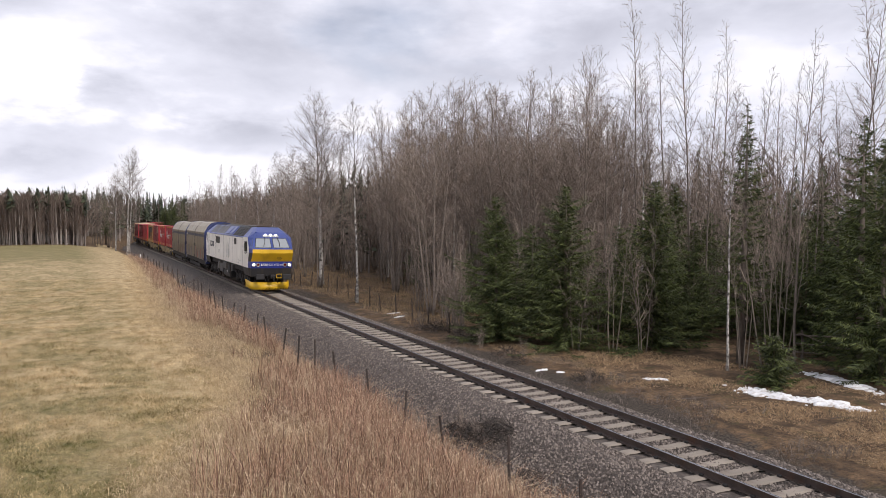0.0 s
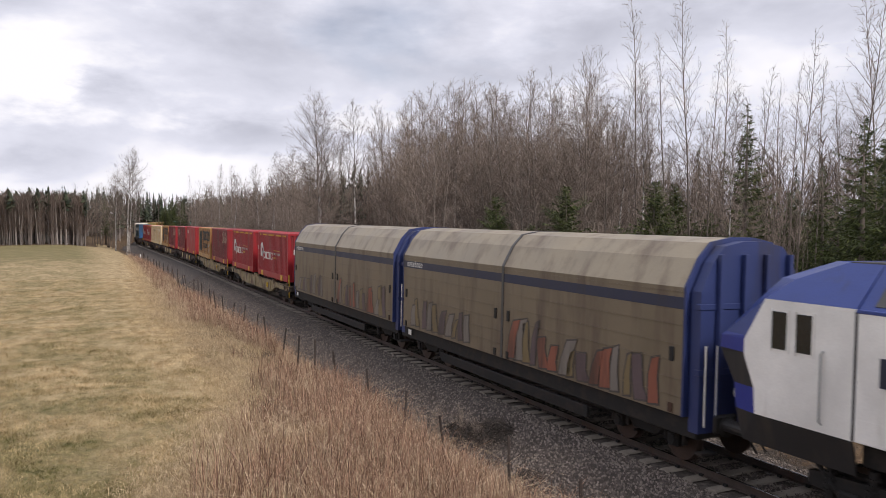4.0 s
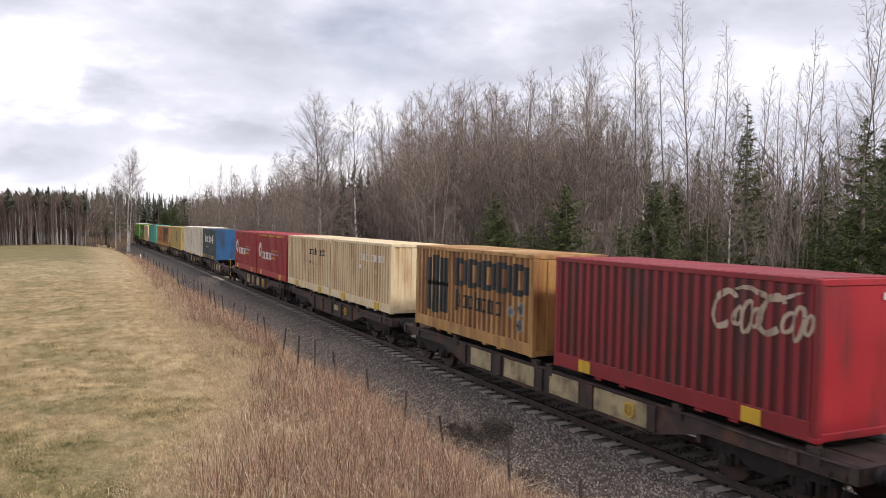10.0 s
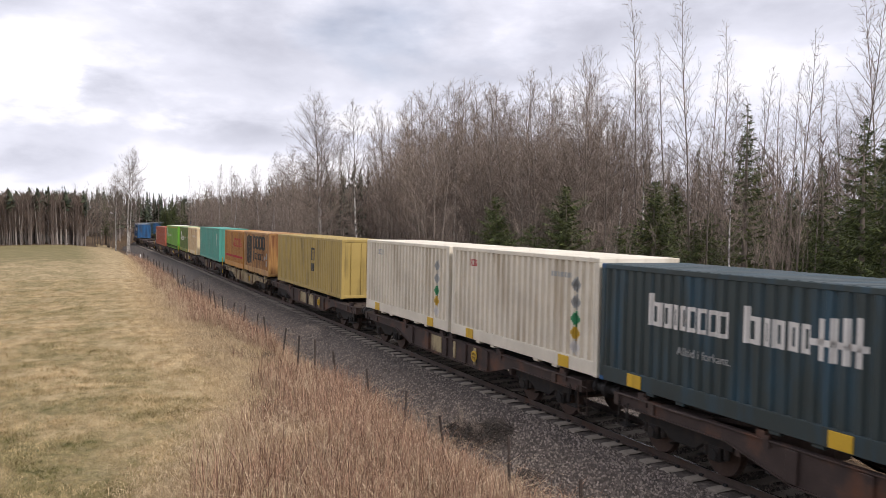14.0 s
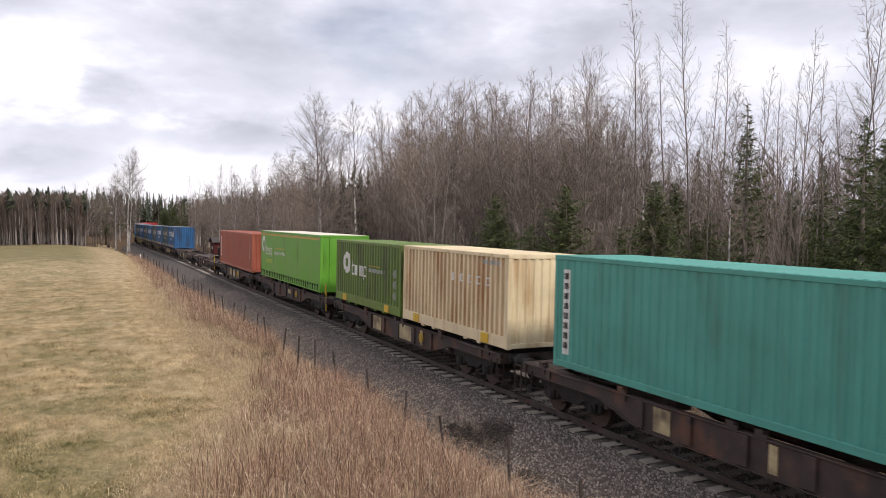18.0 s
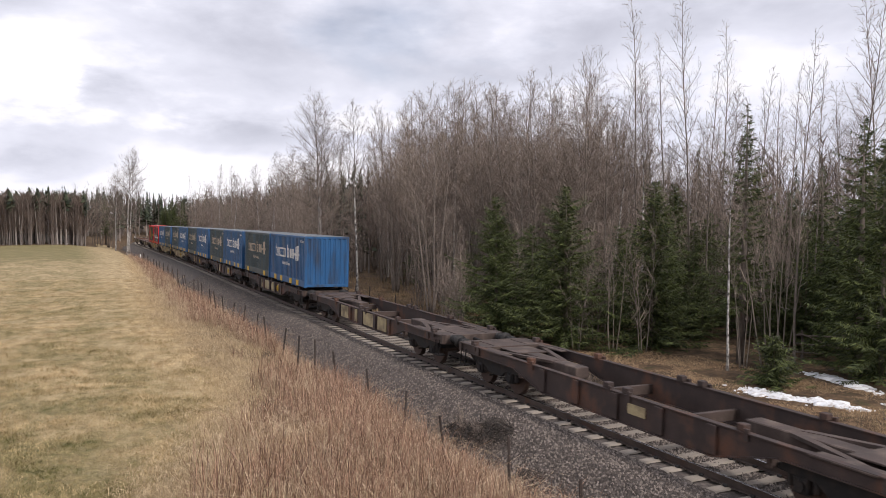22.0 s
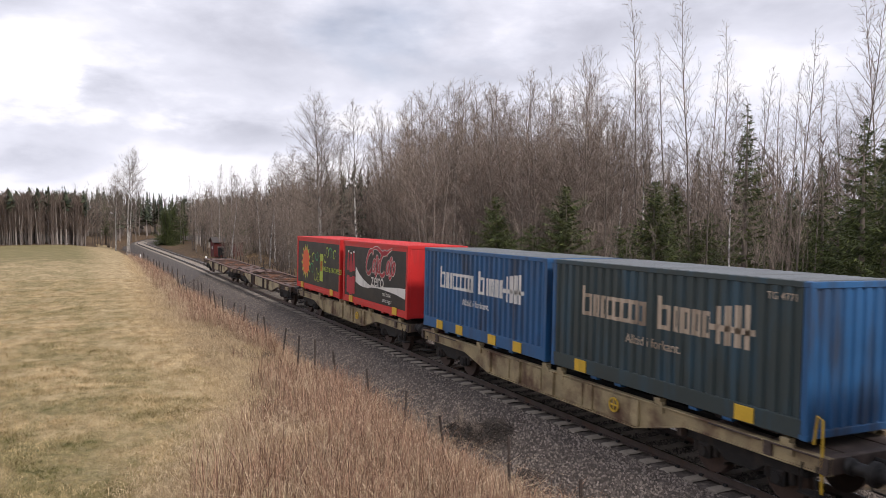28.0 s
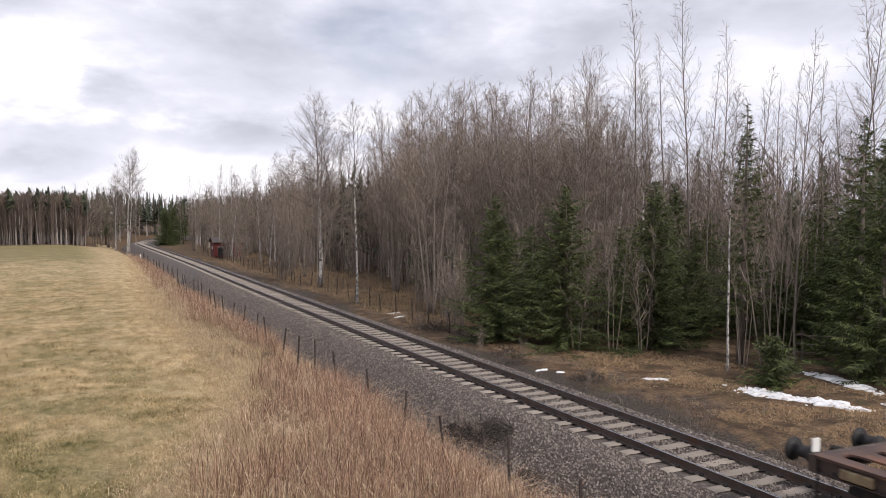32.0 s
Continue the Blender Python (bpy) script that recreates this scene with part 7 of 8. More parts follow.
SINGLE_TREES = (("f0", 6.0, 32.7, 0.94), ("f0", 7.9, 29.6, 0.99), ("f1", 8.9, 34.1, 0.91), ("f0", 11.4, 27.9, 1.02), ("f2", 12.0, 23.2, 1.00), ("f4", 13.6, 19.1, 1.02), ("f1", 12.8, 32.2, 0.91), ("f1", 17.1, 31.2, 0.93), ("f0", 22.5, 29.8, 0.96), ("f4", 22.3, 27.7, 0.89), ("f1", 21.6, 34.6, 1.01), ("f0", 22.3, 38.7, 1.06), ("f0", 21.3, 23.7, 1.27), ("f1", 17.2, 22.4, 1.08), ("f0", 27.5, 36.2, 0.99), ("f0", 19.3, 42.4, 0.92), ("f1", 8.5, 40.9, 0.67),
                ("f1", 12.7, 34.5, 0.75), ("f1", 15.2, 34.4, 0.70), ("f1", 13.8, 29.5, 0.78), ("f1", 14.6, 28.0, 0.60), ("f1", 17.4, 27.8, 0.82), ("f1", 16.3, 25.0, 0.63), ("f1", 16.5, 23.8, 0.76), ("f1", 20.4, 25.2, 0.92), ("f1", 16.1, 20.6, 1.00), ("f1", 19.5, 31.2, 0.91), ("f1", 13.4, 18.1, 1.17), ("f1", 8.8, 36.3, 0.80), ("f1", 11.6, 37.2, 0.79), ("f1", 18.9, 33.7, 0.79), ("f1", 25.3, 30.6, 1.01),
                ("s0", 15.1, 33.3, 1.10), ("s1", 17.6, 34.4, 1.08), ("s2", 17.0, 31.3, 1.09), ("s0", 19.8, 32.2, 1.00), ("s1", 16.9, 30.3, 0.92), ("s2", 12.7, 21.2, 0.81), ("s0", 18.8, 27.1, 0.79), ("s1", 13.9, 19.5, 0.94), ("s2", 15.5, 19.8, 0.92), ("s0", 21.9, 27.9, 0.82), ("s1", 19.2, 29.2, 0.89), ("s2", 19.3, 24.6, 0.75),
                ("y0", 7.3, 117.0, 1.1), ("y1", 7.6, 120.5, 1.0), ("y1", 8.0, 113.5, 1.1), ("y0", 8.3, 122.5, 1.2), ("p1", 7.0, 115.0, 0.9), ("f3", 9.7, 19.5, 1.0), ("f0", 15.0, 62.0, 0.8),
                ("y0", 7.2, 33.4, 0.95), ("y1", 8.0, 28.9, 0.9), ("p0", 9.0, 27.6, 0.9), ("y1", 9.4, 29.6, 1.0), ("y0", 10.2, 27.0, 0.9), ("u0", 5.9, 36.6, 1.0), ("u1", 6.4, 38.4, 1.1), ("u0", 7.0, 40.4, 1.1), ("y0", 6.6, 37.4, 0.9), ("y1", 7.6, 41.0, 1.0), ("u1", 7.4, 45.0, 1.1), ("y0", 8.4, 47.0, 1.0), ("b1", 10.5, 22.4, 0.66), ("b2", 5.4, 51.1, 1.0), ("b3", 6.8, 64.9, 1.06), ("a0", 6.4, 63.8, 0.95), ("b0", 7.3, 66.0, 1.0), ("b3", -4.6, 144.5, 1.16), ("b0", -4.2, 145.5, 1.12), ("b3", -6.2, 150.0, 0.9), ("a0", -7.0, 160.0, 0.85), ("a1", -9.0, 163.0, 0.9), ("a2", -8.0, 166.0, 0.8), ("a3", -11.0, 165.0, 0.95), ("a0", -12.5, 167.0, 0.85), ("y0", -6.5, 157.0, 1.1), ("y1", -9.5, 161.0, 1.1), ("u0", 4.9, 72.3, 1.2), ("u1", 5.4, 73.0, 1.1),
                ("b1", 13.0, 30.5, 0.8), ("p0", 12.0, 21.8, 1.1), ("p1", 12.5, 21.6, 0.95), ("p1", 11.3, 22.4, 0.8), 
                ("a0", 10.1, 40.5, 1.0), ("a2", 10.7, 37.5, 0.94), ("a1", 12.2, 34.3, 1.08), ("a0", 6.9, 42.1, 0.96), ("a1", 7.6, 43.4, 1.0), ("a2", 10.0, 55.4, 0.9), ("b2", 8.5, 93.3, 1.0), ("b1", 9.0, 123.0, 0.86), ("b2", 7.2, 112.0, 0.9), ("b1", 7.0, 146.4, 0.7), ("b2", 8.2, 136.0, 0.9),
                ("a3", 9.0, 114.0, 0.8), ("y0", 8.4, 117.0, 1.2), ("y1", 9.2, 119.0, 1.2), ("a3", 7.8, 109.0, 0.7), ("b2", 9.6, 104.0, 0.95), ("a1", 8.0, 84.0, 1.0), ("a3", 7.4, 78.0, 1.0), ("u0", 3.9, 22.3, 0.22), ("u0", -3.0, 18.6, 0.3), ("u1", -3.0, 17.7, 0.26), ("u0", -3.2, 19.7, 0.26), ("u1", -3.2, 16.6, 0.22), ("u0", 4.3, 31.0, 0.3), ("u1", 4.6, 34.0, 0.35), ("u0", 4.4, 38.0, 0.3), ("u1", 5.0, 28.5, 0.25), ("f1", 10.5, 128.0, 1.3), ("f0", 5.2, 186.0, 1.2), ("f2", -6.8, 176.0, 1.0), ("f0", 6.0, 196.0, 1.4), ("f2", 9.0, 190.0, 1.0))
THICKET = 235
forest()


def far_woods():
    """Woods across the field, beyond the bend and deep behind the thicket, as stands of small trees."""
    rnd = random.Random(4)
    trunk, wood, dark = Build(), Build(), Build()

    def one(x, y, z0, conifer, h, left):
        p = Vector((x, y, z0))
        top = p + Vector((rnd.gauss(0, 0.3), rnd.gauss(0, 0.3), h * 0.92))
        strip(trunk, [p, (p + top) / 2, top], rnd.uniform(0.07, 0.15), rnd, 0.03)
        if conifer:
            n = 34
            lo = rnd.uniform(0.55, 0.75) if left else rnd.uniform(0.2, 0.6)
            for k in range(n):
                f = lo + (1.02 - lo) * k / n
                a = k * 2.4 + rnd.random()
                r = ((0.85 * math.sin(3.14 * min(1.0, (f - lo + 0.06) / (1.08 - lo))) + 0.25) if left else (1 - f) * 2.6 + 0.22) * rnd.uniform(0.6, 1.2)
                c = p + Vector((0, 0, h * f))
                o = len(dark.v)
                d = Vector((math.cos(a), math.sin(a), 0)); s = Vector((-d.y, d.x, 0))
                dark.v += [tuple(c + Vector((0, 0, 0.25))), tuple(c + d * r * 0.55 + s * r * 0.4 - Vector((0, 0, 0.15))), tuple(c + d * r - Vector((0, 0, 0.45))), tuple(c + d * r * 0.55 - s * r * 0.4 - Vector((0, 0, 0.35)))]
                dark.f.append((o, o + 1, o + 2, o + 3))
        else:
            for k in range(46):
                f = rnd.uniform(0.12, 0.98) ** 0.8
                c = p.lerp(top, f)
                a = rnd.uniform(0, 6.28)
                d = Vector((math.cos(a) * 0.6, math.sin(a) * 0.6, 1)).normalized()
                ln = rnd.uniform(1.2, 2.8) * (1.15 - 0.6 * f)
                strip(wood, [c, c + d * ln * 0.5, c + d * ln + Vector((rnd.gauss(0, 0.3), rnd.gauss(0, 0.3), 0))], 0.035, rnd, 0.02)
    for i in range(3700):
        u = rnd.random()
        if u < 0.36:
            x, y = (rnd.uniform(-26, 3), 153 + rnd.random() ** 1.5 * 50) if rnd.random() < 0.8 else (rnd.uniform(-130, -20), rnd.uniform(150, 220))
        elif u < 0.50:
            x, y = rnd.uniform(-6, 48), rnd.uniform(200, 265)
        elif u < 0.62:
            x, y = rnd.uniform(24, 80), rnd.uniform(160, 230)
        elif u < 0.80:
            y = rnd.uniform(55, 165)
            x = track_x(y) + rnd.uniform(15, 36)
        else:
            y = rnd.uniform(20, 170)
            x = track_x(y) + 34 + rnd.random() ** 1.3 * 70
        if abs(x - track_x(y)) < 5.0:
            continue
        left = u < 0.36
        one(x, y, ground_z(x, y) - 0.1, rnd.random() < (0.12 if left else 0.6 if u < 0.5 else 0.12 if u > 0.8 else 0.25), rnd.uniform(8.4, 10.2) if left else rnd.uniform(9, 12.5), left)
    for nm, b, m, lab in (("far_tree_trunks", trunk, M_FARTRUNK, "distant pale thin trunks"), ("far_bare_crowns", wood, M_FARTWIG, "distant bare brown crowns"), ("far_conifers", dark, M_PINE, "distant dark conifer crowns")):
        solid(nm, b, m, lab, "woods", kind="stuff", fix=False)


far_woods()


# ---------------------------------------------------------------- grasses, stones, fences
def blades(n, place, height, width, mat, name, label, seed, lean=0.5, segs=2):
    """Many separate grass blades; place(rnd) gives x, y or None."""
    rnd = random.Random(seed)
    b = Build()
    while n > 0:
        n -= 1
        p = place(rnd)
        if p is None:
            continue
        x, y, k = p
        z = ground_z(x, y) - 0.02
        h = height * k * rnd.uniform(0.5, 1.25)
        a = rnd.uniform(0, 6.28)
        d = rnd.uniform(0, 6.28)
        bx, by = math.cos(d) * lean * h * rnd.random(), math.sin(d) * lean * h * rnd.random()
        w = width * rnd.uniform(0.7, 1.3)
        wx, wy = math.cos(a) * w / 2, math.sin(a) * w / 2
        o = len(b.v)
        if segs == 3:
            for f, g in ((0.0, 1.0), (0.45, 0.8), (0.8, 0.6)):
                cx, cy, cz = x + bx * f * f, y + by * f * f, z + h * (f - 0.38 * lean * f ** 3)
                b.v += [(cx - wx * g, cy - wy * g, cz), (cx + wx * g, cy + wy * g, cz)]
            b.v.append((x + bx * 1.15, y + by * 1.15, z + h * (1 - 0.5 * lean)))
            b.f += [(o, o + 1, o + 3, o + 2), (o + 2, o + 3, o + 5, o + 4), (o + 4, o + 5, o + 6)]
        elif segs == 1:
            b.v += [(x - wx, y - wy, z), (x + wx, y + wy, z), (x + bx, y + by, z + h)]
            b.f.append((o, o + 1, o + 2))
        else:
            b.v += [(x - wx, y - wy, z), (x + wx, y + wy, z), (x + bx * 0.35 + wx * 0.7, y + by * 0.35 + wy * 0.7, z + h * 0.6), (x + bx * 0.35 - wx * 0.7, y + by * 0.35 - wy * 0.7, z + h * 0.6), (x + bx, y + by, z + h * (1 - 0.25 * lean))]
            b.f += [(o, o + 1, o + 2, o + 3), (o + 3, o + 2, o + 4)]
    return solid(name, b, mat, label, "grass", kind="stuff", fix=False)


def spread_y(rnd, a, b):
    """More at the near end."""
    return a * (b / a) ** rnd.random()


def bank_edge(y):
    """Where the mown field ends and the tall dry growth begins."""
    return float(np.interp(y, [9, 12, 15, 18.7, 24, 28, 42, 97, 150], [0.9, 1.3, 1.9, 3.3, 4.9, 5.5, 4.7, 7.2, 8.6]))


def field_spot(rnd):
    y = spread_y(rnd, 12, 70)
    x = rnd.uniform(-0.12 * y - 1.0, bank_edge(y) + 0.5)
    return x, y, 0.7 + 0.6 * bumps(x, y, 0.7, 4.0)


def bank_spot(rnd):
    y = spread_y(rnd, 9.5, 130)
    x = rnd.uniform(bank_edge(y) - 0.7, track_x(y) - 3.5)
    return x, y, 0.75 + 0.5 * bumps(x, y, 0.35, 2.0)


def stalk_spot(rnd):
    y = spread_y(rnd, 9.5, 130)
    x = rnd.uniform(bank_edge(y) + 0.1, track_x(y) - 3.9)
    if rnd.random() > (x - bank_edge(y)) / 1.7 + 0.12:
        return None
    k = bumps(x, y, 0.30, 6.0) + 0.35 * bumps(x, y, 1.1, 8.0) + (0.3 if y < 26 else 0.0)
    if 26 < y < 40 and x < 7.0:
        k -= 0.25
    if k < -0.06:
        return None
    return x, y, 0.75 + 0.7 * min(0.6, k + 0.1)


def verge_spot(rnd):
    y = spread_y(rnd, 12, 60)
    l = rnd.uniform(4.8, 11.5)
    x = track_x(y) + l
    k = bumps(x, y, 0.5, 3.3) + 0.4 * bumps(x, y, 1.6, 2.1) - (0.25 if l < 5.3 else 0.0)
    if k < -0.22:
        return None
    return x, y, 0.7 + k


def clearing_spot(rnd):
    y = spread_y(rnd, 38, 130)
    l = rnd.uniform(4.6, 14)
    x = track_x(y) + l
    if bumps(x, y, 0.3, 5.5) < -0.2:
        return None
    return x, y, 1.0


def brush_spot(rnd):
    """Dead dark brush in the ditches on both sides."""
    y = spread_y(rnd, 13, 90)
    l = rnd.uniform(3.3, 6.2) if rnd.random() < 0.62 else rnd.uniform(-4.6, -2.9)
    x = track_x(y) + l
    if bumps(x, y, 0.45, 8.5) + 0.4 * bumps(x, y, 1.5, 1.5) < 0.06:
        return None
    return x, y, 1.0


def matted_spot(rnd):
    """The pale beaten-down grass between field and stalks."""
    y = spread_y(rnd, 11, 110)
    x = bank_edge(y) + rnd.gauss(-0.1, 0.75)
    return x, y, 0.7 + 0.6 * bumps(x, y, 0.6, 1.0)


def red_spot(rnd):
    p = stalk_spot(rnd)
    if p is None or bumps(p[0], p[1], 0.5, 12.0) < -0.25:
        return None
    return p


def pale_edge_spot(rnd):
    """Pale grass hanging over the edge of the ballast."""
    y = spread_y(rnd, 9.5, 60)
    x = track_x(y) - 3.55 - abs(rnd.gauss(0, 0.55))
    return x, y, 0.8


blades(190000, field_spot, 0.10, 0.028, M_FIELD_BLADE, "field_grass", "short pale mown grass with green patches", 1, 1.8, 1)
blades(42000, matted_spot, 0.32, 0.011, M_STRAW, "matted_straw", "pale beaten-down straw at the field's edge", 14, 1.7, 3)
blades(42000, bank_spot, 0.50, 0.011, M_STRAW, "dry_grass_bank", "long straw-coloured dry grass on the bank", 2, 1.3, 3)
blades(36000, red_spot, 1.25, 0.0092, M_REED, "dry_stalks", "reddish-brown dry stalks along the fence", 3, 0.45, 3)
blades(40000, stalk_spot, 1.15, 0.0105, M_PALE_REED, "bent_dry_stalks", "pale bent dry stalks along the fence", 13, 1.3, 3)
blades(12000, pale_edge_spot, 0.95, 0.008, M_PALE_REED, "ballast_edge_grass", "pale dry grass leaning over the ballast", 15, 1.4, 3)
blades(64000, verge_spot, 0.19, 0.011, M_VERGE_BLADE, "russet_verge_grass", "flattened russet grass beside the woods", 4, 1.7, 3)
blades(14000, clearing_spot, 0.38, 0.02, M_FLOORGRASS, "clearing_grass", "dry brownish grass among the trees", 5, 0.9)
blades(18000, brush_spot, 0.40, 0.009, M_BRUSH, "dead_brush", "dark dead brush beside the ballast", 6, 1.6, 3)


def stones():
    rnd = random.Random(9)
    b = Build()
    for i in range(62000):
        y = spread_y(rnd, 8.5, 75)
        l = rnd.choice((rnd.uniform(-3.6, -1.2), rnd.uniform(-3.6, -1.2), rnd.uniform(-0.7, 0.7), rnd.uniform(0.8, 3.4)))
        z = np.interp(l, [-3.7, -3.55, -2.0, -1.6, -1.2, 1.2, 1.6, 2.0, 3.2, 3.6], [-1.22, -1.2, -0.34, -0.255, -0.235, -0.235, -0.25, -0.34, -0.86, -1.0]) - l * math.tan(radians(CANT)) + fall(y)
        x = track_x(y) + l
        r = rnd.uniform(0.022, 0.05)
        o = len(b.v)
        for d in ((1, 0, 0), (-0.3, 0.9, 0.1), (-0.8, -0.7, 0), (0.3, -0.9, 0.2), (0.1, 0.1, 0.9), (0, 0, -0.8)):
            b.v.append((x + d[0] * r * rnd.uniform(0.6, 1.2), y + d[1] * r * rnd.uniform(0.6, 1.2), z + d[2] * r * rnd.uniform(0.6, 1.2)))
        b.f += [(o + a, o + c, o + e) for a, c, e in ((0, 1, 4), (1, 2, 4), (2, 3, 4), (3, 0, 4), (1, 0, 5), (2, 1, 5), (3, 2, 5), (0, 3, 5))]
    solid("ballast_stones", b, M_STONE, "loose grey crushed stones", "ballast", kind="stuff", fix=False)


stones()


def snow_patch(l, y, a, b, h, turn, seed):
    """A thin ragged sheet of old snow with holes, on a fine grid cut by a noisy outline."""
    m = Build()
    cx, cy = track_x(y) + l, y
    ca, sa = math.cos(turn), math.sin(turn)
    step = max(0.03, a / 36)
    nu, nv = int(a * 1.5 / step), int(b * 1.6 / step)
    ix = {}

    def depth(u, v):
        w = 1.0 - math.hypot(u / a, v / b)
        w += 0.55 * noise.noise(Vector((u * 1.7 / a * 1.6 + seed * 3.1, v * 1.5 / b, seed))) + 0.5 * noise.noise(Vector((u * 6.0 + seed, v * 6.0, seed * 0.7))) + 0.25 * noise.noise(Vector((u * 17.0, v * 17.0, seed * 1.7)))
        return w

    def vert(i, j):
        if (i, j) not in ix:
            u, v = i * step, j * step
            w = depth(u, v)
            x, yy = cx + u * ca - v * sa, cy + u * sa + v * ca
            ix[i, j] = len(m.v)
            m.v.append((x, yy, ground_z(x, yy) + (-0.06 if w < 0.12 else 0.025 + h * min(1.0, w * 1.6) * (0.75 + 0.5 * noise.noise(Vector((u * 9, v * 9, 2.0)))))))
        return ix[i, j]
    for i in range(-nu, nu):
        for j in range(-nv, nv):
            if max(depth((i + p) * step, (j + q) * step) for p in (0, 1) for q in (0, 1)) > 0.12:
                m.f.append((vert(i, j), vert(i + 1, j), vert(i + 1, j + 1), vert(i, j + 1)))
    solid("snow_patch", m, M_SNOW, "old melting snow patch on brown grass", "snow", "snow patches", smooth=True, fix=False)


for args in ((8.5, 18.7, 1.3, 0.40, 0.06, -1.45, 1), (9.0, 16.6, 1.1, 0.42, 0.07, -1.4, 2), (12.2, 18.9, 2.3, 0.42, 0.06, -1.85, 14), (10.6, 15.2, 0.7, 0.15, 0.05, -1.3, 16),
             (6.8, 22.2, 0.45, 0.15, 0.04, -0.6, 4), (4.0, 25.6, 0.22, 0.10, 0.03, -0.4, 5), (4.4, 24.8, 0.18, 0.09, 0.03, -0.5, 17), (5.5, 44.5, 0.5, 0.14, 0.04, 0.4, 6), (5.0, 42.5, 0.4, 0.12, 0.04, 0.4, 7)):
    snow_patch(*args)


def wood_remains():
    """Old rail fence at the wood's edge, fallen branches and heaps of cut brush."""
    rnd = random.Random(33)
    f = thing("rail_fence", "broken grey wooden rail fence under the trees", "fence", at=pose(track_x(21) + 15.2, 21.0, ground_z(track_x(21) + 15.2, 21.0), 0, 0, -62))
    for x in (-1.5, 0.0, 1.6):
        part("post", Build().tube([(x, 0, -0.2), (x + 0.03, 0.01, 0.6), (x, 0, 1.25)], [0.06, 0.055, 0.05], 7), M_OLDRAIL, f)
    for z0, z1 in ((0.35, 0.42), (0.72, 0.62), (1.05, 1.12)):
        part("rail", Build().tube([(-1.8, -0.06, z0), (0, -0.07, (z0 + z1) / 2 + 0.02), (1.9, -0.06, z1)], [0.035, 0.04, 0.032], 6), M_OLDRAIL, f)
    part("rail", Build().tube([(-1.6, -0.12, 1.15), (1.5, -0.12, 0.1)], [0.03, 0.025], 6), M_OLDRAIL, f)
    for l, y, ln, turn, r in ((8.6, 14.6, 1.2, 0.3, 0.022), (6.4, 17.0, 0.8, 0.5, 0.016), (5.6, 19.6, 1.0, -0.4, 0.018), (5.0, 21.0, 0.7, 0.9, 0.015), (7.4, 15.4, 0.7, -0.2, 0.014), (-5.9, 28.5, 0.7, 0.2, 0.03), (10.4, 19.8, 1.6, 0.4, 0.03), (13.6, 20.4, 1.9, -0.5, 0.04)):
        x = track_x(y) + l
        b = Build()
        pts, d = branch_path(Vector((0, 0, 0.05)), Vector((math.cos(turn), math.sin(turn), 0.03)), ln, 5, rnd, 0.09, 0.0)
        pts = [Vector((q.x, q.y, 0.03 + r + abs(q.z - 0.05) * 0.5)) for q in pts]
        b.tube(pts, [r * (1 - 0.7 * i / 5) for i in range(6)], 6)
        for k in range(5):
            q = pts[1 + k % 4]
            tp, _ = branch_path(q, Vector((math.cos(turn + rnd.choice((-0.8, 0.8))), math.sin(turn + rnd.choice((-0.8, 0.8))), 0.25)), ln * 0.35, 3, rnd, 0.15, 0.0)
            fine(b, tp, r * 0.4, r * 0.15)
        solid("fallen_branch", b, M_OLDRAIL, "grey fallen branch lying on the verge", "branch", "fallen branches", at=pose(x, y, ground_z(x, y)), fix=False)
    for l, y, s, n in ((4.5, 23.2, 0.62, 420), (-3.1, 15.0, 0.5, 300), (-2.5, 17.7, 0.78, 1000), (-2.8, 18.9, 0.6, 500), (4.7, 33.2, 1.1, 420), (5.2, 37.0, 1.2, 420), (4.4, 29.0, 0.7, 240), (-5.0, 33.0, 0.4, 160), (3.9, 27.3, 0.5, 180)):
        x = track_x(y) + l
        b = Build()
        for i in range(n):
            a, q = rnd.uniform(0, 6.283), rnd.random() ** 0.6
            c = Vector((math.cos(a) * q * s, math.sin(a) * q * s, rnd.random() * 0.55 * s * (1 - q * q) + 0.02))
            d = Vector((rnd.gauss(0, 1), rnd.gauss(0, 1), rnd.gauss(0.2, 0.5))).normalized()
            e = c + d * s * rnd.uniform(0.25, 0.6)
            e.z = max(0.02, e.z)
            strip(b, [c, (c + e) / 2 + Vector((0, 0, 0.03)), e], 0.0075, rnd, 0.003)
        solid("brush_heap", b, M_DARKBRUSH, "low heap of dark dead twigs beside the ballast", "brush", "brush heaps", "stuff", at=pose(x, y, footing(x, y) - 0.02), fix=False)


wood_remains()


def fence_post(x, y, h, lean, kind="fence_post", r=0.035):
    b = Build().tube([(0, 0, -0.25), (0.01, 0, h * 0.5), (0, 0.01, h)], [r * 1.05, r, r * 0.9], 7)
    solid(kind, b, M_POST, "weathered dark wooden fence post leaning in dry grass", "fence post", "fence posts", at=pose(x, y, ground_z(x, y), *lean))


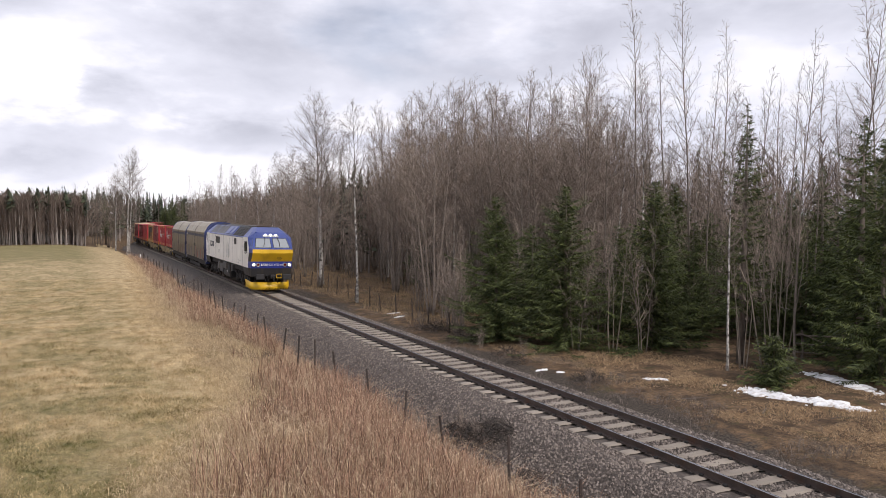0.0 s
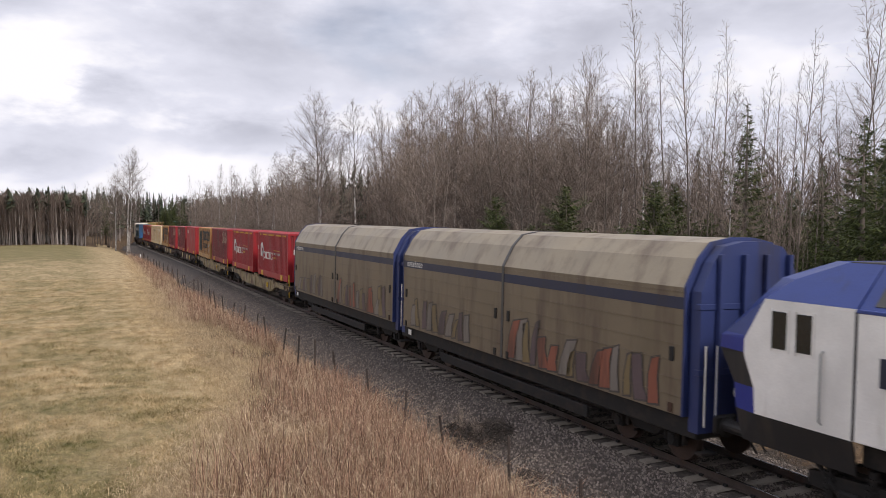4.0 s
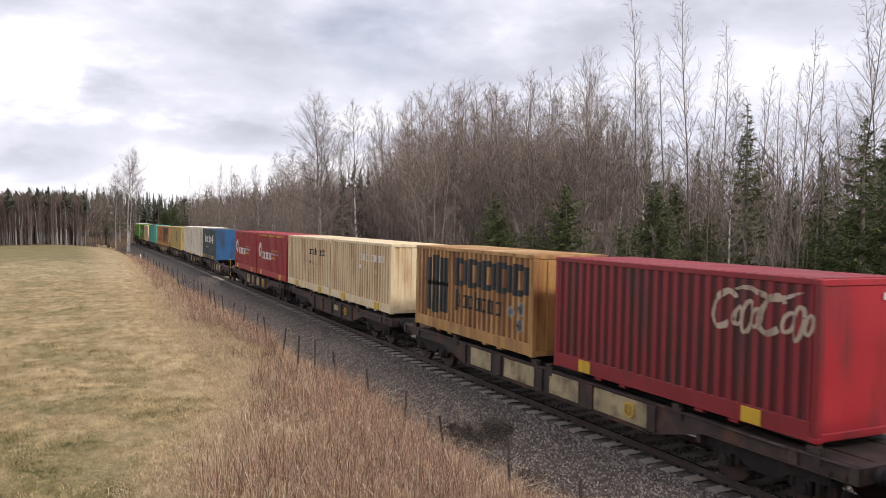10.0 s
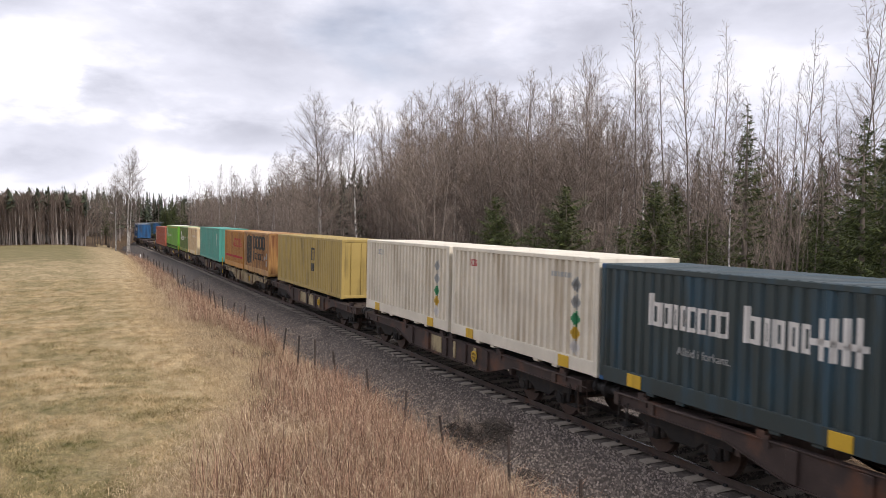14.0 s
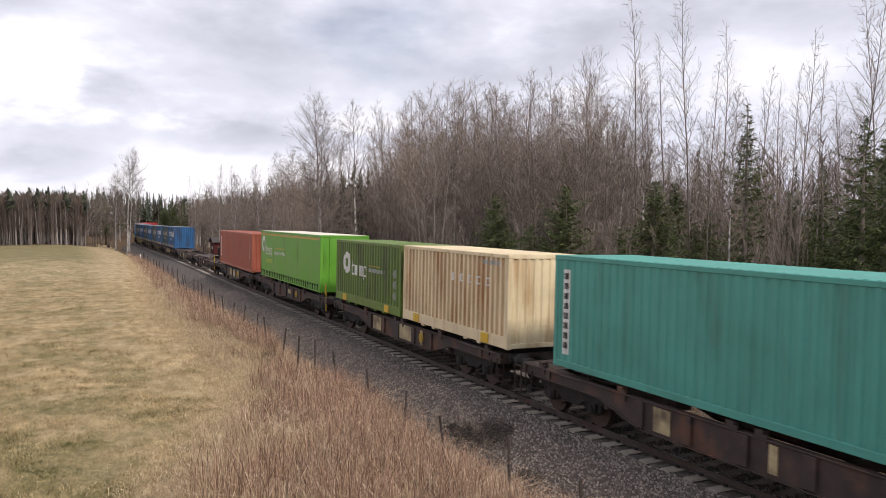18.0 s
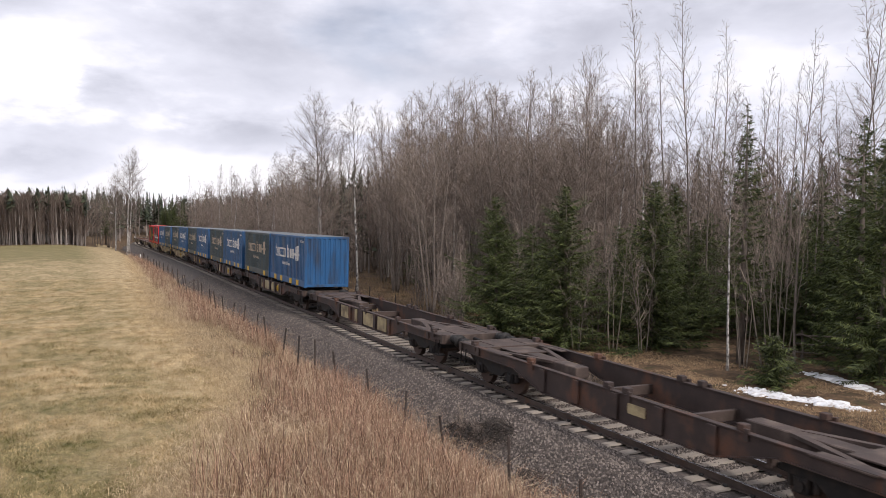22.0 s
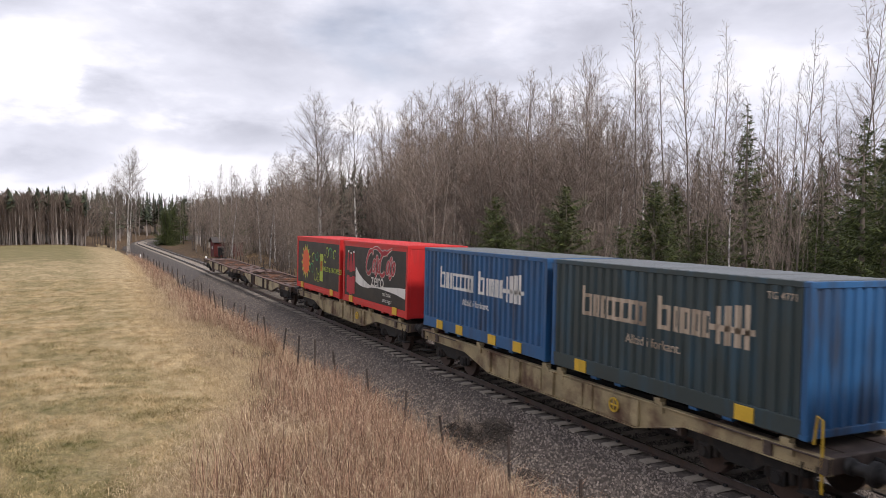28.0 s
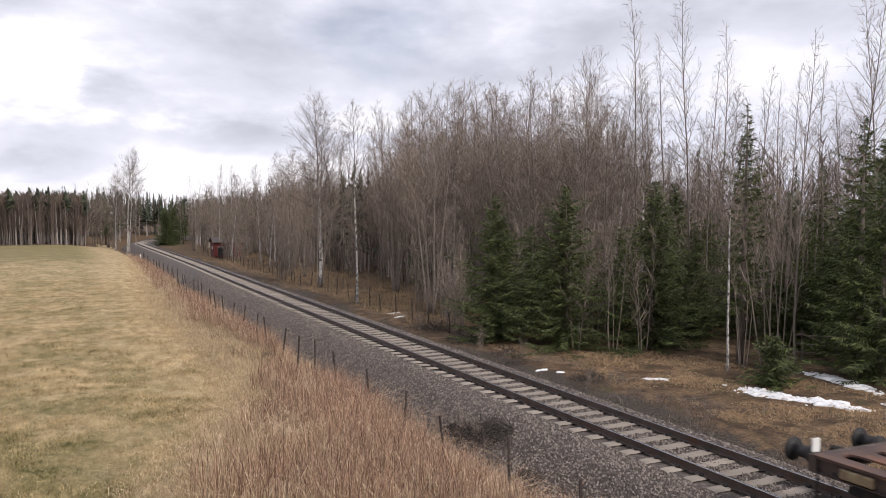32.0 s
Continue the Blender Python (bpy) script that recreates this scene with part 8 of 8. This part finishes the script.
def fences():
    rnd = random.Random(21)
    tops = []
    y = 11.5
    while y < 120:
        x = track_x(y) - 4.15 + rnd.uniform(-0.1, 0.1)
        fence_post(x, y, rnd.uniform(1.35, 1.7), (rnd.uniform(-7, 7), rnd.uniform(-8, 8), 0))
        tops.append((x, y, ground_z(x, y) + 1.0))
        y += 2.7 + 0.2 * rnd.random()
    wires = thing("wire_fence", "slack rusty wires between the old posts", "fence")
    for dz in (0.0, -0.4):
        part("wire", Build().tube([(a, b, c + dz) for a, b, c in tops], 0.004, 3, False), M_WIRE, wires, fix=False)
    tops = []
    y = 36.0
    while y < 140:
        x = track_x(y) + 5.2 + 0.02 * (y - 36) + rnd.uniform(-0.2, 0.2)
        fence_post(x, y, rnd.uniform(1.0, 1.4), (rnd.uniform(-6, 6), rnd.uniform(-6, 6), 0))
        tops.append((x, y, ground_z(x, y) + 0.95))
        y += 2.6
    wires = thing("wire_fence", "thin wires along the edge of the woods", "fence")
    for dz in (0.0, -0.4):
        part("wire", Build().tube([(a, b, c + dz) for a, b, c in tops], 0.004, 3, False), M_WIRE, wires, fix=False)


fences()


def shed():
    x0, y0 = track_x(126) + 8.9, 126
    s = thing("shed", "small red wooden shed with a grey tin roof among the trees", "shed", at=pose(x0, y0, ground_z(x0, y0)))
    L, D, H = 4.4, 3.2, 2.3
    n = 22
    for y in (-D / 2, D / 2):
        for i in range(n):
            a = -L / 2 + L * i / n
            part("plank", Build().box(a + 0.005, a + L / n - 0.005, y - 0.03, y + 0.03, 0.05, H), M_SHED, s)
    for x in (-L / 2, L / 2):
        for i in range(14):
            a = -D / 2 + D * i / 14
            part("plank", Build().box(x - 0.03, x + 0.03, a + 0.005, a + D / 14 - 0.005, 0.05, H + 0.7 * (1 - abs(a + D / 28) / (D / 2))), M_SHED, s)
    for k in (-1, 1):
        part("roof", Build().prism([(k * 0.0, H + 0.80), (k * (D / 2 + 0.35), H - 0.02), (k * (D / 2 + 0.35), H + 0.05), (k * 0.0, H + 0.87)], "x", -L / 2 - 0.3, L / 2 + 0.3), M_SHEDROOF, s)
    d = part("door", Build().box(-0.5, 0.35, -D / 2 - 0.07, -D / 2 - 0.03, 0.1, 2.0, 0.01), M_OLDRAIL, s, "grey door")
    part("window", Build().box(-L / 2 - 0.06, -L / 2 - 0.03, -0.25, 0.25, 1.25, 1.7, 0.01), M_WHITE, s)


shed()

def line_furniture():
    """A white marker post by the ballast and a dark relay cabinet at the wood's edge."""
    y = 134.0
    x = track_x(y) - 3.3
    solid("marker_post", Build().box(-0.09, 0.09, -0.05, 0.05, -0.2, 0.75, 0.02), M_WHITE, "small white marker post beside the ballast", "marker post", at=pose(x, y, ground_z(x, y)))
    y = 121.0
    x = track_x(y) + 7.2
    c = thing("relay_cabinet", "dark metal relay cabinet on a post near the shed", "cabinet", at=pose(x, y, ground_z(x, y)))
    part("cabinet_body", Build().box(-0.45, 0.45, -0.25, 0.25, 0.5, 1.7, 0.02), M_BLACK, c)
    part("cabinet_roof", Build().prism([(-0.32, 1.7), (0.32, 1.7), (0.0, 1.86)], "x", -0.52, 0.52), M_SHEDROOF, c)
    part("post", Build().box(-0.3, -0.2, -0.05, 0.05, -0.2, 0.5).box(0.2, 0.3, -0.05, 0.05, -0.2, 0.5), M_BLACK, c)


line_furniture()

# ---------------------------------------------------------------- motion of the train
def travelled(t):
    """Metres gone since the start; the train gathers speed in its second half."""
    ts = np.linspace(0.0, t, 129)
    v = SPEED + np.interp(ts, [18, 20, 22.5, 25, 28, 32], [0.0, 0.15, 0.60, 1.00, 1.20, 1.25])
    return float(np.sum((v[1:] + v[:-1]) / 2) * t / 128)


def motions():
    times = [k * 1.0 for k in range(33)]
    gone = [travelled(t) for t in times]
    for ob, s, z in MOVING:
        walk(ob, [(t, on_track(s - g) @ pose(0, 0, z)) for t, g in zip(times, gone)])


motions()
